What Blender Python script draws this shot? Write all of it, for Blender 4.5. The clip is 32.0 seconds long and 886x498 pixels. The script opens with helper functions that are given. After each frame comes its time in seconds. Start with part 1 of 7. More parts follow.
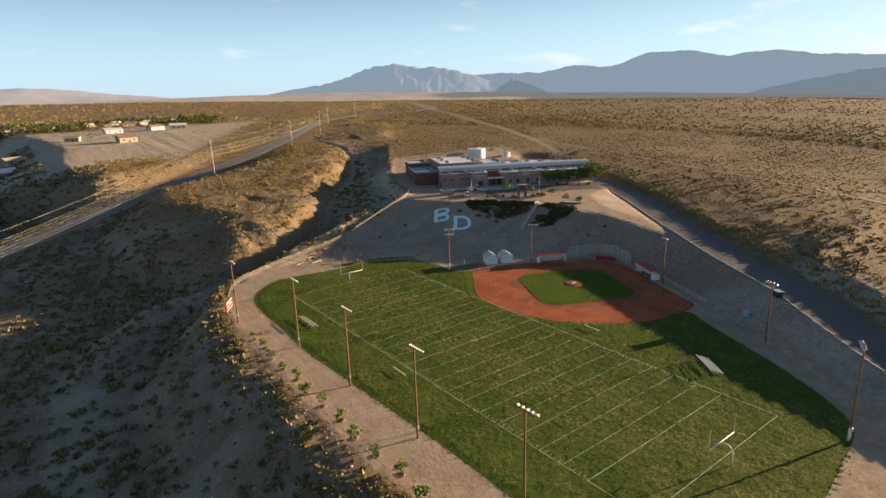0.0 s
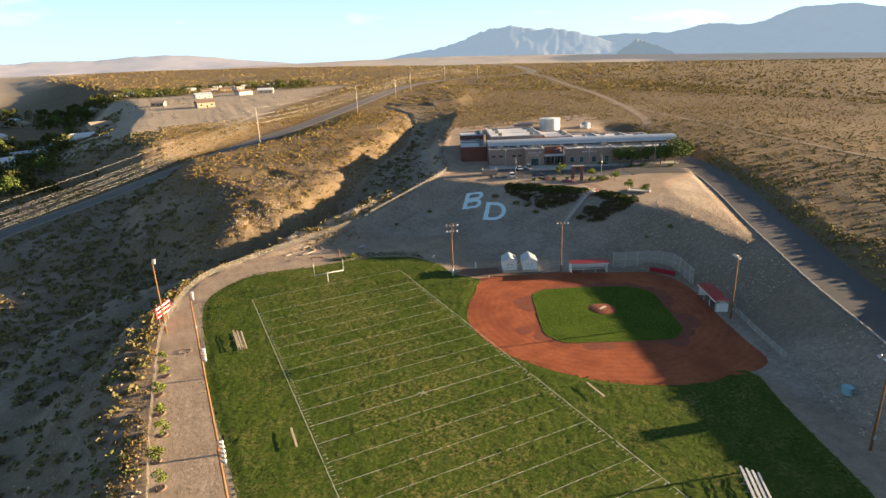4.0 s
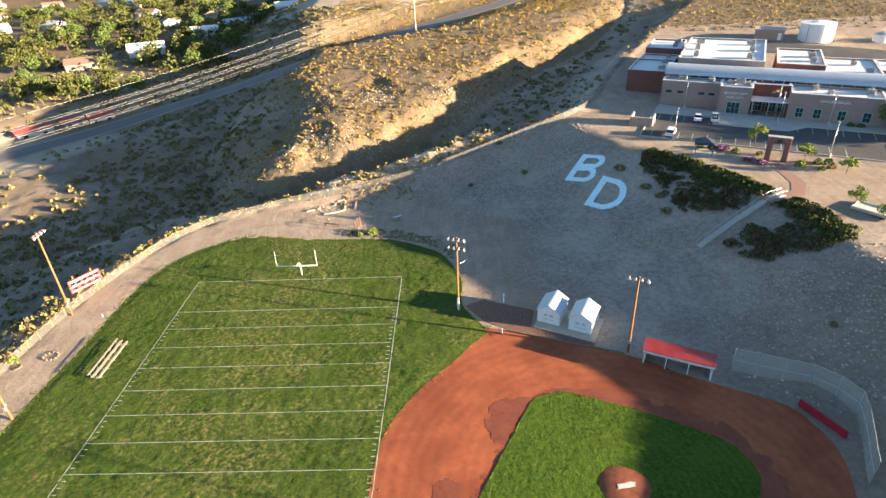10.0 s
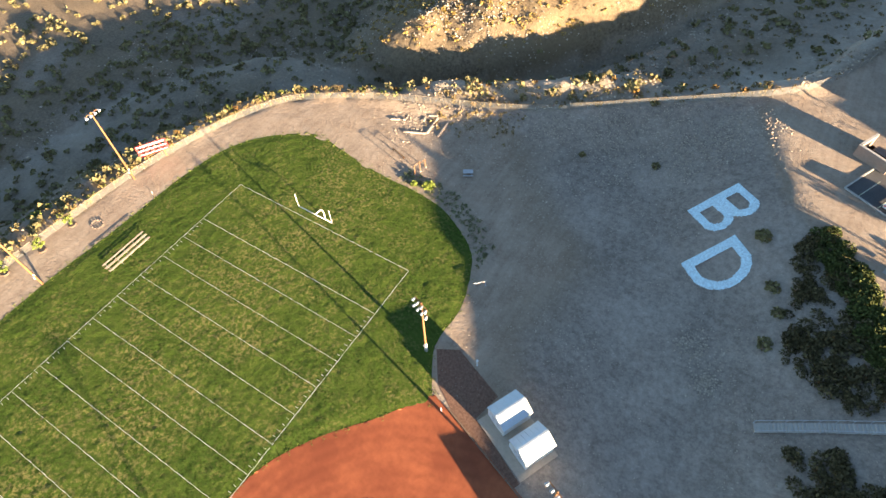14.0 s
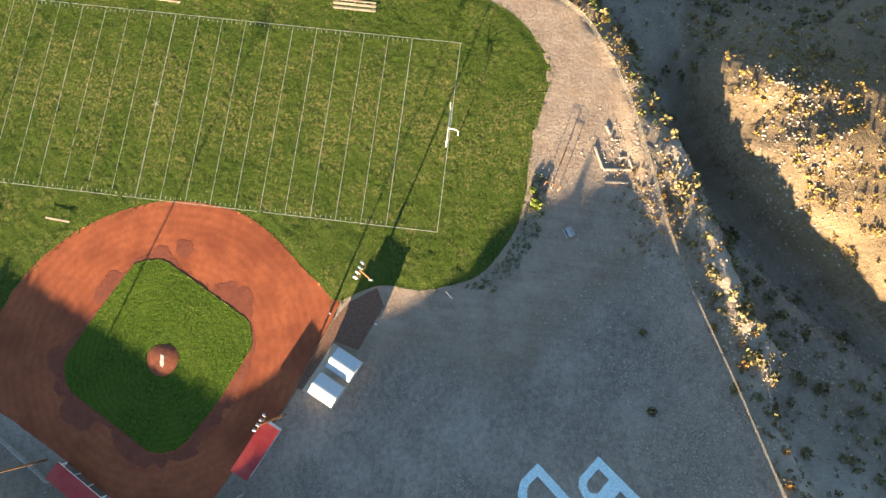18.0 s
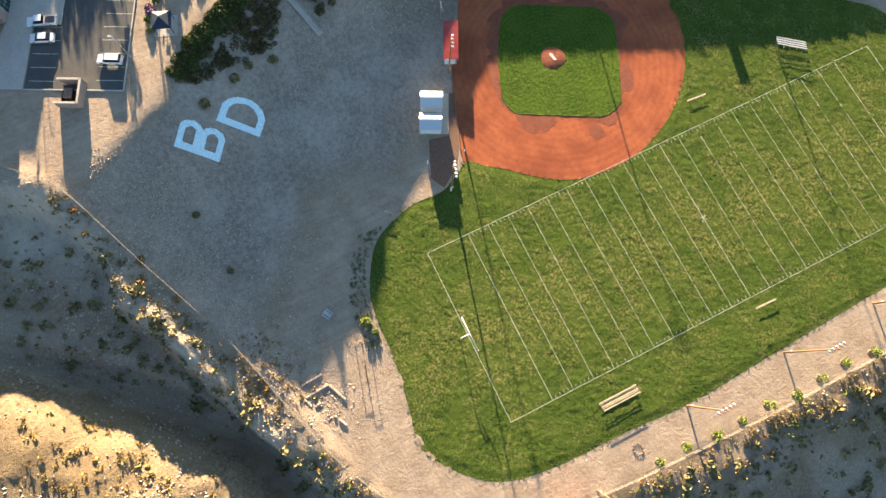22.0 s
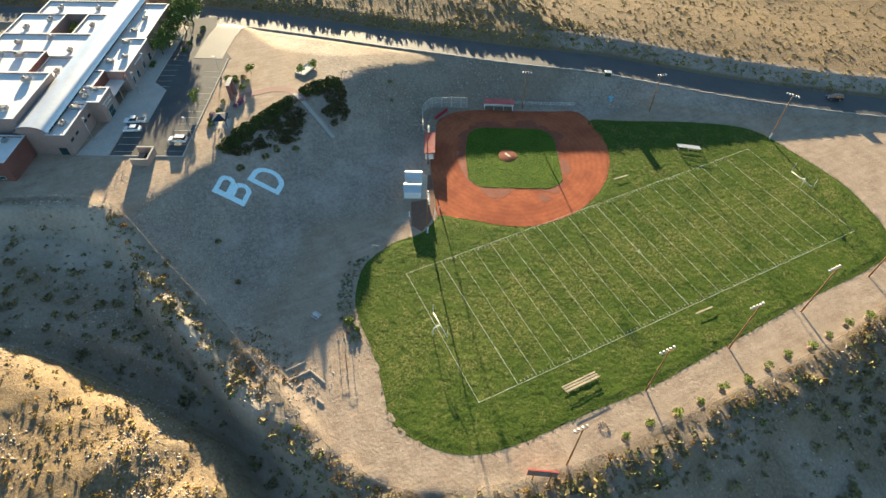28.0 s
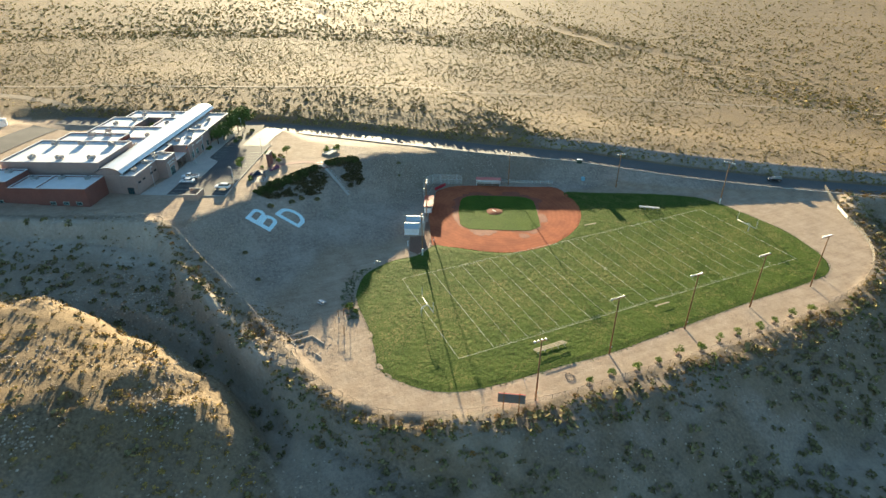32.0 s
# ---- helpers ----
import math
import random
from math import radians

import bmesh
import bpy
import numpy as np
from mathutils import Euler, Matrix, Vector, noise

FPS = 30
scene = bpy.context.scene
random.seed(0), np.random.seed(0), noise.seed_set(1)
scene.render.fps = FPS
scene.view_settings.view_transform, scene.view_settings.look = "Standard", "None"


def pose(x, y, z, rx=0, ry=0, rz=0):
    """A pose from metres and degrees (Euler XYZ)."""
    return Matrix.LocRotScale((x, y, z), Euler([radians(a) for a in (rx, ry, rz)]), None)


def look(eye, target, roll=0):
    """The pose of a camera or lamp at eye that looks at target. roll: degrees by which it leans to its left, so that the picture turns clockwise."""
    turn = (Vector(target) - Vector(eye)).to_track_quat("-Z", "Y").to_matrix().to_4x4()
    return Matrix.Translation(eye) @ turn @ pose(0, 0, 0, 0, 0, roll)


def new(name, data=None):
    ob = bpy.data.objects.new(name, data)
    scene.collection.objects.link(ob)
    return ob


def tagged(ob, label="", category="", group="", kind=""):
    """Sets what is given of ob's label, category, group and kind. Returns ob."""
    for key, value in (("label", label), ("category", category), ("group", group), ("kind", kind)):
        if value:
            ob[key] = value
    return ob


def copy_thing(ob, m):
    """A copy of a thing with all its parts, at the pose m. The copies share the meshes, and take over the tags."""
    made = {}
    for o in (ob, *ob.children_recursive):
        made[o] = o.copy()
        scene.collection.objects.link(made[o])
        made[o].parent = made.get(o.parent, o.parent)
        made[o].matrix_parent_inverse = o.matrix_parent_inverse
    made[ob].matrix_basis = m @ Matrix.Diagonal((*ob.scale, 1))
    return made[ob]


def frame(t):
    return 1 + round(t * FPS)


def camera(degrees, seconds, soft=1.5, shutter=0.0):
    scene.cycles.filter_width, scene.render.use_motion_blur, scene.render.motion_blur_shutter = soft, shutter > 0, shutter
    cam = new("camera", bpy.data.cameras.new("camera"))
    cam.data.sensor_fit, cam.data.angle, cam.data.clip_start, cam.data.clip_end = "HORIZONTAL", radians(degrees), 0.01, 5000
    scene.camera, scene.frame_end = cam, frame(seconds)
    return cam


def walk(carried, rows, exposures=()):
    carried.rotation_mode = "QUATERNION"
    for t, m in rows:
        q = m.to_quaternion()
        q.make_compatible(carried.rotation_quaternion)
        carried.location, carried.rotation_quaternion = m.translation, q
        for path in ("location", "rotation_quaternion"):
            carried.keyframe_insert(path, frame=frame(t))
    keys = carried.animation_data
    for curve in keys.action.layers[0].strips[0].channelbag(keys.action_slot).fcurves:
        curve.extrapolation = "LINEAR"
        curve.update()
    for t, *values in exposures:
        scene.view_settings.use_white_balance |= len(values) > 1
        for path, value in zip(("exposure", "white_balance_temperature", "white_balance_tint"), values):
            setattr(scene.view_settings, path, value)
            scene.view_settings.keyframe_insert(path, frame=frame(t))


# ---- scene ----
cam = camera(75.9, 32.0)
EXPOSURES = [(0, 1.64, 7300, 16), (3, 1.92, 7300, 16), (7, 2.46, 6450, 8), (10, 2.74, 6300, 11), (13, 2.87, 6550, 13), (17, 2.74, 6750, 12), (20, 2.92, 6800, 11), (24, 2.95, 6550, 9), (28, 2.62, 6400, 3), (32, 2.57, 6350, 0)]
ROWS = [
    (0, -55.65, -142.88, 52.06, 74.89, 1.66, -37.41),
    (0.5, -51.03, -142.18, 52.11, 74.62, 1.59, -36.34),
    (1, -45.87, -140.98, 52.09, 74.3, 1.61, -35.13),
    (1.5, -40.27, -139.42, 51.82, 73.96, 1.66, -33.76),
    (2, -34.54, -137.42, 51.52, 73.59, 1.74, -32.33),
    (2.5, -28.77, -135.13, 51.07, 73.19, 1.87, -30.88),
    (3, -22.95, -132.59, 50.53, 72.8, 1.97, -29.32),
    (3.5, -17.17, -130.24, 50.09, 72.38, 2.06, -27.68),
    (5.5, 3.92, -119.99, 49.63, 70.31, 2.21, -20.73),
    (6, 9.01, -116.89, 49.45, 69.73, 2.3, -18.88),
    (6.5, 14.03, -113.69, 49.36, 69.07, 2.37, -16.92),
    (7, 19, -110.22, 49.4, 68.32, 2.43, -14.83),
    (7.5, 23.96, -106.59, 49.49, 67.49, 2.5, -12.64),
    (8, 28.77, -102.72, 49.59, 66.62, 2.42, -10.24),
    (8.5, 33.48, -98.62, 50.19, 65.48, 2.34, -7.73),
    (9, 38.08, -94.34, 51.1, 64.1, 2.3, -5.11),
    (9.5, 42.6, -89.9, 52.33, 62.44, 2.3, -2.3),
    (10, 46.88, -85.21, 54.08, 60.34, 2.24, 0.6),
    (10.5, 50.84, -80.39, 56.01, 58.06, 2.15, 3.64),
    (11, 54.49, -75.31, 58.24, 55.6, 2.01, 6.88),
    (11.5, 57.85, -70.16, 60.63, 53, 1.9, 10.28),
    (12, 60.88, -64.73, 63.24, 50.13, 1.74, 13.91),
    (12.5, 63.53, -59.06, 66.01, 47.02, 1.54, 17.75),
    (13, 65.96, -52.97, 68.78, 43.7, 1.48, 22),
    (13.5, 68.1, -46.3, 71.69, 40.14, 1.49, 26.7),
    (14, 69.66, -39.21, 74.64, 36.42, 1.48, 31.9),
    (14.5, 70.96, -32.06, 77.38, 32.76, 1.63, 37.55),
    (16.5, 66.5, -6.67, 88.91, 18.05, 2.02, 64.31),
    (17, 63.74, -1.79, 92.12, 15.09, 1.72, 73.72),
    (17.5, 60.72, 2.27, 95.33, 12.63, 1.55, 84.48),
    (18, 56.91, 5.01, 98.46, 10.23, 0.88, 96.86),
    (18.5, 52.65, 8.26, 101.3, 8.26, 0.52, 113.64),
    (19, 45.11, 10.3, 104.38, 5.65, 0.55, 137.39),
    (19.5, 36.91, 13.07, 107.02, 5.44, 0.91, 170.15),
    (20, 30.24, 13.64, 109.5, 6.77, 0.09, -158.93),
    (20.5, 26.05, 12.93, 111.18, 8, -1.21, -138.68),
    (21, 22.31, 11.3, 111.88, 9.11, -1.74, -125.8),
    (21.5, 18.65, 10.28, 112.28, 10.61, -1.75, -118.65),
    (22, 15.18, 10.47, 112.54, 12.39, -1.59, -116.09),
    (22.5, 11.4, 11.51, 112.81, 14.5, -1.39, -115.65),
    (23, 7.23, 12.81, 113.01, 16.78, -1.22, -115.69),
    (23.5, 3.23, 14.28, 113.32, 18.96, -1.21, -115.81),
    (24, -0.77, 15.76, 113.68, 21.08, -1.23, -115.91),
    (24.5, -5.05, 17.45, 114.06, 23.24, -1.23, -116.01),
    (25, -9.34, 19.12, 114.31, 25.32, -1.22, -116.11),
    (25.5, -14.43, 21.01, 113.9, 27.76, -1.16, -116.19),
    (27.5, -36.86, 28.21, 108.41, 38.29, -0.75, -116.06),
    (28, -42.88, 30.11, 106.18, 41.11, -0.6, -115.91),
    (28.5, -48.22, 32.01, 104.66, 43.5, -0.51, -115.8),
    (29, -53.41, 34.03, 103.05, 45.82, -0.47, -115.73),
    (29.5, -58.75, 36.2, 101.14, 48.11, -0.45, -115.69),
    (30, -64.21, 38.37, 99, 50.45, -0.47, -115.58),
    (30.5, -69.9, 40.51, 96.39, 52.87, -0.43, -115.45),
    (31, -76.04, 42.29, 93.16, 55.37, -0.32, -115.23),
    (31.5, -82.5, 43.43, 89.32, 57.92, -0.19, -114.78),
    (32, -89.22, 43.78, 84.6, 60.54, -0.06, -114.04),
]
walk(cam, [(t, pose(*place)) for t, *place in ROWS], EXPOSURES)

# ---- light ----
SUN_AZ, SUN_EL = -15.0, 8.4
sun_dir = Vector((math.cos(radians(SUN_AZ)) * math.cos(radians(SUN_EL)), math.sin(radians(SUN_AZ)) * math.cos(radians(SUN_EL)), math.sin(radians(SUN_EL))))
world = bpy.data.worlds.new("desert_sky")
scene.world = world
world.use_nodes = True
wn = world.node_tree
for n in list(wn.nodes):
    wn.nodes.remove(n)
sky = wn.nodes.new("ShaderNodeTexSky")
sky.sky_type = "NISHITA"
sky.sun_disc = False
sky.sun_elevation = radians(SUN_EL)
sky.sun_rotation = math.atan2(sun_dir.x, sun_dir.y)
sky.air_density, sky.dust_density, sky.ozone_density = 1.0, 0.5, 3.2
wbg = wn.nodes.new("ShaderNodeBackground")
wbg.inputs["Strength"].default_value = 0.043
wout = wn.nodes.new("ShaderNodeOutputWorld")
haze = wn.nodes.new("ShaderNodeMix")
haze.data_type = "RGBA"
haze.inputs[7].default_value = (5.9, 9.7, 13.2, 1)
wtc = wn.nodes.new("ShaderNodeTexCoord")
wsep = wn.nodes.new("ShaderNodeSeparateXYZ")
wn.links.new(wtc.outputs["Generated"], wsep.inputs[0])
hmr = wn.nodes.new("ShaderNodeMapRange")
hmr.interpolation_type = "SMOOTHERSTEP"
hmr.inputs[1].default_value, hmr.inputs[2].default_value = 0.0, 0.30
hmr.inputs[3].default_value, hmr.inputs[4].default_value = 0.53, 0.03
wn.links.new(wsep.outputs[2], hmr.inputs[0])
wn.links.new(hmr.outputs[0], haze.inputs[0])
wmap = wn.nodes.new("ShaderNodeMapping")
wmap.inputs["Scale"].default_value = (2.2, 2.2, 11.0)
wn.links.new(wtc.outputs["Generated"], wmap.inputs["Vector"])
cloud = wn.nodes.new("ShaderNodeTexNoise")
cloud.inputs["Scale"].default_value, cloud.inputs["Detail"].default_value = 2.6, 9.0
wn.links.new(wmap.outputs[0], cloud.inputs["Vector"])
cmr = wn.nodes.new("ShaderNodeMapRange")
cmr.inputs[1].default_value, cmr.inputs[2].default_value, cmr.inputs[4].default_value = 0.60, 0.84, 0.40
wn.links.new(cloud.outputs[0], cmr.inputs[0])
cmix = wn.nodes.new("ShaderNodeMix")
cmix.data_type = "RGBA"
cmix.inputs[7].default_value = (11.0, 10.6, 10.0, 1)
wn.links.new(sky.outputs[0], haze.inputs[6])
wn.links.new(haze.outputs[2], cmix.inputs[6])
wn.links.new(cmr.outputs[0], cmix.inputs[0])
wn.links.new(cmix.outputs[2], wbg.inputs["Color"])
wn.links.new(wbg.outputs[0], wout.inputs["Surface"])
sun_data = bpy.data.lights.new("sun", "SUN")
sun_data.energy, sun_data.angle, sun_data.color = 5.0, radians(0.6), (1.0, 0.79, 0.525)
sun = new("sun", sun_data)
sun.matrix_world = look(sun_dir * 400, (0, 0, 0))

# ---- materials ----
MATS = {}


def mat(name, color, rough=0.8, vary=0.15, scale=1.0, bump=0.0, bump_scale=None, metal=0.0, second=None, second_scale=0.15, second_amount=0.6, spec=0.3, per_object=0.0, per_island=0.0):
    """A noisy surface: a base colour, a second colour in large patches, fine grain and relief."""
    if name in MATS:
        return MATS[name]
    m = bpy.data.materials.new(name)
    m.use_nodes = True
    nt = m.node_tree
    b = nt.nodes["Principled BSDF"]
    b.inputs["Roughness"].default_value = rough
    b.inputs["Metallic"].default_value = metal
    b.inputs["Specular IOR Level"].default_value = spec
    geo = nt.nodes.new("ShaderNodeNewGeometry")
    pos = geo.outputs["Position"]

    def noise_node(s, detail=5.0, rough_n=0.6):
        n = nt.nodes.new("ShaderNodeTexNoise")
        n.inputs["Scale"].default_value = s
        n.inputs["Detail"].default_value = detail
        n.inputs["Roughness"].default_value = rough_n
        nt.links.new(pos, n.inputs["Vector"])
        return n

    fine = noise_node(scale)
    mix = nt.nodes.new("ShaderNodeMix")
    mix.data_type = "RGBA"
    lo = [max(0.0, c * (1 - vary)) for c in color]
    hi = [min(1.0, c * (1 + vary)) for c in color]
    mix.inputs[6].default_value = (*lo, 1)
    mix.inputs[7].default_value = (*hi, 1)
    ramp = nt.nodes.new("ShaderNodeMapRange")
    ramp.inputs[1].default_value, ramp.inputs[2].default_value = 0.32, 0.68
    nt.links.new(fine.outputs[0], ramp.inputs[0])
    nt.links.new(ramp.outputs[0], mix.inputs[0])
    out = mix.outputs[2]
    if second:
        big = noise_node(second_scale, 4.0, 0.65)
        r2 = nt.nodes.new("ShaderNodeMapRange")
        r2.inputs[1].default_value, r2.inputs[2].default_value = 0.42, 0.62
        r2.inputs[4].default_value = second_amount
        nt.links.new(big.outputs[0], r2.inputs[0])
        m2 = nt.nodes.new("ShaderNodeMix")
        m2.data_type = "RGBA"
        m2.inputs[7].default_value = (*second, 1)
        nt.links.new(r2.outputs[0], m2.inputs[0])
        nt.links.new(out, m2.inputs[6])
        out = m2.outputs[2]
    if per_object or per_island:
        if per_object:
            src, amount = nt.nodes.new("ShaderNodeObjectInfo").outputs["Random"], per_object
        else:
            src, amount = geo.outputs["Random Per Island"], per_island
        mr = nt.nodes.new("ShaderNodeMapRange")
        mr.inputs[3].default_value, mr.inputs[4].default_value = 1 - amount, 1 + amount
        nt.links.new(src, mr.inputs[0])
        sc = nt.nodes.new("ShaderNodeVectorMath")
        sc.operation = "SCALE"
        nt.links.new(out, sc.inputs[0])
        nt.links.new(mr.outputs[0], sc.inputs[3])
        out = sc.outputs[0]
    nt.links.new(out, b.inputs["Base Color"])
    if bump:
        bn = noise_node(bump_scale or scale * 2, 6.0, 0.7)
        bp = nt.nodes.new("ShaderNodeBump")
        bp.inputs["Strength"].default_value = 1.0
        bp.inputs["Distance"].default_value = bump
        nt.links.new(bn.outputs[0], bp.inputs["Height"])
        nt.links.new(bp.outputs[0], b.inputs["Normal"])
    MATS[name] = m
    return m


def ground_material():
    """Desert soil: tan, grey gravel and pink dirt, mixed by a zone attribute, with stones and erosion."""
    m = mat("desert_soil", (0.172, 0.125, 0.075), 0.95, 0.5, 1.7, 0.28, 1.5, second=(0.220, 0.156, 0.086), second_scale=0.05, second_amount=0.7, spec=0.1)
    nt = m.node_tree
    b = nt.nodes["Principled BSDF"]
    base = b.inputs["Base Color"].links[0].from_socket
    att = nt.nodes.new("ShaderNodeAttribute")
    att.attribute_name = "zone"
    sep = nt.nodes.new("ShaderNodeSeparateColor")
    nt.links.new(att.outputs["Color"], sep.inputs[0])
    geo = nt.nodes.new("ShaderNodeNewGeometry")

    def grain_of(stretch, scale, detail, lo, hi):
        mp = nt.nodes.new("ShaderNodeMapping")
        mp.inputs["Scale"].default_value = stretch
        nt.links.new(geo.outputs["Position"], mp.inputs["Vector"])
        n = nt.nodes.new("ShaderNodeTexNoise")
        n.inputs["Scale"].default_value, n.inputs["Detail"].default_value, n.inputs["Roughness"].default_value = scale, detail, 0.68
        nt.links.new(mp.outputs[0], n.inputs["Vector"])
        mr = nt.nodes.new("ShaderNodeMapRange")
        mr.inputs[1].default_value, mr.inputs[2].default_value = lo, hi
        nt.links.new(n.outputs[0], mr.inputs[0])
        return mr.outputs[0]

    def blended(a, b, amount):
        mx = nt.nodes.new("ShaderNodeMix")
        mx.data_type = "FLOAT"
        mx.inputs[0].default_value = amount
        nt.links.new(a, mx.inputs[2])
        nt.links.new(b, mx.inputs[3])
        return mx.outputs[0]

    broad = grain_of((1, 1, 1), 0.075, 7.0, 0.42, 0.58)
    pebble = grain_of((1, 1, 1), 2.6, 7.0, 0.34, 0.66)
    wheel = grain_of((1.1, 0.10, 1), 0.9, 5.0, 0.36, 0.64)
    wash = grain_of((0.35, 1.1, 1), 0.5, 6.0, 0.36, 0.64)
    cobble = grain_of((1, 1, 1), 1.1, 8.0, 0.40, 0.60)
    gravel_mix = blended(blended(broad, wash, 0.30), blended(pebble, cobble, 0.5), 0.60)
    mottle = grain_of((1, 1, 1), 0.22, 6.0, 0.40, 0.60)
    dirt_mix = blended(blended(mottle, wheel, 0.45), blended(pebble, cobble, 0.4), 0.42)
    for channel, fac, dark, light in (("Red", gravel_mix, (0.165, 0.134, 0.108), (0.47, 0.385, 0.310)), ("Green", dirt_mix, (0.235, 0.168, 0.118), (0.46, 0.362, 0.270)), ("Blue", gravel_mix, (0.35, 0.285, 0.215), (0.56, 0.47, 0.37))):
        tone = nt.nodes.new("ShaderNodeMix")
        tone.data_type = "RGBA"
        tone.inputs[6].default_value, tone.inputs[7].default_value = (*dark, 1), (*light, 1)
        nt.links.new(fac, tone.inputs[0])
        blend = nt.nodes.new("ShaderNodeMix")
        blend.data_type = "RGBA"
        nt.links.new(sep.outputs[channel], blend.inputs[0])
        nt.links.new(base, blend.inputs[6])
        nt.links.new(tone.outputs[2], blend.inputs[7])
        base = blend.outputs[2]
    nt.links.new(base, b.inputs["Base Color"])
    # bladed and graded ground is flatter than the open desert
    flat = nt.nodes.new("ShaderNodeMath")
    flat.operation = "MAXIMUM"
    nt.links.new(sep.outputs["Red"], flat.inputs[0])
    nt.links.new(sep.outputs["Green"], flat.inputs[1])
    ease = nt.nodes.new("ShaderNodeMapRange")
    ease.inputs[3].default_value, ease.inputs[4].default_value = 1.0, 0.5
    nt.links.new(flat.outputs[0], ease.inputs[0])
    bump = b.inputs["Normal"].links[0].from_node
    nt.links.new(ease.outputs[0], bump.inputs["Strength"])
    return m


def grass_material(name, dark, light, dry, tufts):
    """Rough mown grass: dark gaps, lighter tufts about half a metre wide, and a worn straw-coloured band along the middle."""
    m = mat(name, dark, 0.85, 0.45, 2.2, 0.16, 3.2, second=light, second_scale=0.12, second_amount=0.8, spec=0.03)
    nt = m.node_tree
    b = nt.nodes["Principled BSDF"]
    base = b.inputs["Base Color"].links[0].from_socket
    geo = nt.nodes.new("ShaderNodeNewGeometry")

    def noise_of(scale, detail, rough):
        n = nt.nodes.new("ShaderNodeTexNoise")
        n.inputs["Scale"].default_value, n.inputs["Detail"].default_value, n.inputs["Roughness"].default_value = scale, detail, rough
        nt.links.new(geo.outputs["Position"], n.inputs["Vector"])
        return n.outputs[0]

    def ranged(src, lo, hi, a, z):
        mr = nt.nodes.new("ShaderNodeMapRange")
        mr.inputs[1].default_value, mr.inputs[2].default_value = lo, hi
        mr.inputs[3].default_value, mr.inputs[4].default_value = a, z
        nt.links.new(src, mr.inputs[0])
        return mr.outputs[0]

    def sums(kind, a, z):
        n = nt.nodes.new("ShaderNodeMath")
        n.operation = kind
        for k, v in ((0, a), (1, z)):
            if isinstance(v, float):
                n.inputs[k].default_value = v
            else:
                nt.links.new(v, n.inputs[k])
        return n.outputs[0]

    sep = nt.nodes.new("ShaderNodeSeparateXYZ")
    nt.links.new(geo.outputs["Position"], sep.inputs[0])
    off = sums("ABSOLUTE", sums("SUBTRACT", sep.outputs[0], 17.0), 0.0)
    band = ranged(off, 0.0, 15.0, 0.105, -0.03)
    clumps = sums("MULTIPLY", ranged(noise_of(2.1, 5.0, 0.66), 0.46, 0.62, 0.0, 1.0), tufts)
    worn = ranged(sums("ADD", noise_of(0.16, 5.0, 0.7), band), 0.44, 0.64, 0.15, 1.0)
    mix = nt.nodes.new("ShaderNodeMix")
    mix.data_type = "RGBA"
    mix.inputs[7].default_value = (*dry, 1)
    nt.links.new(sums("MULTIPLY", clumps, worn), mix.inputs[0])
    nt.links.new(base, mix.inputs[6])
    nt.links.new(mix.outputs[2], b.inputs["Base Color"])
    return m


def mown_rings(m, x, y, spacing, dark):
    """Mowing rings round a point: every other pass of the mower lies darker."""
    nt = m.node_tree
    b = nt.nodes["Principled BSDF"]
    base = b.inputs["Base Color"].links[0].from_socket
    geo = nt.nodes.new("ShaderNodeNewGeometry")
    shift = nt.nodes.new("ShaderNodeVectorMath")
    shift.operation = "SUBTRACT"
    shift.inputs[1].default_value = (x, y, 0)
    nt.links.new(geo.outputs["Position"], shift.inputs[0])
    wave = nt.nodes.new("ShaderNodeTexWave")
    wave.wave_type, wave.rings_direction = "RINGS", "Z"
    wave.inputs["Scale"].default_value = 0.314 / spacing
    wave.inputs["Distortion"].default_value, wave.inputs["Detail"].default_value, wave.inputs["Detail Scale"].default_value = 2.2, 3.0, 0.6
    nt.links.new(shift.outputs[0], wave.inputs["Vector"])
    mr = nt.nodes.new("ShaderNodeMapRange")
    mr.inputs[3].default_value, mr.inputs[4].default_value = dark, 1.06
    nt.links.new(wave.outputs["Fac"], mr.inputs[0])
    sc = nt.nodes.new("ShaderNodeVectorMath")
    sc.operation = "SCALE"
    nt.links.new(base, sc.inputs[0])
    nt.links.new(mr.outputs[0], sc.inputs[3])
    nt.links.new(sc.outputs[0], b.inputs["Base Color"])


SOIL = ground_material()
TURF = grass_material("field_turf", (0.046, 0.078, 0.013), (0.066, 0.100, 0.017), (0.190, 0.165, 0.060), 1.0)
INFIELD_TURF = grass_material("infield_turf", (0.055, 0.096, 0.013), (0.074, 0.116, 0.016), (0.13, 0.13, 0.035), 0.35)
mown_rings(INFIELD_TURF, 64.2, -44.0, 0.95, 0.93)
CLAY = mat("infield_clay", (0.362, 0.108, 0.049), 0.95, 0.12, 1.2, 0.02, 5.0, second=(0.235, 0.066, 0.033), second_scale=0.13, second_amount=0.85, spec=0.1)
mown_rings(CLAY, 64.2, -44.0, 1.5, 0.96)
ASPHALT = mat("asphalt", (0.075, 0.073, 0.072), 0.9, 0.15, 3.0, 0.01, 20.0, second=(0.11, 0.105, 0.10), second_scale=0.12, second_amount=0.7)
OLD_ASPHALT = mat("worn_asphalt", (0.068, 0.064, 0.061), 0.74, 0.14, 2.0, 0.01, 20.0, second=(0.095, 0.088, 0.080), second_scale=0.08, spec=0.5)
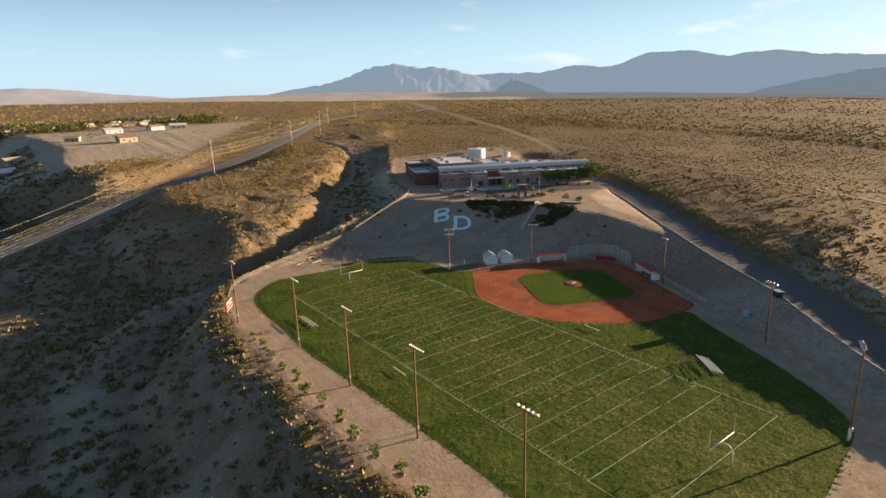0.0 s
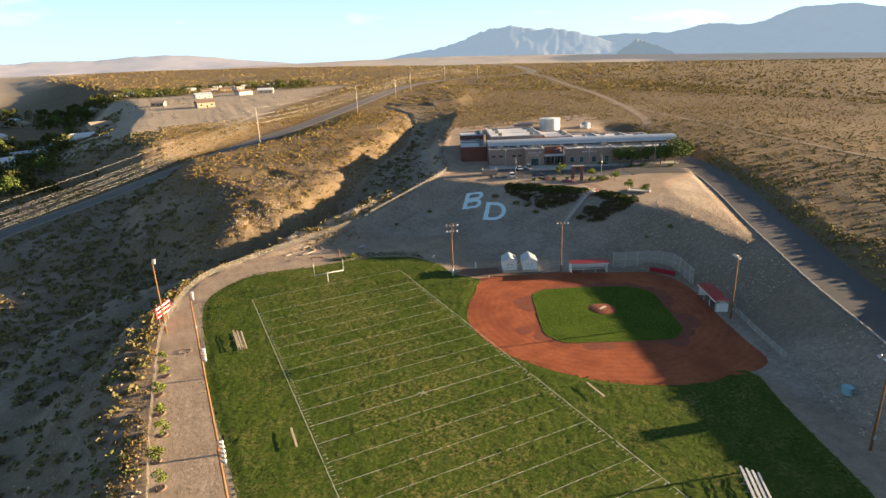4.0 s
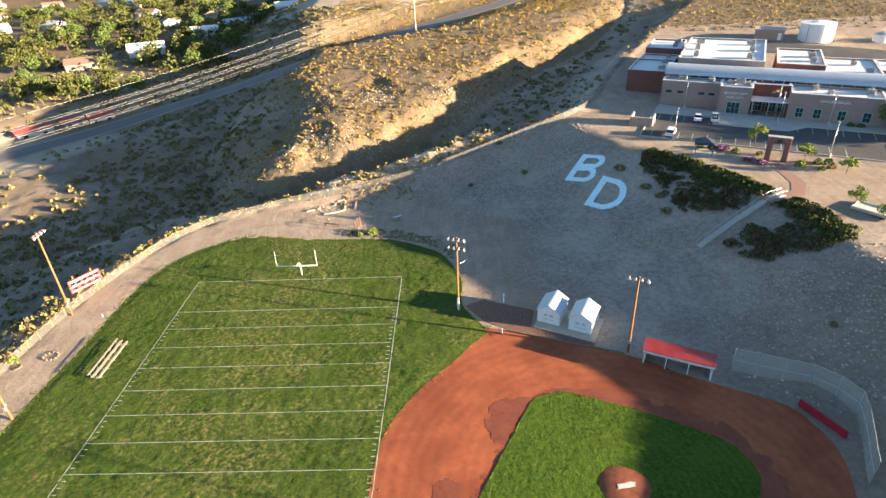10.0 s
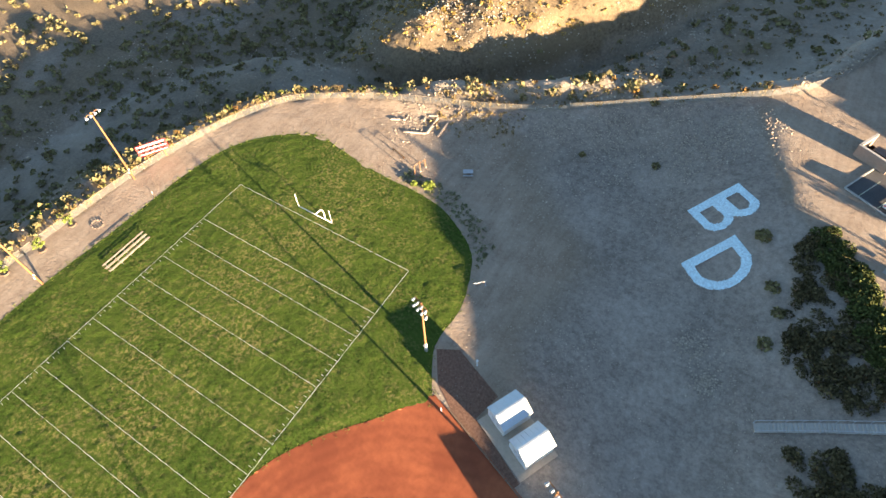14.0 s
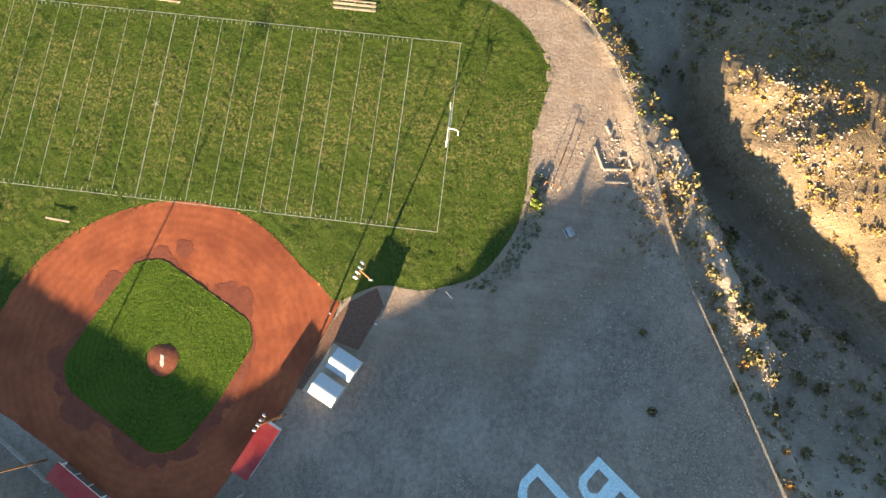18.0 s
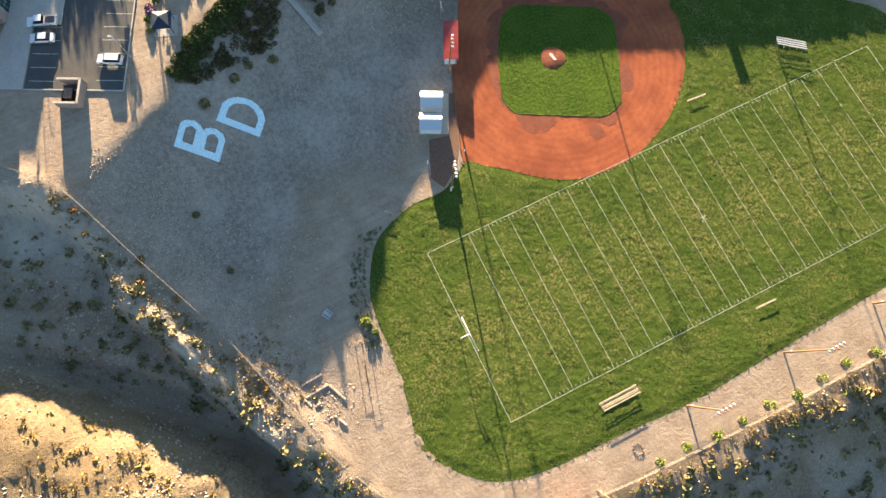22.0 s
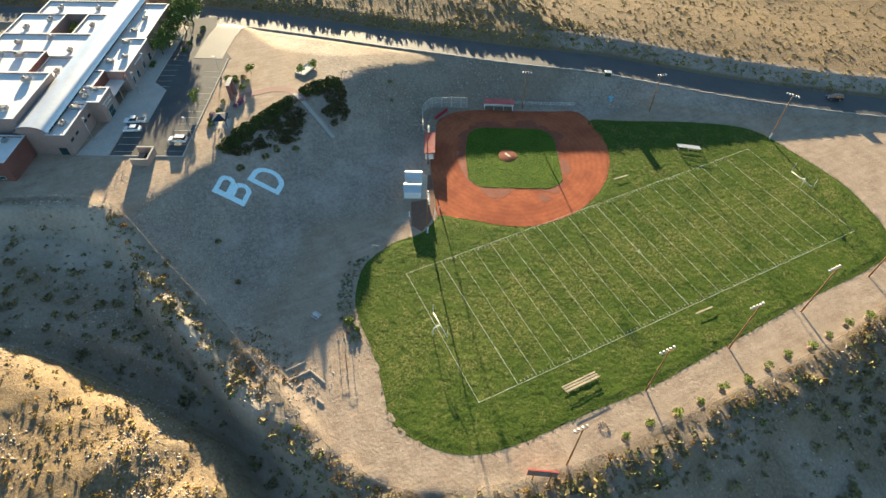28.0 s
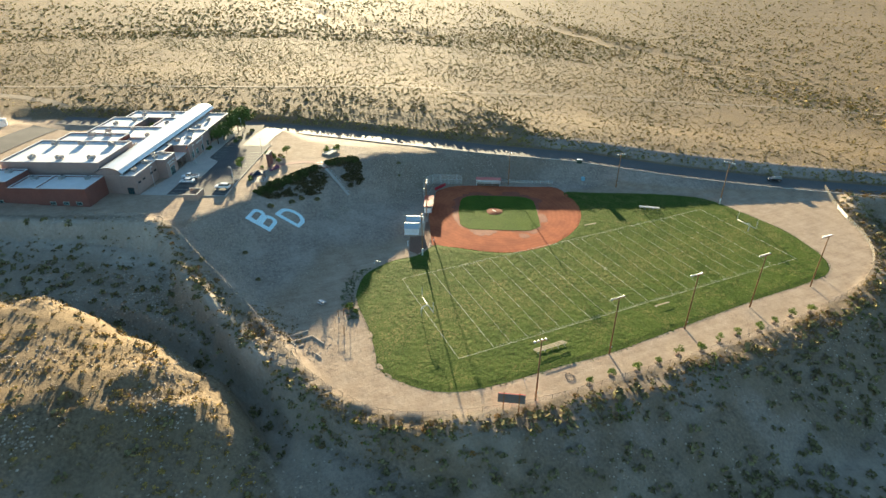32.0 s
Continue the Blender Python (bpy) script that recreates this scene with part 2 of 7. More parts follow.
CONCRETE = mat("concrete", (0.46, 0.42, 0.37), 0.9, 0.08, 2.0, 0.006, 12.0, second=(0.38, 0.35, 0.31), second_scale=0.4)
CHALK = mat("line_chalk", (0.60, 0.61, 0.54), 0.95, 0.16, 6.0, second=(0.30, 0.35, 0.18), second_scale=1.1, second_amount=0.85)
WHITE_PAINT = mat("white_paint", (0.80, 0.79, 0.76), 0.5, 0.04, 2.0, second=(0.70, 0.68, 0.64), second_scale=0.8)
WHITE_STONE = mat("painted_stones", (0.66, 0.83, 0.86), 0.9, 0.12, 3.0, 0.04, 5.0, per_island=0.12)
POLE_WOOD = mat("pole_wood", (0.27, 0.135, 0.058), 0.85, 0.22, 4.0, 0.01, 14.0, second=(0.19, 0.095, 0.042), second_scale=0.7)
PALE_WOOD = mat("pale_plank", (0.50, 0.40, 0.29), 0.8, 0.16, 5.0, second=(0.40, 0.32, 0.24), second_scale=1.0, per_object=0.1)
GALV = mat("galvanised_steel", (0.50, 0.51, 0.52), 0.45, 0.08, 3.0, metal=0.6, second=(0.40, 0.41, 0.42), second_scale=0.7)
RUSTY_STEEL = mat("rusty_fence_steel", (0.30, 0.235, 0.165), 0.7, 0.2, 3.0, metal=0.15, second=(0.22, 0.14, 0.085), second_scale=0.5)
ALUMINIUM = mat("aluminium_plank", (0.62, 0.62, 0.61), 0.5, 0.08, 3.0, metal=0.45)
LAMP_GLASS = mat("lamp_lens", (0.70, 0.72, 0.74), 0.15, 0.03, 3.0, spec=0.6)
DARK_STEEL = mat("dark_steel", (0.06, 0.058, 0.055), 0.55, 0.15, 4.0, metal=0.4)
RED_METAL = mat("red_metal_sheet", (0.46, 0.055, 0.050), 0.45, 0.10, 1.5, second=(0.52, 0.11, 0.09), second_scale=0.5)
RED_PAD = mat("red_vinyl_pad", (0.33, 0.016, 0.030), 0.55, 0.10, 2.0)
RED_SIGN = mat("scoreboard_red", (0.55, 0.045, 0.045), 0.5, 0.08, 2.0)
BED_AND_SHADOW = mat("dark_bark_and_shadow", (0.19, 0.105, 0.07), 0.95, 0.3, 3.0, 0.05, 5.0)
BRICK = mat("split_face_block", (0.33, 0.235, 0.20), 0.9, 0.12, 3.0, 0.02, 6.0, second=(0.28, 0.195, 0.165), second_scale=0.25)
RED_BRICK = mat("red_block", (0.185, 0.080, 0.062), 0.9, 0.12, 3.0, 0.02, 6.0, second=(0.15, 0.062, 0.05), second_scale=0.3)
TAN_BLOCK = mat("tan_block", (0.36, 0.26, 0.20), 0.9, 0.1, 3.0, 0.02, 6.0)
ROOF_WHITE = mat("white_roof_membrane", (0.72, 0.71, 0.69), 0.6, 0.05, 0.8, second=(0.60, 0.585, 0.56), second_scale=0.15)
UNIT_GREY = mat("weathered_unit_paint", (0.30, 0.29, 0.275), 0.6, 0.1, 2.0, second=(0.22, 0.21, 0.20), second_scale=0.9)
ROOF_METAL = mat("metal_barrel_roof", (0.62, 0.64, 0.65), 0.38, 0.05, 1.0, metal=0.55, second=(0.54, 0.56, 0.57), second_scale=0.2)
GLASS = mat("window_glass", (0.020, 0.045, 0.050), 0.08, 0.05, 1.0, spec=0.7)
TEAL_FRAME = mat("pale_green_frame", (0.33, 0.47, 0.42), 0.5, 0.05, 2.0)
BARK = mat("bark", (0.16, 0.105, 0.065), 0.95, 0.25, 6.0, 0.02, 12.0)
LEAF_SHRUB = mat("creosote_leaves", (0.205, 0.175, 0.080), 0.9, 0.3, 2.0, per_island=0.35, spec=0.1)
LEAF_PLAIN = mat("plain_scrub_leaves", (0.31, 0.225, 0.075), 0.9, 0.3, 1.0, per_island=0.35, spec=0.1)
LEAF_DRY = mat("dry_grass", (0.24, 0.176, 0.078), 0.9, 0.25, 2.0, per_island=0.3, spec=0.1)
LEAF_HEDGE = mat("hedge_leaves", (0.076, 0.088, 0.024), 0.85, 0.3, 2.0, per_island=0.4, spec=0.15)
LEAF_YOUNG = mat("young_tree_leaves", (0.175, 0.215, 0.042), 0.8, 0.2, 3.0, per_island=0.3, spec=0.15)
LEAF_TREE = mat("shade_tree_leaves", (0.10, 0.14, 0.035), 0.85, 0.25, 2.0, per_island=0.35, spec=0.15)
LEAF_VALLEY = mat("valley_tree_leaves", (0.086, 0.093, 0.028), 0.85, 0.3, 0.4, per_island=0.4, spec=0.1)
FLOWER = mat("purple_flowers", (0.19, 0.085, 0.165), 0.8, 0.25, 4.0, per_island=0.3)
STONE = mat("loose_stone", (0.42, 0.345, 0.265), 0.95, 0.2, 2.0, per_island=0.25, spec=0.1)
CAR_WHITE = mat("white_car_paint", (0.80, 0.80, 0.80), 0.25, 0.02, 1.0, spec=0.6)
CAR_DARK = mat("dark_car_paint", (0.030, 0.030, 0.034), 0.25, 0.05, 1.0, spec=0.6)
CAR_GLASS = mat("car_glass", (0.012, 0.014, 0.016), 0.06, 0.05, 1.0, spec=0.8)
RUBBER = mat("tyre_rubber", (0.020, 0.020, 0.020), 0.9, 0.1, 6.0)
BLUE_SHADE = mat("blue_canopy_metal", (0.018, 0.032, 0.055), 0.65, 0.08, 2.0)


def mesh_material(name, low, high):
    """Chain-link wire: thin wires with open holes between."""
    m = bpy.data.materials.new(name)
    m.use_nodes = True
    nt = m.node_tree
    b = nt.nodes["Principled BSDF"]
    b.inputs["Base Color"].default_value = (0.52, 0.50, 0.45, 1)
    b.inputs["Roughness"].default_value = 0.6
    b.inputs["Metallic"].default_value = 0.3
    clear = nt.nodes.new("ShaderNodeBsdfTransparent")
    mix = nt.nodes.new("ShaderNodeMixShader")
    geo = nt.nodes.new("ShaderNodeNewGeometry")
    n = nt.nodes.new("ShaderNodeTexNoise")
    n.inputs["Scale"].default_value, n.inputs["Detail"].default_value = 14.0, 2.0
    nt.links.new(geo.outputs["Position"], n.inputs["Vector"])
    mr = nt.nodes.new("ShaderNodeMapRange")
    mr.inputs[3].default_value, mr.inputs[4].default_value = low, high
    nt.links.new(n.outputs[0], mr.inputs[0])
    nt.links.new(mr.outputs[0], mix.inputs[0])
    nt.links.new(clear.outputs[0], mix.inputs[1])
    nt.links.new(b.outputs[0], mix.inputs[2])
    nt.links.new(mix.outputs[0], nt.nodes["Material Output"].inputs["Surface"])
    return m


CHAIN = mesh_material("chain_link", 0.25, 0.6)
THIN_CHAIN = mesh_material("thin_chain_link", 0.05, 0.22)

# ---- geometry helpers ----


class Geo:
    """Collects vertices and faces of one mesh."""

    def __init__(self):
        self.v, self.f = [], []

    def add(self, verts, faces):
        k = len(self.v)
        self.v.extend(tuple(p) for p in verts)
        self.f.extend(tuple(k + i for i in face) for face in faces)
        return self

    def box(self, c, s, turn=0.0, m=None):
        """A box: centre, size, turn about z in degrees, or a matrix m of its own."""
        hx, hy, hz = s[0] / 2, s[1] / 2, s[2] / 2
        m = m or (Matrix.Translation(c) @ Matrix.Rotation(radians(turn), 4, "Z"))
        pts = [m @ Vector((x, y, z)) for z in (-hz, hz) for x, y in ((-hx, -hy), (hx, -hy), (hx, hy), (-hx, hy))]
        return self.add(pts, [(3, 2, 1, 0), (4, 5, 6, 7), (0, 1, 5, 4), (1, 2, 6, 5), (2, 3, 7, 6), (3, 0, 4, 7)])

    def soft_box(self, c, s, r=0.02, turn=0.0):
        """A box with chamfered edges."""
        m = Matrix.Translation(c) @ Matrix.Rotation(radians(turn), 4, "Z")
        b = bmesh.new()
        bmesh.ops.create_cube(b, size=1.0)
        bmesh.ops.scale(b, vec=s, verts=b.verts)
        bmesh.ops.bevel(b, geom=b.edges[:], offset=r, segments=1, affect="EDGES")
        b.verts.index_update()
        self.add([m @ p.co for p in b.verts], [[q.index for q in f.verts] for f in b.faces])
        b.free()
        return self

    def tube(self, path, r0, r1=None, n=8, cap=True):
        """A tube along points, tapering from r0 to r1."""
        r1 = r0 if r1 is None else r1
        pts = [Vector(p) for p in path]
        k = len(self.v)
        for i, p in enumerate(pts):
            d = (pts[min(i + 1, len(pts) - 1)] - pts[max(i - 1, 0)]).normalized()
            a = d.cross(Vector((0, 0, 1)) if abs(d.z) < 0.9 else Vector((1, 0, 0))).normalized()
            b = d.cross(a)
            r = r0 + (r1 - r0) * i / max(1, len(pts) - 1)
            for j in range(n):
                t = 2 * math.pi * j / n
                self.v.append(tuple(p + a * (r * math.cos(t)) + b * (r * math.sin(t))))
        for i in range(len(pts) - 1):
            for j in range(n):
                q = k + i * n
                self.f.append((q + j, q + (j + 1) % n, q + n + (j + 1) % n, q + n + j))
        if cap:
            self.f.append(tuple(k + j for j in range(n))[::-1])
            e = k + (len(pts) - 1) * n
            self.f.append(tuple(e + j for j in range(n)))
        return self

    def prism(self, outline, z0, z1):
        """An upright prism over a plan outline."""
        n = len(outline)
        area = sum(outline[i][0] * outline[(i + 1) % n][1] - outline[(i + 1) % n][0] * outline[i][1] for i in range(n))
        if area < 0:
            outline = outline[::-1]
        verts = [(x, y, z0) for x, y in outline] + [(x, y, z1) for x, y in outline]
        faces = [tuple(range(n))[::-1], tuple(range(n, 2 * n))] + [(i, (i + 1) % n, n + (i + 1) % n, n + i) for i in range(n)]
        return self.add(verts, faces)

    def mesh(self, name, smooth=False):
        me = bpy.data.meshes.new(name)
        me.from_pydata(self.v, [], self.f)
        if smooth:
            me.polygons.foreach_set("use_smooth", [True] * len(me.polygons))
        me.update()
        return me


def part(name, geo, material, parent=None, label="", smooth=False):
    """Links a collected mesh, or a ready one, as one object, under a thing or a part."""
    me = geo.mesh(name, smooth) if isinstance(geo, Geo) else geo
    if not me.materials:
        me.materials.append(material)
    ob = new(name, me)
    if parent is not None:
        ob.parent = parent
    if label:
        tagged(ob, label)
    return ob


def thing(name, label, category, group="", at=None, kind=""):
    ob = new(name)
    ob.empty_display_size = 0.3
    if at is not None:
        ob.matrix_basis = at
    return tagged(ob, label, category, group, kind)


def raw_mesh(name, v, f, material, smooth=False):
    """A mesh from numpy arrays of vertices and equal-sided faces."""
    me = bpy.data.meshes.new(name)
    n, side = f.shape
    me.vertices.add(len(v))
    me.vertices.foreach_set("co", np.ascontiguousarray(v, dtype=np.float32).ravel())
    me.loops.add(n * side)
    me.loops.foreach_set("vertex_index", np.ascontiguousarray(f, dtype=np.int32).ravel())
    me.polygons.add(n)
    me.polygons.foreach_set("loop_start", np.arange(0, n * side, side, dtype=np.int32))
    me.polygons.foreach_set("use_smooth", np.full(n, smooth))
    me.update(calc_edges=True)
    me.materials.append(material)
    return me


# ---- numeric noise and plan helpers ----
rng = np.random.default_rng(7)
LATTICE = rng.random((256, 256))


def value_noise(x, y):
    xi, yi = np.floor(x).astype(int), np.floor(y).astype(int)
    fx, fy = x - xi, y - yi
    fx, fy = fx * fx * (3 - 2 * fx), fy * fy * (3 - 2 * fy)
    a, b = LATTICE[xi & 255, yi & 255], LATTICE[(xi + 1) & 255, yi & 255]
    c, d = LATTICE[xi & 255, (yi + 1) & 255], LATTICE[(xi + 1) & 255, (yi + 1) & 255]
    return (a + (b - a) * fx) * (1 - fy) + (c + (d - c) * fx) * fy


def fbm(x, y, octaves=4, gain=0.5):
    s, amp, tot = 0.0, 1.0, 0.0
    for k in range(octaves):
        s = s + amp * (value_noise(x + 37.1 * k, y - 17.3 * k) * 2 - 1)
        tot += amp
        x, y, amp = x * 2.03, y * 2.03, amp * gain
    return s / tot


def ridged(x, y, octaves=4):
    s, amp, tot = 0.0, 1.0, 0.0
    for k in range(octaves):
        s = s + amp * (1 - np.abs(value_noise(x + 11.7 * k, y + 5.1 * k) * 2 - 1))
        tot += amp
        x, y, amp = x * 2.1, y * 2.1, amp * 0.5
    return s / tot


def smooth(a, b, x):
    t = np.clip((x - a) / (b - a), 0, 1)
    return t * t * (3 - 2 * t)


def along(x, y, line):
    """Distance to a polyline, the value interpolated from the points' last numbers, and the side (left positive)."""
    best = np.full(x.shape, 1e18)
    val, side = np.zeros(x.shape), np.zeros(x.shape)
    for p, q in zip(line[:-1], line[1:]):
        dx, dy = q[0] - p[0], q[1] - p[1]
        t = np.clip(((x - p[0]) * dx + (y - p[1]) * dy) / (dx * dx + dy * dy), 0, 1)
        d = (x - p[0] - t * dx) ** 2 + (y - p[1] - t * dy) ** 2
        near = d < best - 1e-9
        best = np.where(near, d, best)
        val = np.where(near, p[-1] + t * (q[-1] - p[-1]), val)
        side = np.where(near, dx * (y - p[1]) - dy * (x - p[0]), side)
    return np.sqrt(best), val, side


def inside(x, y, poly):
    hit = np.zeros(x.shape, bool)
    n = len(poly)
    for i in range(n):
        (x0, y0), (x1, y1) = poly[i][:2], poly[(i + 1) % n][:2]
        cross = (y0 > y) != (y1 > y)
        with np.errstate(divide="ignore", invalid="ignore"):
            hit ^= cross & (x < (x1 - x0) * (y - y0) / (y1 - y0 + 1e-12) + x0)
    return hit


def curve_through(points, step=2.0):
    """A smooth curve (Catmull-Rom) through plan points, resampled."""
    pts = [np.array(p, float) for p in points]
    pts = [2 * pts[0] - pts[1]] + pts + [2 * pts[-1] - pts[-2]]
    out = []
    for a, b, c, d in zip(pts[:-3], pts[1:-2], pts[2:-1], pts[3:]):
        n = max(2, int(np.linalg.norm((c - b)[:2]) / step))
        for i in range(n):
            t = i / n
            out.append(0.5 * (2 * b + (c - a) * t + (2 * a - 5 * b + 4 * c - d) * t * t + (3 * b - a - 3 * c + d) * t ** 3))
    out.append(pts[-2])
    return [tuple(float(v) for v in p) for p in out]

# ---- the land ----
YD = 0.9144
FIELD_W, FIELD_L = 40 * YD, 120 * YD
# edge of the levelled ground, where the fence stands: x, y, z from the school's back corner round to the south
RIM = curve_through([(150, 190, 18), (122, 145, 15), (106, 115, 13), (96, 95, 12), (90, 81, 11.5), (85, 69, 11.5), (80, 61, 11.3), (74, 56, 10.7), (57.5, 49.5, 6.9), (36.5, 41, 2.7),
                     (20, 36, 1.2), (7, 31.5, 0.4), (-3, 26, 0), (-9, 21, 0), (-14, 11, 0), (-17.2, 0, 0), (-19.2, -12, 0), (-20.2, -30, 0), (-20.9, -50, 0), (-20.9, -80, 0),
                     (-19.7, -95, 0), (-18, -108, 0), (-15, -119, 0), (-9, -131, 0), (0, -141, 0), (10, -148, 0), (23, -158, 0), (31, -165, 0)], 4.0) + [(10, -210, -2), (-60, -330, -4), (-300, -900, -6), (-3000, -4800, -8)]
RIM_RUN, run_ = [], 0.0
for a_, b_ in zip(RIM, RIM[1:] + RIM[-1:]):
    RIM_RUN.append((a_[0], a_[1], run_))
    run_ += math.hypot(b_[0] - a_[0], b_[1] - a_[1])
# bottom of the gully and wash, from its head down
WASH = [(168, 310, 23.5), (146, 282, 22.6), (133, 262, 21.5), (138, 230, 18.5), (128, 200, 15.0), (117, 174, 11.6), (103, 148, 9.0), (88, 129, 8.0), (74, 112, 6.6), (61, 93, 4.8), (51, 77, 2.6), (41, 66, 0.3), (29, 55, -2.8), (16, 45.0, -5.2), (4, 41.8, -5.8), (-9, 40.5, -6.2), (-27, 41, -7.0), (-45, 28, -9.5),
        (-54, 8, -11), (-58, -30, -12.5), (-60, -80, -13.5), (-66, -160, -15), (-90, -300, -17), (-400, -900, -18), (-3200, -4800, -20)]
WASH_RUN, run_ = [], 0.0
for a_, b_ in zip(WASH, WASH[1:] + WASH[-1:]):
    WASH_RUN.append((a_[0], a_[1], run_))
    run_ += math.hypot(b_[0] - a_[0], b_[1] - a_[1])
ROAD = curve_through([(-35, -285, -3.5), (10, -205, -1.2), (36, -160, 0.9), (58, -128, 2.6), (77, -104, 4.3), (88, -91, 5.0), (104, -67, 5.8), (117, -49, 6.6), (128, -34, 7.1), (143, -15, 7.7), (156, 3, 8.4),
                      (167, 22, 9.4), (176, 45, 10.6), (186, 75, 12.0), (200, 108, 13.6)], 4.0)
HIGHWAY = curve_through([(1500, 2400, 37.5), (1000, 1560, 40.6), (760, 1080, 38.9), (640, 860, 36.9), (520, 650, 34.4), (455, 560, 33.2), (395, 534, 32.2), (325, 524, 31.1), (245, 460, 29.8), (190, 392, 27.7), (140, 318, 24.8), (104, 270, 21.5), (70, 233, 17.5), (42, 208, 14.2), (20, 190, 11.4), (-5, 173, 7.2), (-27, 162.5, 2.6), (-49, 154, -2.6), (-70, 145, -6.6),
                         (-85, 130, -8.6), (-96, 116, -9.2), (-109, 99, -9.5), (-121, 80, -10), (-148, 36, -11), (-230, -70, -13), (-700, -600, -15)], 6.0)
TRACK = [(201, 92, 14.6), (222, 104, 0), (246, 138, 0), (297, 228, 0), (352, 352, 0), (410, 470, 0), (455, 560, 0)]
PLAIN_TRACK = [(330, 420, 0), (282, 240, 0), (250, 110, 0), (226, 20, 0), (199, -70, 0), (173, -143, 0), (144, -200, 0), (112, -262, 0), (60, -350, 0)]
ARROYOS = ([(560, -330, 0), (443, -300, 0), (334, -292, 0), (262, -305, 0), (150, -330, 0), (60, -390, 0)], [(640, -470, 0), (517, -453, 0), (430, -480, 0), (345, -479, 0), (250, -500, 0)], [(700, -120, 0), (560, -90, 0), (470, -110, 0), (380, -150, 0)])
BALL_GROUND = [(50, -12), (66, -14), (76, -22), (84, -27), (93, -34), (95, -42), (90, -52), (86, -62), (77, -76), (68, -90), (58, -104), (46, -119), (15, -124), (-10, -112), (-12, 5), (5, 18), (35, 14)]
SCHOOL_PAD = [(110.5, -47), (111, -36), (110.6, -28), (109.8, -18), (107, -9), (103.5, 1), (101, 10), (97, 21), (91.5, 29.5), (84, 35.5), (80, 43), (76, 52), (80, 61), (85, 69), (90, 81), (96, 95), (104, 112), (125, 143), (200, 130), (185, 78), (172, 40), (158, 12), (145, -6), (128, -25), (115, -44)]


def plain(x, y):
    z = 10.3 + 0.042 * np.clip(y, -400, 420) + 0.010 * np.clip(x - 120, -150, 400)
    z = z - 0.006 * np.clip(-y, 0, 150)
    z = z + 0.004 * np.clip(y - 420, 0, 900)
    # far off, the plain settles to the level at which it meets the sky
    far = np.hypot(x, y + 100)
    az = np.degrees(np.arctan2(x, y + 100))
    rest = 51 + far * np.tan(np.radians(np.interp(az, [-60, -20, 0, 10, 17, 26, 33, 44, 54, 64, 75, 110, 160], [0.1, 0.1, 0.3, 0.2, 0.05, -0.2, -0.3, -0.6, -0.85, -1.2, -1.6, -1.8, -1.6])))
    w = smooth(450, 2600, far)
    z = z * (1 - w) + rest * w
    z = z + 1.1 * fbm(x / 160, y / 160, 3) * smooth(120, 320, np.hypot(x - 60, y))
    for line in ARROYOS:
        d = along(x, y, line)[0] + 7 * fbm(x / 26, y / 26, 3)
        z = z - 3.0 * smooth(11, 3, d)
    return z


def west_land(x, y):
    """The hill past the gully, the bluff beside the highway, and the valley with its village."""
    edge = np.interp(y, [-60, 50, 62, 110, 160, 235, 350, 700, 1000, 1600, 3000], [-30, 6, 6, -4, -8, -28, -24, -56, -100, -240, -500]) + 4 * fbm(x / 40, y / 40, 3)
    far = np.hypot(x, y + 100)
    rise = smooth(520, 1500, far)
    valley = -10 + 7 * smooth(50, 150, y) + 6 * smooth(180, 280, y) - 6 * smooth(-150, -400, x)
    valley = valley * (1 - rise) + (plain(x, y) - 15 * smooth(3600, 1800, far)) * rise
    w = smooth(edge - 34 - 26 * smooth(170, 260, y), edge + 5, x + 5 * fbm(x / 22, y / 22, 3))
    top = plain(x, y) - 4.2 * smooth(105, 50, y) * smooth(60, 20, x)
    gullied = 7.0 * w * (1 - w) * (ridged(x / 34 + 5, y / 34, 4) - 0.62) * 4
    return valley + (top - valley) * w + gullied * smooth(1200, 700, far)


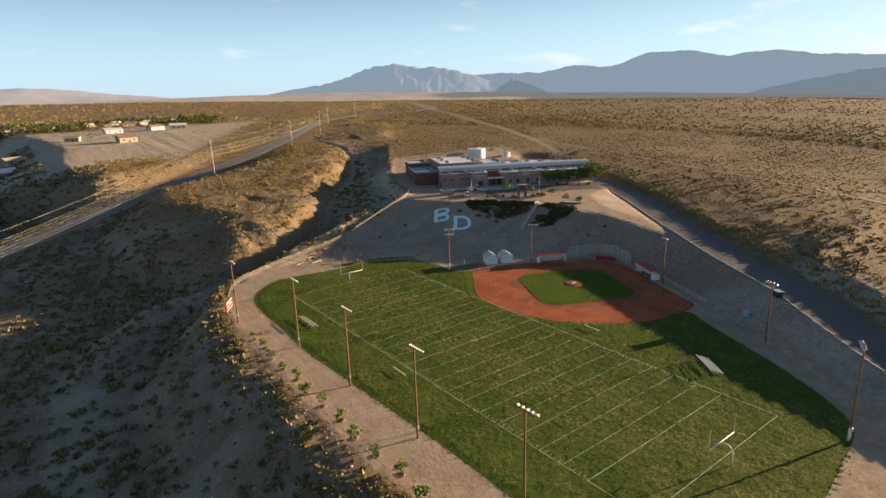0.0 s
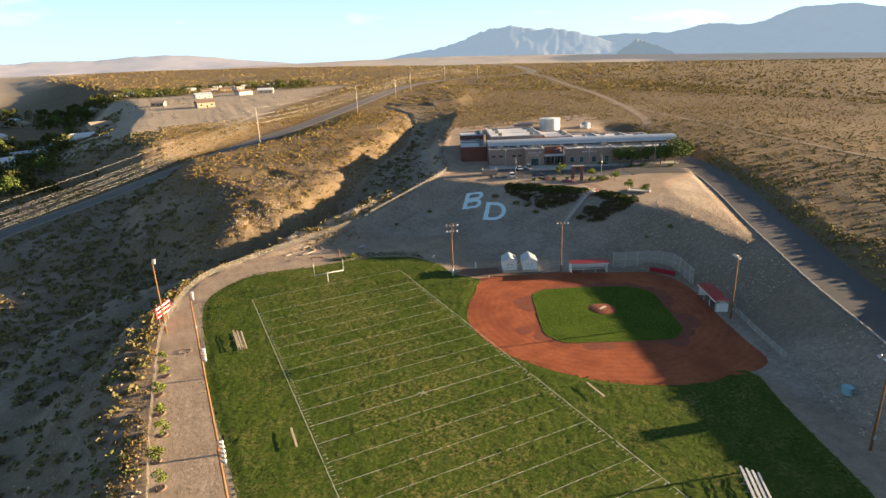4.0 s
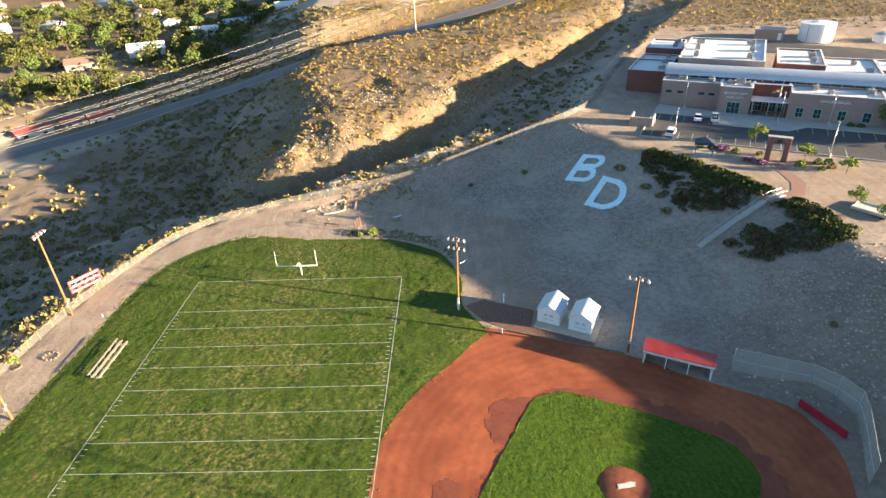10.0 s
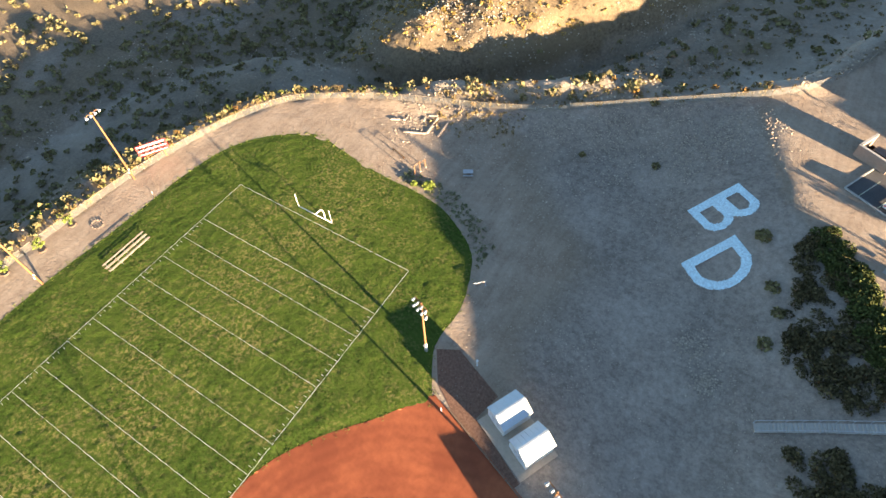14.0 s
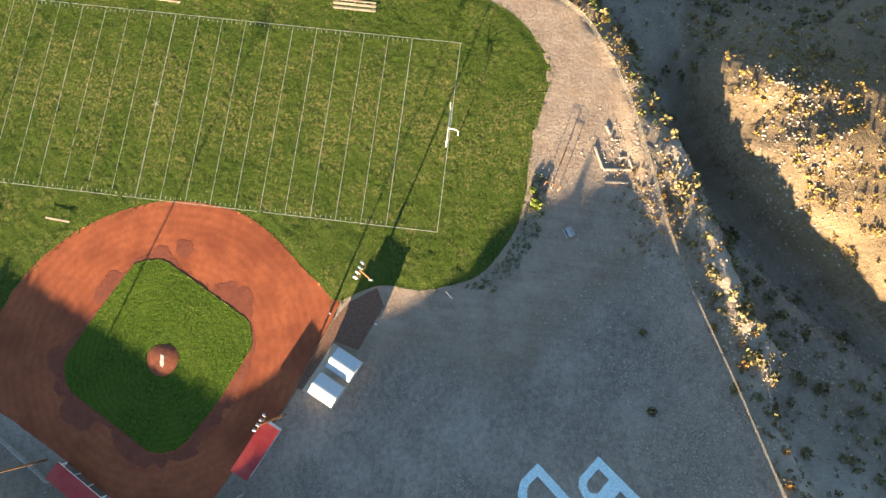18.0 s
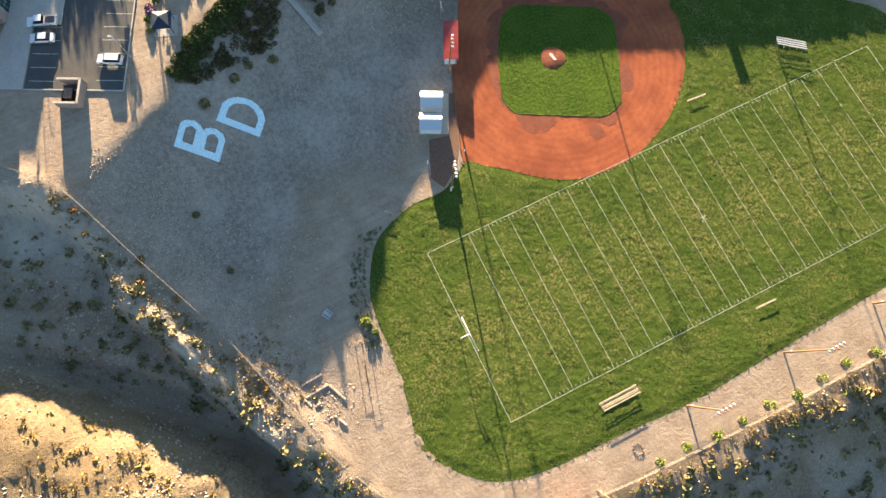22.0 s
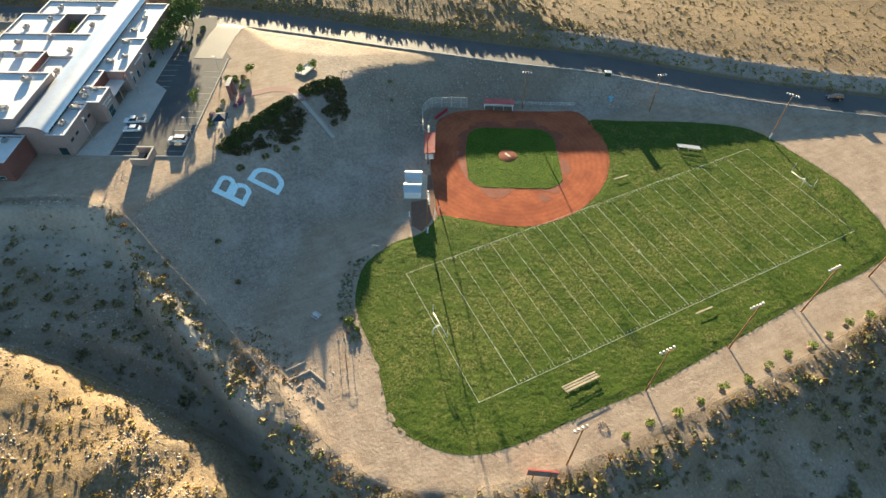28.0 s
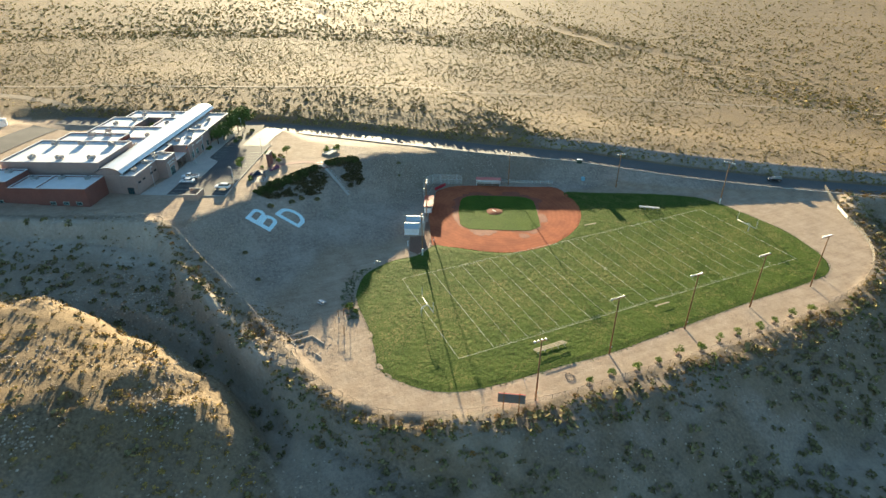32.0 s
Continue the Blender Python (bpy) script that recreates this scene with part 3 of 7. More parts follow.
def height(x, y, fine=True):
    x, y = np.asarray(x, float), np.asarray(y, float)
    shape = x.shape
    x, y = x.ravel(), y.ravel()
    d_rim, z_rim, s_rim = along(x, y, RIM)
    d_wash, z_wash, s_wash = along(x, y, WASH)
    out = s_rim < 0
    west = s_wash < 0
    # inside the rim
    d_pad = along(x, y, [(*p, 0) for p in SCHOOL_PAD + SCHOOL_PAD[:1]])[0]
    d_pad = np.where(inside(x, y, SCHOOL_PAD), 0, d_pad)
    pad = 11.0 + 0.03 * np.clip(y - 60, 0, 90)
    slope = np.interp(d_pad, [0, 2, 8, 15, 18.5, 27, 46], [11.0, 10.7, 8.3, 4.9, 3.3, 1.7, 0.0])
    brisk = np.interp(d_pad, [0, 2, 8, 15, 18.5, 23], [11.0, 10.6, 7.4, 3.3, 1.5, 0.0])
    turn = smooth(8, -14, y)
    slope = slope * (1 - turn) + brisk * turn
    crown = np.interp(y, [-60, -46, -36, -25, -15, -7, 5], [5.3, 5.9, 7.2, 8.6, 9.7, 10.3, 11.0])
    d_road, z_road, s_road = along(x, y, ROAD)
    pad = np.where(y < 20, np.minimum(pad - 11.0 + crown, z_road + 0.15 + 0.17 * np.clip(d_road - 5.5, 0, 99) + 3.0 * smooth(0, 20, y)), pad)
    slope = slope * crown / 11.0
    ridge = z_rim - 0.1 - 0.42 * np.clip(d_rim - 0.9, 0, 60)
    bank = z_road - 0.45 - 0.34 * np.clip(d_road - 8.5, 0, 80)
    level = np.maximum(np.maximum(np.where(d_pad <= 0, pad, slope), ridge), bank)
    flat = np.minimum(along(x, y, [(*q, 0) for q in BALL_GROUND + BALL_GROUND[:1]])[0], 1e3)
    flat = np.where(inside(x, y, BALL_GROUND), 0, flat)
    level = np.minimum(level, 0.5 * np.clip(flat - 1.0, 0, 1e3))
    level = np.maximum(level, 0.0)
    east = s_road < 0
    south = smooth(-78, -96, y)
    cut = z_road + (0.06 * (1 - south) + 0.44 * south) * np.clip(d_road - 7.5, 0, np.maximum(10.5 + 9.5 * smooth(2, -30, y) - 18.5 * south, 5.5)) + np.clip(d_road - 20, 0, 1e4) * 0.02 + (1 - south) * 1.4 * smooth(6.8, 11.5, d_road)
    plain_z = plain(x, y)
    far_mix = smooth(14 + 26 * (1 - south), 70 + 50 * (1 - south), d_road)
    east_z = cut * (1 - far_mix) + np.maximum(plain_z, -4) * far_mix
    end_road = smooth(95, 150, y)
    z_in = np.where(east, east_z, level)
    north_mix = smooth(100, 150, y + 0.25 * (x - 130))
    z_in = z_in * (1 - north_mix) + plain_z * north_mix
    # outside the rim, on the field's side of the wash
    steep = 0.46 + 0.62 * smooth(-12, 25, y) - 0.30 * smooth(55, 90, y)
    north = smooth(8, 22, x) * smooth(62, 48, x)
    steep = steep + 0.55 * north + 0.5 * smooth(48, 60, x) * smooth(112, 98, x) + 0.08
    verge = 6.5 - 2.6 * smooth(-5, 30, y) + 4.0 * north
    relief = 0.7 * ridged(x / 16, y / 16, 4) + 0.3 * ridged(x / 5.5 + 9, y / 5.5, 3)
    fall = z_rim - 0.03 * d_rim - steep * np.clip(d_rim - verge * (0.55 + 0.7 * relief), 0, 1e4) * (0.72 + 0.55 * relief)
    fall = fall + 2.3 * north * np.exp(-((d_rim - 6.5) / 2.6) ** 2) * (0.3 + relief)
    run = along(x, y, RIM_RUN)[1]
    rill = ridged(run / 9.0 + 0.03 * d_rim, d_rim / 55 + 2, 4) - 0.55
    fall = fall - 3.4 * rill * smooth(2.5, 9, d_rim) * smooth(60, 28, d_rim) * (0.45 + 0.55 * smooth(-30, 20, y))
    z_side = np.maximum(fall, z_wash + np.minimum(0.05 * d_wash, 4.0) + 0.5 * relief)
    # the hill on the other side
    k = 0.16 + 0.46 * smooth(-28, 2, x) + 0.20 * smooth(-12, 0, x) * smooth(20, 8, x) - 0.24 * smooth(8, 44, x)
    up = np.clip(d_wash - 2.0, 0, 1e4)
    # the hill is steep over the gully and rounds off above
    brow = smooth(-6, 8, x) * smooth(72, 52, x)
    climb = k * up * (1 - brow) + brow * (0.13 * up + 8.6 * (1 - np.exp(-up / 5.5)))
    rise = z_wash + climb * (0.6 + 0.85 * ridged(x / 24 + 3, y / 24, 4))
    run_w = along(x, y, WASH_RUN)[1]
    spur = ridged(run_w / 21.0 + 0.6, d_wash / 70 + 1, 4) - 0.55
    rise = rise + (5.5 - 2.3 * brow) * spur * smooth(3, 14, d_wash) * smooth(-30, 0, x)
    land = west_land(x, y)
    t = np.clip((rise - land) / 6 + 0.5, 0, 1)
    z_west = rise * (1 - t) + land * t - 6 * 0.5 * t * (1 - t)
    z_out = np.where(west, z_west, z_side)
    z_out = z_out - 3.6 * smooth(4.6, 1.4, d_wash + 2.4 * (relief - 0.5)) * smooth(-16, 4, x) * smooth(60, 40, x)
    z = np.where(out, z_out, z_in)
    # the cuts and beds of the roads
    d_hw, z_hw, _ = along(x, y, HIGHWAY)
    w = 1 - smooth(8, 32, d_hw)
    z = z * (1 - w) + (z_hw - 0.10) * w
    w = 1 - smooth(6.2, 9.0, d_road)
    w = w * (1 - end_road)
    z = z * (1 - w) + (z_road - 0.10) * w
    if fine:
        rough = np.where(out, 0.40, np.where(east | (north_mix > 0.5), 0.13, 0.0))
        on_slope = (~out) & ~east & (d_pad > 0.5) & (level > 0.15)
        rough = np.where(on_slope, 0.10 + 0.16 * smooth(0, -20, y) * smooth(60, 74, x), rough)
        rough = rough * smooth(6.5, 12, d_road) * smooth(7, 12, d_hw)
        rough = rough * (1 + 1.0 * (out & ~west & (d_wash < 26)))
        rough = np.where(~out & ~east & (y > 13) & (d_pad > 0.5) & (z < 6), 0.07, rough)
        near = smooth(900, 300, np.hypot(x, y))
        z = z + near * rough * (fbm(x / 3.3, y / 3.3, 4, 0.6) + 0.5 * fbm(x / 11, y / 11, 3))
    return z.reshape(shape)


def ground_z(x, y):
    return float(height(np.array([float(x)]), np.array([float(y)]))[0])


def grid_lines(lo, hi, step, far, growth=1.16):
    xs = list(np.arange(lo, hi + 1e-6, step))
    s, right = step, xs[-1]
    while right < far:
        s *= growth
        right += s
        xs.append(right)
    s, left = step, lo
    while left > -far:
        s *= growth
        left -= s
        xs.insert(0, left)
    return np.array(xs)


GX, GY = grid_lines(-88, 178, 1.1, 4700), grid_lines(-195, 200, 1.1, 4700)
LX, LY = np.meshgrid(GX, GY, indexing="ij")
LZ = height(LX, LY)


def sheet(name, xs, ys, X, Y, Z, keep=None, material=SOIL, smooth_it=True):
    nx, ny = len(xs), len(ys)
    idx = np.arange(nx * ny).reshape(nx, ny)
    f = np.stack([idx[:-1, :-1], idx[1:, :-1], idx[1:, 1:], idx[:-1, 1:]], -1).reshape(-1, 4)
    if keep is not None:
        f = f[keep.reshape(nx, ny)[:-1, :-1].ravel()]
    v = np.stack([X, Y, Z], -1).reshape(-1, 3)
    return raw_mesh(name, v, f, material, smooth_it)


def zones(X, Y, Z):
    """Red: grey gravel of the slopes, and a lift for the shaded ones. Green: pink bladed dirt. Blue: pale eroded silt.
    """
    x, y = X.ravel(), Y.ravel()
    d_rim, z_rim, s_rim = along(x, y, RIM)
    d_road, _, s_road = along(x, y, ROAD)
    inner = (s_rim > 0) & (s_road > 0) & (y < 150)
    z = Z.ravel()
    n = fbm(x / 14, y / 14, 4)
    grey = smooth(0.3, 1.6, z + 0.8 * n) * (1 - smooth(10.2, 11.0, z)) * inner
    grey = np.maximum(grey, inner * smooth(52, 64, x + 6 * n) * (1 - smooth(10.2, 11.0, z)) * smooth(-60, -30, y + 3 * n))
    grey = np.maximum(grey, inner * (1 - smooth(10.2, 11.0, z)) * smooth(-30, -60, y) * smooth(63, 70, x))
    pink = inner * (1 - grey)
    pale = (s_rim < 0) * smooth(-70, 10, y) * smooth(0.1, 0.5, n + 0.25 * smooth(35, 5, d_rim) - 0.1) * smooth(500, 120, np.hypot(x, y)) * 0.4
    d_w = along(x, y, WASH)[0]
    pale = np.maximum(pale, (s_rim < 0) * smooth(16, 2, d_w) * 0.4 * smooth(600, 200, np.hypot(x, y)))
    pale = np.maximum(pale, (s_rim < 0) * smooth(46, 58, x) * smooth(90, 78, x) * smooth(22, 10, d_rim) * (0.55 + 0.4 * n))
    d_wash, _, s_wash = along(x, y, WASH)
    pale = np.where((s_wash < 0) & (d_wash > 3), pale * 0.08, pale)
    hamlet = smooth(-75, -60, x) * smooth(0.55 * y - 95, 0.55 * y - 110, x) * smooth(225, 250, y) * smooth(580, 550, y)
    pale = np.maximum(pale, 0.8 * hamlet)
    pale = np.maximum(pale, 0.85 * smooth(-150, -300, x) * smooth(640, 760, y))
    open_plain = (s_rim > 0) & ~inner
    pale = np.maximum(pale, 0.04 * open_plain * (1 + 0.6 * n))
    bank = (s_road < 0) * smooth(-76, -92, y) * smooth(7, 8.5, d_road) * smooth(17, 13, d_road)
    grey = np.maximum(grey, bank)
    silt = np.exp(-(((x - 72) + 0.6 * (y - 66)) / 6.5) ** 2 - (((y - 66) - 0.6 * (x - 72)) / 8.0) ** 2)
    pale = np.maximum(pale, (s_rim < 0) * np.clip(1.5 * silt + 0.3 * n * silt, 0, 1))
    face = smooth(54, 64, x) * smooth(114, 100, x) * smooth(16, 9, d_rim) * smooth(0.5, 3, d_rim)
    pale = np.maximum(pale, (s_rim < 0) * face * np.clip(0.85 + 0.5 * n, 0, 1))
    berm = smooth(6, 20, x) * smooth(64, 50, x) * np.exp(-((d_rim - 6.5) / 3.2) ** 2)
    pale = np.maximum(pale, (s_rim < 0) * np.clip(0.8 * berm + 0.4 * n * berm, 0, 1))
    d_hw = along(x, y, HIGHWAY)[0]
    pale = np.maximum(pale, 0.75 * smooth(-62, -76, x) * smooth(20, 45, y) * smooth(130, 105, y) * smooth(30, 18, d_hw) * (1 + 0.4 * n))
    hill = (s_wash < 0) * smooth(-14, 2, x)
    # gravel patches plus an even grey lifting shaded slopes, mostly off the sunlit hill
    gravel_shade_tint = (s_rim < 0) * (0.34 + 0.5 * smooth(0, -0.4, n)) * (1 - 0.85 * hill) * smooth(400, 150, np.hypot(x, y))
    # less gravel colour on the bank behind the backstop, so darker soil shows
    grey = grey * (1 - 0.42 * smooth(0, -26, y) * smooth(76, 88, x) * inner)
    return np.stack([np.maximum(grey, gravel_shade_tint * 0.7), pink, pale, np.ones_like(x)], -1)


land_mesh = sheet("ground", GX, GY, LX, LY, LZ)
zone = land_mesh.color_attributes.new("zone", "FLOAT_COLOR", "POINT")
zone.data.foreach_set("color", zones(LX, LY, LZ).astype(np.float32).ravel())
ground = tagged(new("ground", land_mesh), "tan desert ground with gullies, gravel slopes and bladed dirt", "ground", kind="structure")


def strip(name, line, width, lift, material, label, category="road", z_of=None, parent=None):
    """A thin paved band along a plan line."""
    geo = Geo()
    pts = [np.array(p, float) for p in line]
    for i, p in enumerate(pts):
        d = pts[min(i + 1, len(pts) - 1)][:2] - pts[max(i - 1, 0)][:2]
        d = d / np.linalg.norm(d)
        nrm = np.array([-d[1], d[0]])
        z = p[2] + lift if z_of is None else None
        for side in (-1, -0.33, 0.33, 1):
            q = p[:2] + nrm * side * width / 2
            geo.v.append((q[0], q[1], z if z is not None else z_of(q[0], q[1]) + lift))
    for i in range(len(pts) - 1):
        for j in range(3):
            a = i * 4 + j
            geo.f.append((a, a + 4, a + 5, a + 1)[::-1])
    ob = part(name, geo, material, parent, smooth=True)
    if parent is None:
        tagged(ob, label, category, kind="structure")
    return ob


strip("school_road", ROAD[:-3], 10.6, 0.03, OLD_ASPHALT, "grey two-lane asphalt road along the bank")
strip("highway", HIGHWAY, 9.5, 0.05, mat("sunworn_asphalt", (0.165, 0.152, 0.140), 0.85, 0.14, 1.5, 0.01, 20.0, second=(0.20, 0.185, 0.168), second_scale=0.06), "grey asphalt highway through a cut in the bluff")
strip("highway_shoulder", HIGHWAY, 11.8, 0.0, mat("shoulder_gravel", (0.36, 0.29, 0.22), 0.95, 0.2, 1.0, 0.03, 3.0), "pale gravel shoulder beside the highway", "shoulder")
strip("dirt_track", curve_through([(p[0], p[1], 0) for p in TRACK], 12), 4.6, 0.10, mat("track_dirt", (0.25, 0.195, 0.135), 0.95, 0.2, 0.5, second=(0.18, 0.14, 0.10)), "worn dirt track across the plain", "track", ground_z)
strip("plain_track", curve_through(PLAIN_TRACK, 8), 2.6, 0.12, MATS["track_dirt"], "narrow wheel track through the desert scrub", "track", ground_z)
strip("rear_lot", curve_through([(148, 119, 0), (162, 113, 0), (176, 106, 0), (186, 100, 0)], 1.5), 11.0, 0.14, ASPHALT, "dark asphalt service lot behind the school", "lot", ground_z)
strip("school_drive", curve_through([(158, 5, 0), (153, 12, 0), (147, 17, 0), (139.5, 21.5, 0), (133.6, 24.6, 0)], 1.5), 9.0, 0.09, OLD_ASPHALT, "worn grey asphalt drive from the road to the car park", "drive", ground_z)

# ---- playing fields ----
GRASS_EDGE = curve_through([(51.5, -16.6, 0), (47.2, -9, 0), (47.2, -2, 0), (45, 5.2, 0), (42, 9.4, 0), (34.7, 13.6, 0), (28, 14.8, 0), (20.3, 15, 0), (10.4, 16.4, 0), (4.7, 17.4, 0), (0, 15.8, 0), (-6, 10.6, 0), (-9.3, 4.8, 0),
                            (-10.9, -4.4, 0), (-11.4, -19.6, 0), (-12.2, -33, 0), (-11.4, -55, 0), (-10.4, -80, 0), (-10.2, -102, 0), (-8.6, -112, 0), (-2.6, -118, 0), (6, -121, 0), (15, -122.5, 0), (30, -121, 0),
                            (43.5, -117.5, 0), (54, -103.5, 0), (63.4, -85, 0), (68, -76.5, 0), (66, -74, 0), (58, -73.4, 0), (50, -69, 0), (43, -62.5, 0), (38, -53, 0), (36.3, -45, 0), (37, -36, 0), (40.7, -28.9, 0), (46.7, -21.5, 0)], 1.5)


def turf_z(x, y, edge=None):
    z = 0.12 + 0.095 * fbm(x / 0.85, y / 0.85, 3, 0.75) + 0.035 * fbm(x / 0.4 + 7, y / 0.4, 2)
    if edge is not None:
        d = along(x.ravel(), y.ravel(), edge + edge[:1])[0].reshape(x.shape)
        z = 0.022 + (z - 0.022) * smooth(0.2, 1.8, d)
    return z


def pulled_in(x, y, poly):
    """The nearest points of a closed outline."""
    best, px, py = np.full(x.shape, 1e18), x.copy(), y.copy()
    for p, q in zip(poly, poly[1:] + poly[:1]):
        dx, dy = q[0] - p[0], q[1] - p[1]
        ln = dx * dx + dy * dy
        if ln < 1e-9:
            continue
        t = np.clip(((x - p[0]) * dx + (y - p[1]) * dy) / ln, 0, 1)
        ex, ey = p[0] + t * dx, p[1] + t * dy
        d = (x - ex) ** 2 + (y - ey) ** 2
        near = d < best
        best, px, py = np.where(near, d, best), np.where(near, ex, px), np.where(near, ey, py)
    return px, py


def raster_patch(name, outline, step, z_fn, material):
    """A grid patch over an outline; its outermost points lie on the outline, with a slight waver."""
    xs, ys = [p[0] for p in outline], [p[1] for p in outline]
    gx, gy = np.arange(min(xs) - step, max(xs) + step, step), np.arange(min(ys) - step, max(ys) + step, step)
    X, Y = np.meshgrid(gx, gy, indexing="ij")
    inn = inside(X.ravel(), Y.ravel(), outline).reshape(X.shape)
    keep = np.zeros(X.shape, bool)
    keep[:-1, :-1] = inn[:-1, :-1] | inn[1:, :-1] | inn[:-1, 1:] | inn[1:, 1:]
    rim = ~inn
    rim[1:-1, 1:-1] &= inn[:-2, 1:-1] | inn[2:, 1:-1] | inn[1:-1, :-2] | inn[1:-1, 2:] | inn[:-2, :-2] | inn[2:, 2:] | inn[:-2, 2:] | inn[2:, :-2]
    px, py = pulled_in(X[rim], Y[rim], [p[:2] for p in outline])
    X[rim], Y[rim] = px + 0.10 * fbm(px / 0.9, py / 0.9, 2), py + 0.10 * fbm(py / 0.9 + 30, px / 0.9, 2)
    return sheet(name, gx, gy, X, Y, z_fn(X, Y), keep.ravel(), material)


field_grass = tagged(new("field_grass", raster_patch("field_grass", GRASS_EDGE, 0.34, lambda x, y: turf_z(x, y, GRASS_EDGE[::3]), TURF)), "mown green turf of the football field with worn dry streaks", "grass", kind="stuff")

CLAY_EDGE = curve_through([(51.0, -15.2, 0), (46.7, -21.3, 0), (40.7, -28.7, 0), (37, -36, 0), (36.2, -45, 0), (37.6, -53, 0), (42.6, -62.5, 0), (49.5, -69.3, 0), (57.5, -73.7, 0), (66, -75.2, 0), (73.5, -74.5, 0), (77.3, -67, 0),
                           (82, -57.5, 0), (87, -48.2, 0), (89.6, -40.6, 0), (89.2, -36.0, 0), (87.6, -32.6, 0), (82.5, -29.6, 0), (76.6, -26.4, 0), (73.0, -23.6, 0), (66.4, -20.4, 0), (56.4, -16.9, 0)], 1.5)
clay = tagged(new("infield_clay", raster_patch("infield_clay", CLAY_EDGE, 0.3, lambda x, y: 0.035 + 0.012 * fbm(x / 2, y / 2, 3), CLAY)), "raked red clay of the baseball infield", "infield", kind="structure")
DIAMOND = [(48.5, -52.5, 0), (47.6, -50.6, 0), (47.1, -48.2, 0), (47.6, -46.3, 0), (55.4, -31.2, 0), (56.2, -30.3, 0), (58.4, -29.4, 0), (60.4, -29.2, 0), (69.5, -33.0, 0), (77.0, -37.3, 0), (78.5, -38.9, 0), (79.3, -41.2, 0), (79.2, -43.3, 0), (71.6, -58.0, 0), (70.2, -59.6, 0), (67.8, -60.6, 0), (65.6, -60.7, 0), (57.6, -57.1, 0)]
infield = tagged(new("infield_grass", raster_patch("infield_grass", DIAMOND, 0.25, lambda x, y: 0.5 * turf_z(x, y) + 0.03, INFIELD_TURF)), "mown green infield turf with curved cut edges", "grass", kind="stuff")

# damp, dragged clay in ragged patches round the infield turf
gx, gy = np.arange(36, 92, 0.3), np.arange(-76, -16, 0.3)
DX, DY = np.meshgrid(gx, gy, indexing="ij")
gap = along(DX.ravel(), DY.ravel(), DIAMOND + DIAMOND[:1])[0]
ragged = fbm(DX.ravel() / 5.0 + 4, DY.ravel() / 5.0, 4)
reach = 0.35 + 1.6 * np.clip(ragged + 0.1, 0, 1) + 1.7 * smooth(60, 76, DX.ravel()) * (0.55 + ragged)
for px, py, rad, far in ((51.4, -33.2, 3.0, 4.6), (44.4, -44.2, 2.6, 4.6), (46.0, -48.2, 2.2, 3.0), (75.0, -57.0, 3.4, 4.6), (66.0, -62.4, 3.6, 2.6), (79.6, -46.0, 4.0, 3.0), (74.5, -33.6, 4.0, 2.2), (52.0, -57.5, 3.0, 3.4)):
    reach = np.maximum(reach, far * (1 + 0.7 * ragged) * smooth(1.3 * rad, 0.6 * rad, np.hypot(DX.ravel() - px, DY.ravel() - py) * (1 + 0.9 * ragged)))
spot = (gap < reach) & ~inside(DX.ravel(), DY.ravel(), DIAMOND) & inside(DX.ravel() + 0.5, DY.ravel() + 0.5, CLAY_EDGE) & inside(DX.ravel() - 0.5, DY.ravel() - 0.5, CLAY_EDGE)
DAMP_CLAY = mat("damp_clay", (0.20, 0.056, 0.030), 0.85, 0.15, 1.5, 0.02, 5.0, second=(0.255, 0.077, 0.039), second_scale=0.4)
part("damp_patch", sheet("damp_patch", gx, gy, DX, DY, 0.052 + 0 * DX, spot, DAMP_CLAY), DAMP_CLAY, clay, "darker damp clay")

mound = thing("pitchers_mound", "low round red clay pitching mound with a worn white rubber", "mound", at=pose(64.2, -44.0, 0))
g = Geo()
ring_n = 28
for r, z in ((2.75, 0.10), (2.2, 0.20), (1.3, 0.30), (0.0, 0.33)):
    for j in range(ring_n):
        a = 2 * math.pi * j / ring_n
        rr = r * (1 + 0.04 * math.sin(3 * a + 1))
        g.v.append((rr * math.cos(a), rr * math.sin(a), z))
for i in range(3):
    for j in range(ring_n):
        q = i * ring_n
        g.f.append((q + j, q + (j + 1) % ring_n, q + ring_n + (j + 1) % ring_n, q + ring_n + j))
part("dirt", g, mat("mound_clay", (0.24, 0.075, 0.038), 0.95, 0.2, 1.5, 0.02, 5.0), mound, smooth=True)
scuff = Geo()
scuff.v = [(0, 0, 0.352)] + [((1.0 + 0.22 * math.sin(3.3 * a + 1)) * (1.0 + 0.1 * math.sin(9 * a)) * 1.0 * math.cos(a), (0.46 + 0.16 * math.cos(2.1 * a)) * math.sin(a) + 0.25 * math.cos(a), 0.338) for a in (2 * math.pi * k / 26 for k in range(26))]
scuff.f = [(0, 1 + k, 1 + (k + 1) % 26) for k in range(26)]
part("rubber", scuff, mat("scuffed_mat", (0.62, 0.55, 0.46), 0.9, 0.2, 3.0), mound, "scuffed pale pitching mat")

# painted lines: each yard line, side line and hash row is a band of chalk on the turf
lines = thing("football_lines", "thin worn white chalk lines of a football field", "field lines", kind="structure")


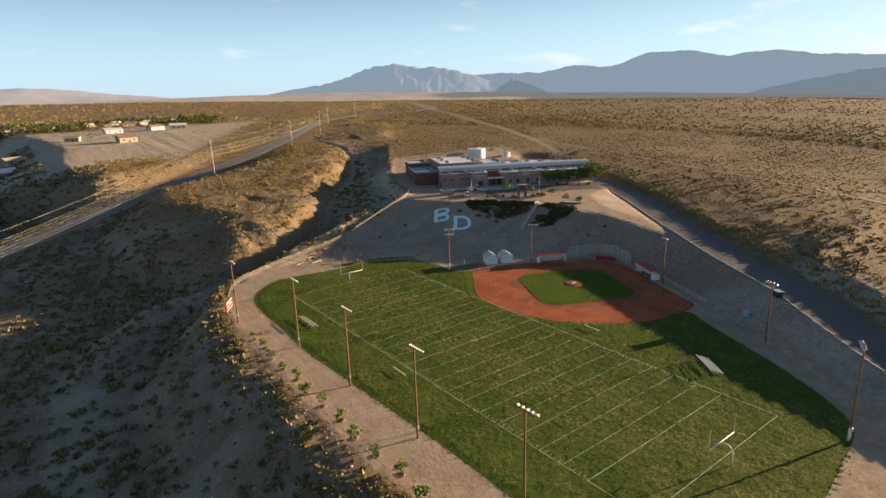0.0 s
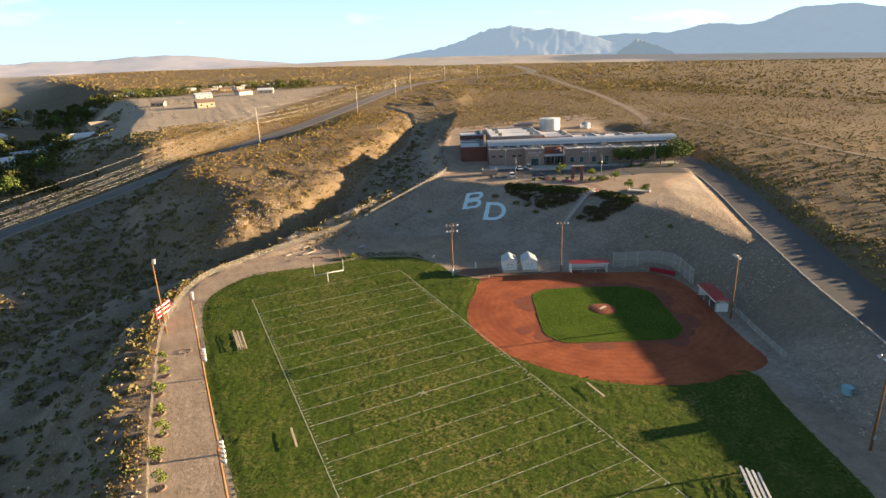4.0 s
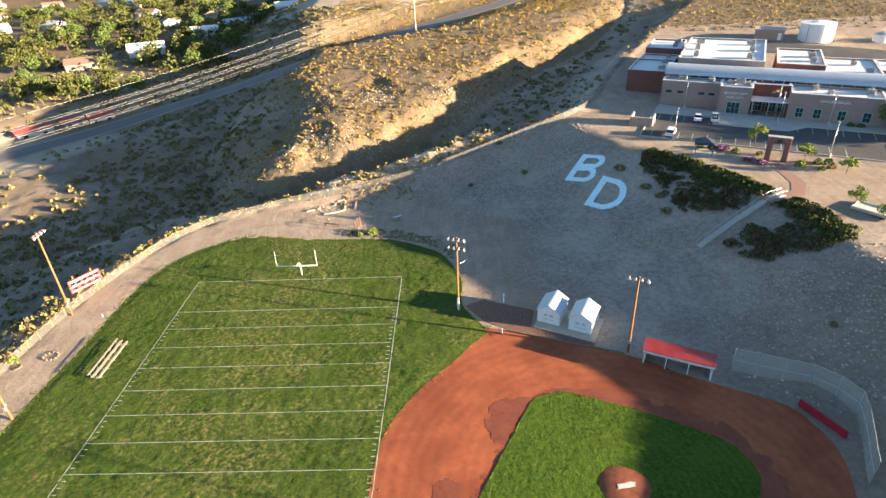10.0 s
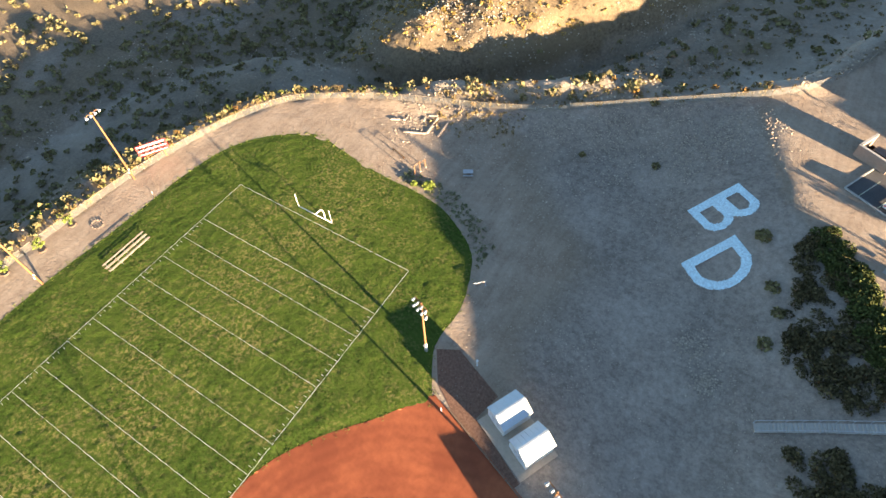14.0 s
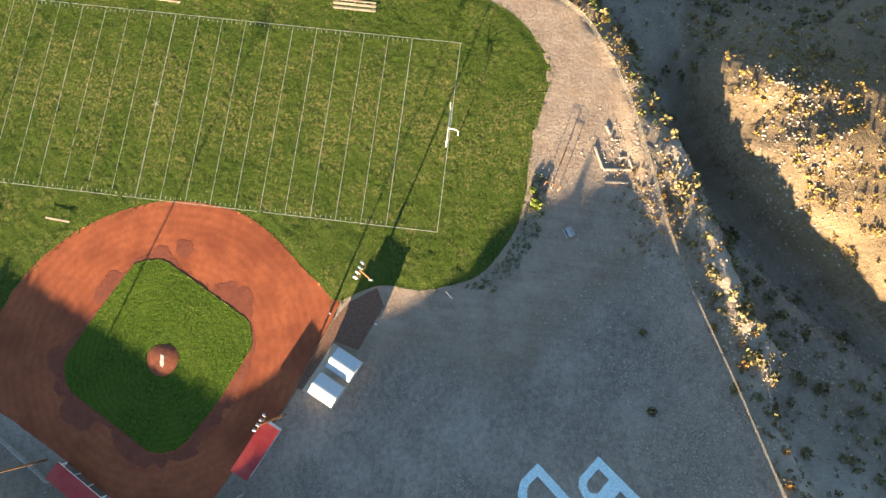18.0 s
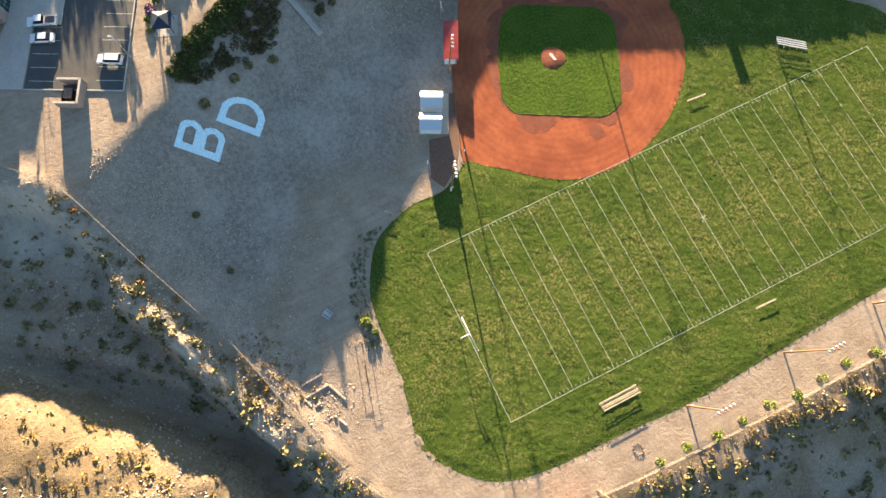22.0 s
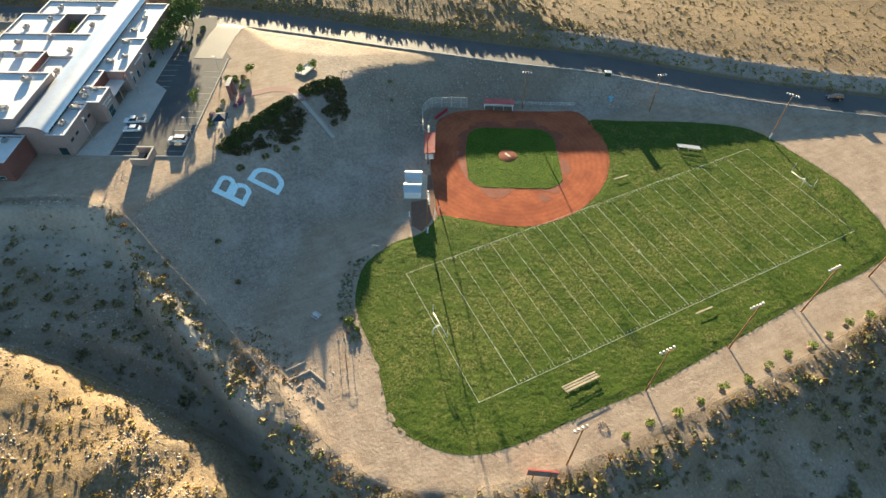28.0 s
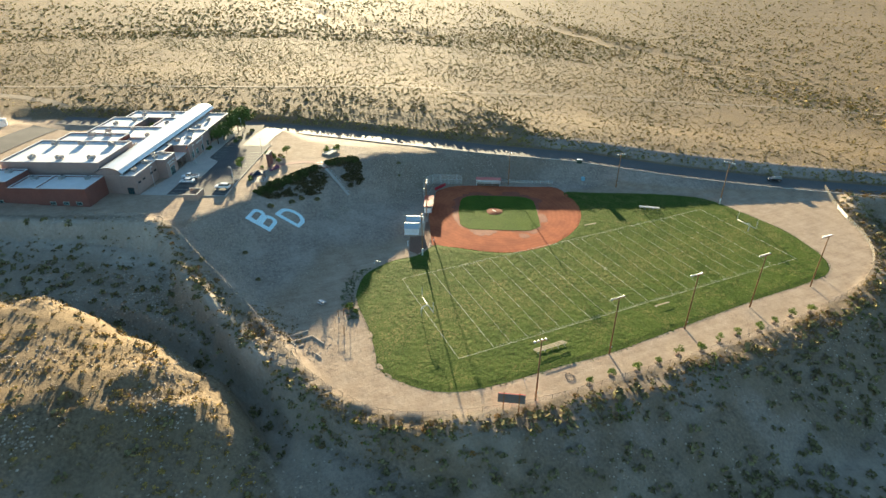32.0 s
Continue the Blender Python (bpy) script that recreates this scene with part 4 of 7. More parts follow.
def chalk(name, x0, y0, x1, y1, w=0.12):
    geo = Geo()
    n = max(1, int(math.hypot(x1 - x0, y1 - y0) / 1.2))
    dx, dy = (x1 - x0), (y1 - y0)
    ln = math.hypot(dx, dy)
    nx, ny = -dy / ln * w / 2, dx / ln * w / 2
    for i in range(n + 1):
        t = i / n
        x, y = x0 + dx * t, y0 + dy * t
        jx, jy = 0.03 * math.sin(x * 3.1 + y * 2.3), 0.03 * math.cos(x * 2.7 - y * 1.9)
        z = 0.166 - 0.014 * float(smooth(-48.0, -62.0, np.array(y)))
        geo.v += [(x + nx + jx, y + ny + jy, z), (x - nx + jx, y - ny + jy, z)]
    for i in range(n):
        geo.f.append((2 * i, 2 * i + 1, 2 * i + 3, 2 * i + 2)[::-1])
    return part(name, geo, CHALK, lines)


chalk("end_line", 0, 0, FIELD_W, 0, 0.085)
chalk("end_line", 0, -FIELD_L, FIELD_W, -FIELD_L, 0.085)
chalk("side_line", 0, 0, 0, -FIELD_L, 0.085)
chalk("side_line", FIELD_W, 0, FIELD_W, -FIELD_L, 0.085)
for k in range(10, 111, 5):
    chalk("yard_line", 0.1, -k * YD, FIELD_W - 0.1, -k * YD, 0.085 if k in (10, 60, 110) else 0.065)
for side in (0.35, FIELD_W - 0.75):
    geo = Geo()
    for k in range(11, 110):
        if k % 5:
            geo.box((side + 0.2, -k * YD, 0.158 - 0.014 * (k > 58)), (0.5, 0.065, 0.012))
    part("hash_marks", geo, CHALK, lines)
for k in (60,):
    chalk("cross_mark", FIELD_W / 2 - 0.5, -k * YD - 0.6, FIELD_W / 2 + 0.5, -k * YD + 0.6, 0.12)
    chalk("cross_mark", FIELD_W / 2 - 0.5, -k * YD + 0.6, FIELD_W / 2 + 0.5, -k * YD - 0.6, 0.12)


def goal_post(at):
    """A gooseneck goal: bent foot, crossbar and two uprights."""
    t = thing("goal_post", "white steel gooseneck football goal post on the turf", "goal post", "goal posts", at)
    bend = [(0, 0, 0), (0, 0, 1.9)] + [(0, -1.1 * (1 - math.cos(a)), 1.9 + 1.1 * math.sin(a)) for a in np.linspace(0.2, math.pi / 2, 6)] + [(0, -1.7, 3.0)]
    part("gooseneck", Geo().tube(bend, 0.10, n=10), WHITE_PAINT, t, smooth=True)
    part("crossbar", Geo().tube([(-3.55, -1.75, 3.05), (3.55, -1.75, 3.05)], 0.075, n=10), WHITE_PAINT, t, smooth=True)
    for s in (-3.55, 3.55):
        part("upright", Geo().tube([(s, -1.75, 3.0), (s, -1.75, 6.1)], 0.05, n=8), WHITE_PAINT, t, smooth=True)
    return t


goal_a = goal_post(pose(18.3, 1.6, 0.05))
copy_thing(goal_a, pose(18.3, -FIELD_L - 1.6, 0.05, 0, 0, 180))


def light_pole(at, tall, lamps, turn, label, double=False, sleeve=False):
    """A timber pole with one or two cross-arms of floodlights and a control box."""
    t = thing("light_pole", label, "light pole", "field light poles", at)
    part("pole", Geo().tube([(0, 0, -0.3), (0, 0, tall * 0.5), (0, 0, tall)], 0.19, 0.12, 10), POLE_WOOD, t, smooth=True)
    if sleeve:
        part("sleeve", Geo().tube([(0, 0, 0), (0, 0, 2.3)], 0.215, 0.205, 10), WHITE_PAINT, t, "white painted sleeve", smooth=True)
    else:
        part("tin_plate", Geo().box((0.19, 0, 2.6), (0.03, 0.2, 0.28)), WHITE_PAINT, t, "small white tin plate")
    part("control_box", Geo().soft_box((0.02, -0.24, 2.0), (0.35, 0.2, 0.55), 0.02), GALV, t, "grey steel control box")
    m = Matrix.Rotation(radians(turn), 4, "Z")
    for level in range(2 if double else 1):
        z = tall - 0.25 - level * 1.5
        span = 2.6 if lamps <= 4 else 3.3
        part("crossarm", Geo().box((0, 0, z), (span, 0.12, 0.12), turn), POLE_WOOD, t)
        for i in range(lamps):
            x = (i / (lamps - 1) - 0.5) * (span - 0.25)
            base = m @ Vector((x, 0.05, z + 0.05))
            ahead = m @ Vector((0.10 * (i - lamps / 2), 0.86, -0.5))
            ahead.normalize()
            head = Geo().tube([base, base + ahead * 0.16, base + ahead * 0.38, base + ahead * 0.5], 0.10, 0.27, 10)
            lamp = part("floodlight", head, GALV, t, "round grey floodlight", smooth=True)
            part("lens", Geo().tube([base + ahead * 0.5, base + ahead * 0.53], 0.26, 0.24, 10), LAMP_GLASS, lamp, smooth=True)
    return t


WEST_POLES = ((-18.0, -8.9, 15.6, 3), (-12.4, -32.1, 15.6, 4), (-12.2, -54.9, 15.6, 4), (-12.1, -76.9, 15.6, 4), (-11.8, -100.0, 15.6, 4))
for x, y, h, n in WEST_POLES:
    light_pole(pose(x, y, 0), h, n + 1, -90, "tall brown timber floodlight pole on the dirt verge")
light_pole(pose(37.4, -119.4, 0), 15.9, 5, 25, "tall timber floodlight pole with a white sleeve at the turf's corner", sleeve=True)
light_pole(pose(64.0, -95.6, ground_z(64, -95.6)), 13.5, 4, 75, "timber floodlight pole on the gravel bank")
light_pole(pose(82.6, -60.0, ground_z(82.6, -60)), 13.2, 4, 62, "timber floodlight pole behind the dugout")
light_pole(pose(46.5, -10.2, 0), 13.4, 4, 160, "timber floodlight pole with two lamp arms and a white sleeve", True, True)
light_pole(pose(70.6, -21.5, 0), 12.8, 4, 155, "timber floodlight pole beside the clay infield")

# ---- the school ----
SCHOOL = pose(101, 64, 11, 0, 0, -26)
PAD_Z = 11.0


def at_school(u, v, z=0.0, turn=0.0):
    return SCHOOL @ pose(u, v, z, 0, 0, turn)


# paved ground beside the school
def pad_sheet(name, outline, z0, z1, material, label, category):
    geo = Geo().prism([tuple((SCHOOL @ Vector((u, v, 0)))[:2]) for u, v in outline], PAD_Z + z0, PAD_Z + z1)
    return tagged(part(name, geo, material), label, category, kind="structure")


pad_sheet("parking_lot", [(-0.5, -27.2), (-0.5, -8.6), (13.5, -8.6), (13.5, -13.6), (29, -13.6), (33, -9.2), (72, -9.6), (73.5, -17), (60, -19.5), (46.5, -28.5), (46, -27.2)], -0.2, 0.05, ASPHALT, "dark asphalt school car park with worn stall lines", "car park")
pad_sheet("entrance_walk", [(13.4, -13.7), (29.1, -13.7), (33.2, -9.0), (70, -9.4), (70, -4.0), (20.4, -3.0), (20.4, 1.5), (13.4, -3.0), (-0.6, -0.1), (-0.6, -8.4), (13.4, -8.4)], -0.2, 0.16, CONCRETE, "pale concrete walk in front of the school entrance", "walk")
kerb = thing("parking_kerb", "low pale concrete kerb round the car park", "kerb", kind="structure")
for a, b in (((-0.6, -27.4), (46.3, -27.4)), ((-0.6, -27.4), (-0.6, -8.6))):
    p, q = SCHOOL @ Vector((*a, 0.09)), SCHOOL @ Vector((*b, 0.09))
    part("kerb_run", Geo().box((p + q) / 2, ((q - p).length, 0.22, 0.26), math.degrees(math.atan2(q.y - p.y, q.x - p.x))), CONCRETE, kerb)
stalls = thing("stall_lines", "faded white parking stall lines on asphalt", "stall lines", kind="structure")
for i in range(14):
    for v0, v1 in ((-27.0, -22.0),):
        part("stall_line", Geo().box(SCHOOL @ Vector((1.5 + i * 2.9, (v0 + v1) / 2, 0.057)), (0.11, v1 - v0, 0.012), -26), CHALK, stalls)
for i in range(13):
    u = (1.2 + i * 2.9) if i < 5 else 31.0 + (i - 5) * 2.9
    part("stall_line", Geo().box(SCHOOL @ Vector((u, -11.6, 0.057)), (0.11, 4.8, 0.012), -26), CHALK, stalls)

school = thing("school_building", "low tan and red block school with white roofs", "school", at=SCHOOL)


def block(u0, u1, v0, v1, top, material, base=-0.3, roof=ROOF_WHITE, name="wall_block"):
    """A wing: masonry shell with a parapet, and a flat roof sunk behind it."""
    g = Geo()
    w = 0.35
    g.box(((u0 + u1) / 2, v0 + w / 2, (base + top) / 2), (u1 - u0, w, top - base))
    g.box(((u0 + u1) / 2, v1 - w / 2, (base + top) / 2), (u1 - u0, w, top - base))
    g.box((u0 + w / 2, (v0 + v1) / 2, (base + top) / 2), (w, v1 - v0 - 2 * w, top - base))
    g.box((u1 - w / 2, (v0 + v1) / 2, (base + top) / 2), (w, v1 - v0 - 2 * w, top - base))
    wall = part(name, g, material, school)
    part("roof_deck", Geo().box(((u0 + u1) / 2, (v0 + v1) / 2, top - 0.45), (u1 - u0 - 2 * w, v1 - v0 - 2 * w, 0.2)), roof, wall)
    cap = Geo()
    for c, s in ((((u0 + u1) / 2, v0 + 0.17), (u1 - u0 + 0.1, 0.45)), (((u0 + u1) / 2, v1 - 0.17), (u1 - u0 + 0.1, 0.45))):
        cap.box((*c, top + 0.05), (*s, 0.1))
    for c, s in (((u0 + 0.17, (v0 + v1) / 2), (0.45, v1 - v0 - 0.8)), ((u1 - 0.17, (v0 + v1) / 2), (0.45, v1 - v0 - 0.8))):
        cap.box((*c, top + 0.05), (*s, 0.1))
    part("parapet_cap", cap, ROOF_WHITE, wall)
    return wall


block(-0.4, 13.4, 0.0, 4.6, 6.3, BRICK)
block(13.4, 20.6, -3.2, 4.6, 6.5, BRICK)
block(20.6, 28.6, 1.2, 4.6, 6.6, RED_BRICK)
block(28.6, 47.0, -4.4, 4.6, 6.3, BRICK)
block(47.0, 70.0, -3.6, 4.6, 6.0, BRICK)
block(-11.0, -0.6, 9.6, 25.2, 6.3, RED_BRICK)
block(-10.6, -0.6, 25.2, 33.4, 6.2, RED_BRICK)
block(-10.4, -0.2, 33.4, 49.0, 8.0, RED_BRICK)
block(1.4, 22.2, 11.6, 43.0, 9.8, BRICK)
block(22.2, 36.6, 11.6, 20.6, 6.0, BRICK)
block(25.4, 36.6, 20.6, 42.5, 7.8, RED_BRICK)
block(36.6, 49.5, 11.6, 40.5, 6.2, BRICK)
block(49.5, 62.0, 11.6, 19.6, 6.2, BRICK)
block(49.5, 62.0, 26.4, 40.5, 6.2, BRICK)
block(62.0, 71.0, 11.6, 36.0, 6.2, BRICK)
g = Geo()
n = 14
for u in np.linspace(-0.6, 74.0, 40):
    for i in range(n + 1):
        a = math.pi * (0.06 + 0.88 * i / n)
        g.v.append((u, 8.0 - 4.2 * math.cos(a) / math.cos(0.06 * math.pi), 6.6 + 2.35 * math.sin(a)))
for i in range(39):
    for j in range(n):
        q = i * (n + 1) + j
        g.f.append((q, q + n + 1, q + n + 2, q + 1)[::-1])
barrel = part("barrel_roof", g, ROOF_METAL, school, "silver standing-seam barrel roof", smooth=True)
for u in (-0.45, 73.85):
    g = Geo()
    for i in range(n + 1):
        a = math.pi * (0.06 + 0.88 * i / n)
        g.v.append((u, 8.0 - 4.0 * math.cos(a), 6.4 + 2.3 * math.sin(a)))
    g.f.append(tuple(range(n + 1)))
    part("barrel_end", g, BRICK, barrel)
part("clerestory_wall", Geo().box((36.7, 8.0, 3.3), (74.0, 6.6, 6.8)), BRICK, school)
for u in np.arange(1.2, 73.5, 1.85):
    geo = Geo()
    for i in range(n):
        a0, a1 = (math.pi * (0.06 + 0.88 * k / n) for k in (i, i + 1))
        p = [(8.0 - 4.24 * math.cos(a) / math.cos(0.06 * math.pi), 6.62 + 2.38 * math.sin(a)) for a in (a0, a1)]
        geo.add([(u - 0.03, *p[0]), (u + 0.03, *p[0]), (u + 0.03, *p[1]), (u - 0.03, *p[1])], [(0, 1, 2, 3)])
    part("seam", geo, ROOF_METAL, barrel)
for u in np.arange(0.9, 69.0, 2.4):
    part("clerestory_pane", Geo().box((u + 0.9, 3.98 if u > 0 else 4, 6.75), (2.1, 0.08, 0.55)), GLASS, school)


def window(u, v, w, h, z, face=-1, wall_along_u=True, frame=TEAL_FRAME, cols=2, rows=2):
    win = part("window", Geo().box((u, v, z), (w + 0.16, 0.10, h + 0.16)) if wall_along_u else Geo().box((u, v, z), (0.10, w + 0.16, h + 0.16)), frame, school)
    for i in range(cols):
        for j in range(rows):
            a = (i + 0.5) / cols * w - w / 2
            b = (j + 0.5) / rows * h - h / 2
            c = (u + a, v + face * 0.045, z + b) if wall_along_u else (u + face * 0.045, v + a, z + b)
            s = (w / cols - 0.07, 0.05, h / rows - 0.07) if wall_along_u else (0.05, w / cols - 0.07, h / rows - 0.07)
            part("pane", Geo().box(c, s), GLASS, win)
    return win


for u in (31.0, 34.6, 39.4, 44.2):
    window(u, -4.42, 1.5, 2.1, 2.0)
for u in (49.6, 52.6, 55.6, 60.0, 64.0, 67.5):
    window(u, -3.62, 1.6, 2.0, 2.0)
for u in (1.4, 4.2, 9.2, 11.6):
    window(u, -0.02, 1.3, 0.5, 3.6, cols=2, rows=1, frame=DARK_STEEL)
window(17.0, -3.22, 2.8, 2.7, 1.5, cols=3, rows=2)
for u in (22.2, 25.2, 27.6):
    window(u, 1.18, 2.1, 2.7, 1.55, cols=3, rows=2)
for v in (12.5, 16.5, 20.5, 29.0, 37.0, 41.0):
    window(-11.02 if v < 25 else -10.5, v, 1.6, 0.9, 1.6, -1, False, cols=3, rows=1)
window(-0.42, 2.3, 1.9, 2.2, 1.2, -1, False, DARK_STEEL, 3, 2)
part("entrance_canopy", Geo().box((24.6, -1.1, 3.6), (8.0, 4.4, 0.25)), ROOF_WHITE, school)
for u in (21.2, 24.6, 28.0):
    part("canopy_column", Geo().tube([(u, -2.9, 0.1), (u, -2.9, 3.5)], 0.16, n=10), TAN_BLOCK, school, smooth=True)
for k in range(9):
    part("course_band", Geo().box((37.8, -4.43, 0.5 + 0.62 * k), (18.2, 0.012, 0.035)), TAN_BLOCK, school)
    part("course_band", Geo().box((6.5, -0.03, 0.5 + 0.62 * k), (13.6, 0.012, 0.035)), TAN_BLOCK, school)


def sign_text(words, size, u, v, z):
    data = bpy.data.curves.new("sign_letters", "FONT")
    data.body, data.size, data.extrude, data.align_x = words, size, 0.04, "CENTER"
    tmp = bpy.data.objects.new("sign_letters", data)
    me = bpy.data.meshes.new_from_object(tmp)
    bpy.data.objects.remove(tmp)
    me.materials.clear()
    ob = part("sign_letters", me, WHITE_PAINT, school, "raised white sign letters")
    ob.matrix_basis = pose(u, v, z, 90, 0, 0)


sign_text("BEAVER DAM", 0.85, 17.0, -3.28, 4.75)
sign_text("JR./SR. HIGH", 0.72, 17.0, -3.28, 3.85)
sign_text("DIAMONDBACKS", 0.75, 37.5, -4.48, 4.7)


def roof_unit(u, v, z, s=1.0, turn=0.0):
    t = thing("rooftop_unit", "grey metal air-conditioning unit on a white roof", "rooftop unit", "rooftop units", at_school(u, v, z, turn))
    part("casing", Geo().soft_box((0, 0, 0.68 * s), (2.1 * s, 1.35 * s, 1.0 * s), 0.05), UNIT_GREY, t)
    part("curb", Geo().box((0, 0, 0.09 * s), (1.8 * s, 1.1 * s, 0.2 * s)), ROOF_WHITE, t)
    part("fan", Geo().tube([(0.5 * s, 0, 1.17 * s), (0.5 * s, 0, 1.3 * s)], 0.42 * s, n=12), DARK_STEEL, t, smooth=True)
    part("intake_hood", Geo().box((-1.15 * s, 0, 0.75 * s), (0.3 * s, 0.9 * s, 0.55 * s)), UNIT_GREY, t)
    return t


for u, v, z, s in ((4.2, 2.4, 5.95, 0.9), (11.0, 2.2, 5.95, 0.95), (15.6, 1.2, 6.15, 0.8), (17.6, 2.6, 6.15, 0.9), (19.2, 0.4, 6.15, 0.9), (33.5, 1.6, 5.95, 0.95), (36.5, -1.5, 5.95, 0.8), (44.4, 1.2, 5.95, 1.0), (52, 1.4, 5.65, 0.8), (60, 0.8, 5.65, 0.9),
                   (5.5, 16, 9.45, 1.0), (5.0, 26, 9.45, 1.0), (5.0, 35, 9.45, 1.0), (18.5, 16.5, 9.45, 1.0), (18.8, 27, 9.45, 1.0), (18.4, 36, 9.45, 1.0), (-2.6, 13.5, 5.95, 0.8), (-2.8, 21.5, 5.95, 0.9), (-3.0, 30, 5.85, 0.9), (-2.4, 38, 7.65, 0.9), (-2.4, 45, 7.65, 0.9),
                   (34, 27, 7.45, 1.1), (34, 33, 7.45, 1.1), (29, 15, 5.65, 0.8), (40, 16, 5.85, 0.8), (44, 33, 5.85, 0.9), (47, 25, 5.85, 0.8), (53, 35, 5.85, 0.9), (58, 30, 5.85, 0.9), (55, 15.5, 5.85, 0.8), (66, 30, 5.85, 0.9), (66, 18, 5.85, 0.8)):
    roof_unit(u, v, z + 0.02, s, 0 if (u + v) % 2 < 1 else 90)

# low block enclosure for bins
encl = thing("bin_enclosure", "open tan block enclosure beside the car park", "enclosure", at=pose(91.6, 48.6, 10.9, 0, 0, -26))
for c, s in (((0, -2.2, 1.0), (5.2, 0.3, 2.2)), ((-2.45, 0, 1.0), (0.3, 4.2, 2.2)), ((2.45, 0, 1.0), (0.3, 4.2, 2.2))):
    part("wall_panel", Geo().box(c, s), TAN_BLOCK, encl)
    part("coping", Geo().box((c[0], c[1], 2.14), (s[0] + 0.1, s[1] + 0.1, 0.1)), CONCRETE, encl)
part("floor_slab", Geo().box((0, 0, 0.02), (4.6, 4.2, 0.16)), CONCRETE, encl)
bin_ = thing("waste_bin", "dark steel waste container in the enclosure", "bin", at=pose(91.6, 48.8, 10.98, 0, 0, -26))
part("body", Geo().soft_box((0, 0, 0.65), (1.9, 1.5, 1.2), 0.05), DARK_STEEL, bin_)
part("lid", Geo().soft_box((0, 0, 1.3), (2.0, 1.6, 0.1), 0.03), mat("bin_lid", (0.16, 0.12, 0.10), 0.7), bin_)

tank = thing("water_tank", "large white cylindrical water tank behind the school", "water tank", at=pose(171.5, 122.2, ground_z(171.5, 122.2)))
part("shell", Geo().tube([(0, 0, -0.5), (0, 0, 5.4)], 5.3, n=40), WHITE_PAINT, tank, smooth=False)
part("roof", Geo().tube([(0, 0, 5.4), (0, 0, 5.55), (0, 0, 6.0)], 5.4, 0.4, 40), WHITE_PAINT, tank)
part("ladder", Geo().box((-4.6, -2.9, 2.7), (0.5, 0.12, 5.6), 32), GALV, tank)
tank_b = thing("small_tank", "small weathered white tank behind the school", "water tank", at=pose(190, 116, ground_z(190, 116)))
part("shell", Geo().tube([(0, 0, -0.4), (0, 0, 2.2)], 2.6, n=24), WHITE_PAINT, tank_b)
part("cone_roof", Geo().tube([(0, 0, 2.2), (0, 0, 3.0)], 2.7, 0.3, 24), GALV, tank_b)
pump = thing("pump_house", "plain tan block pump house", "hut", at=pose(157.5, 126, ground_z(157.5, 126) - 0.1, 0, 0, -26))
part("wall_shell", Geo().box((0, 0, 1.6), (9, 5, 3.4)), TAN_BLOCK, pump)
part("roof", Geo().box((0, 0, 3.4), (9.6, 5.6, 0.3)), CONCRETE, pump)
part("door", Geo().box((3.2, -2.53, 1.2), (1.1, 0.1, 2.2)), WHITE_PAINT, pump)


def lot_lamp(x, y, tall=7.0, turn=0.0):
    z = ground_z(x, y)
    t = thing("lot_lamp", "slim pale steel lamp post with a single head", "lamp post", "car park lamps", pose(x, y, z - 0.05, 0, 0, turn))
    part("base", Geo().tube([(0, 0, 0), (0, 0, 0.75)], 0.28, n=12), CONCRETE, t, smooth=True)
    part("post", Geo().tube([(0, 0, 0.7), (0, 0, tall)], 0.085, 0.06, 8), GALV, t, smooth=True)
    part("head", Geo().soft_box((0.35, 0, tall), (0.75, 0.36, 0.14), 0.04), GALV, t)


for u, v, turn in ((5.9, -2.0, -90), (6.6, -27.9, 90), (27.2, -6.6, -90), (36.0, -27.9, 90), (59.7, -12.4, 90), (37.2, -5.8, -90)):
    p = SCHOOL @ Vector((u, v, 0))
    lot_lamp(p.x, p.y, 7.0, turn - 26)
flag = thing("flag_pole", "pale flag pole with a limp red, yellow and blue flag", "flag pole", at=at_school(26.3, -5.6, 0.1))
part("pole", Geo().tube([(0, 0, 0), (0, 0, 9.0)], 0.07, 0.04, 8), GALV, flag, smooth=True)
for i, c in enumerate(((0.5, 0.06, 0.03), (0.62, 0.36, 0.05), (0.04, 0.05, 0.22))):
    g = Geo()
    for k in range(7):
        x = -0.1 - 0.28 * k
        y = 0.12 * math.sin(k * 1.2 + i)
        g.v += [(x, y, 7.6 - 0.42 * i - 0.12 * k), (x, y + 0.03, 7.18 - 0.42 * i - 0.12 * k)]
    g.f = [(2 * k, 2 * k + 1, 2 * k + 3, 2 * k + 2) for k in range(6)]
    part("flag_band", g, mat("flag_cloth_" + "abc"[i], c, 0.8, 0.1, 3.0), flag)


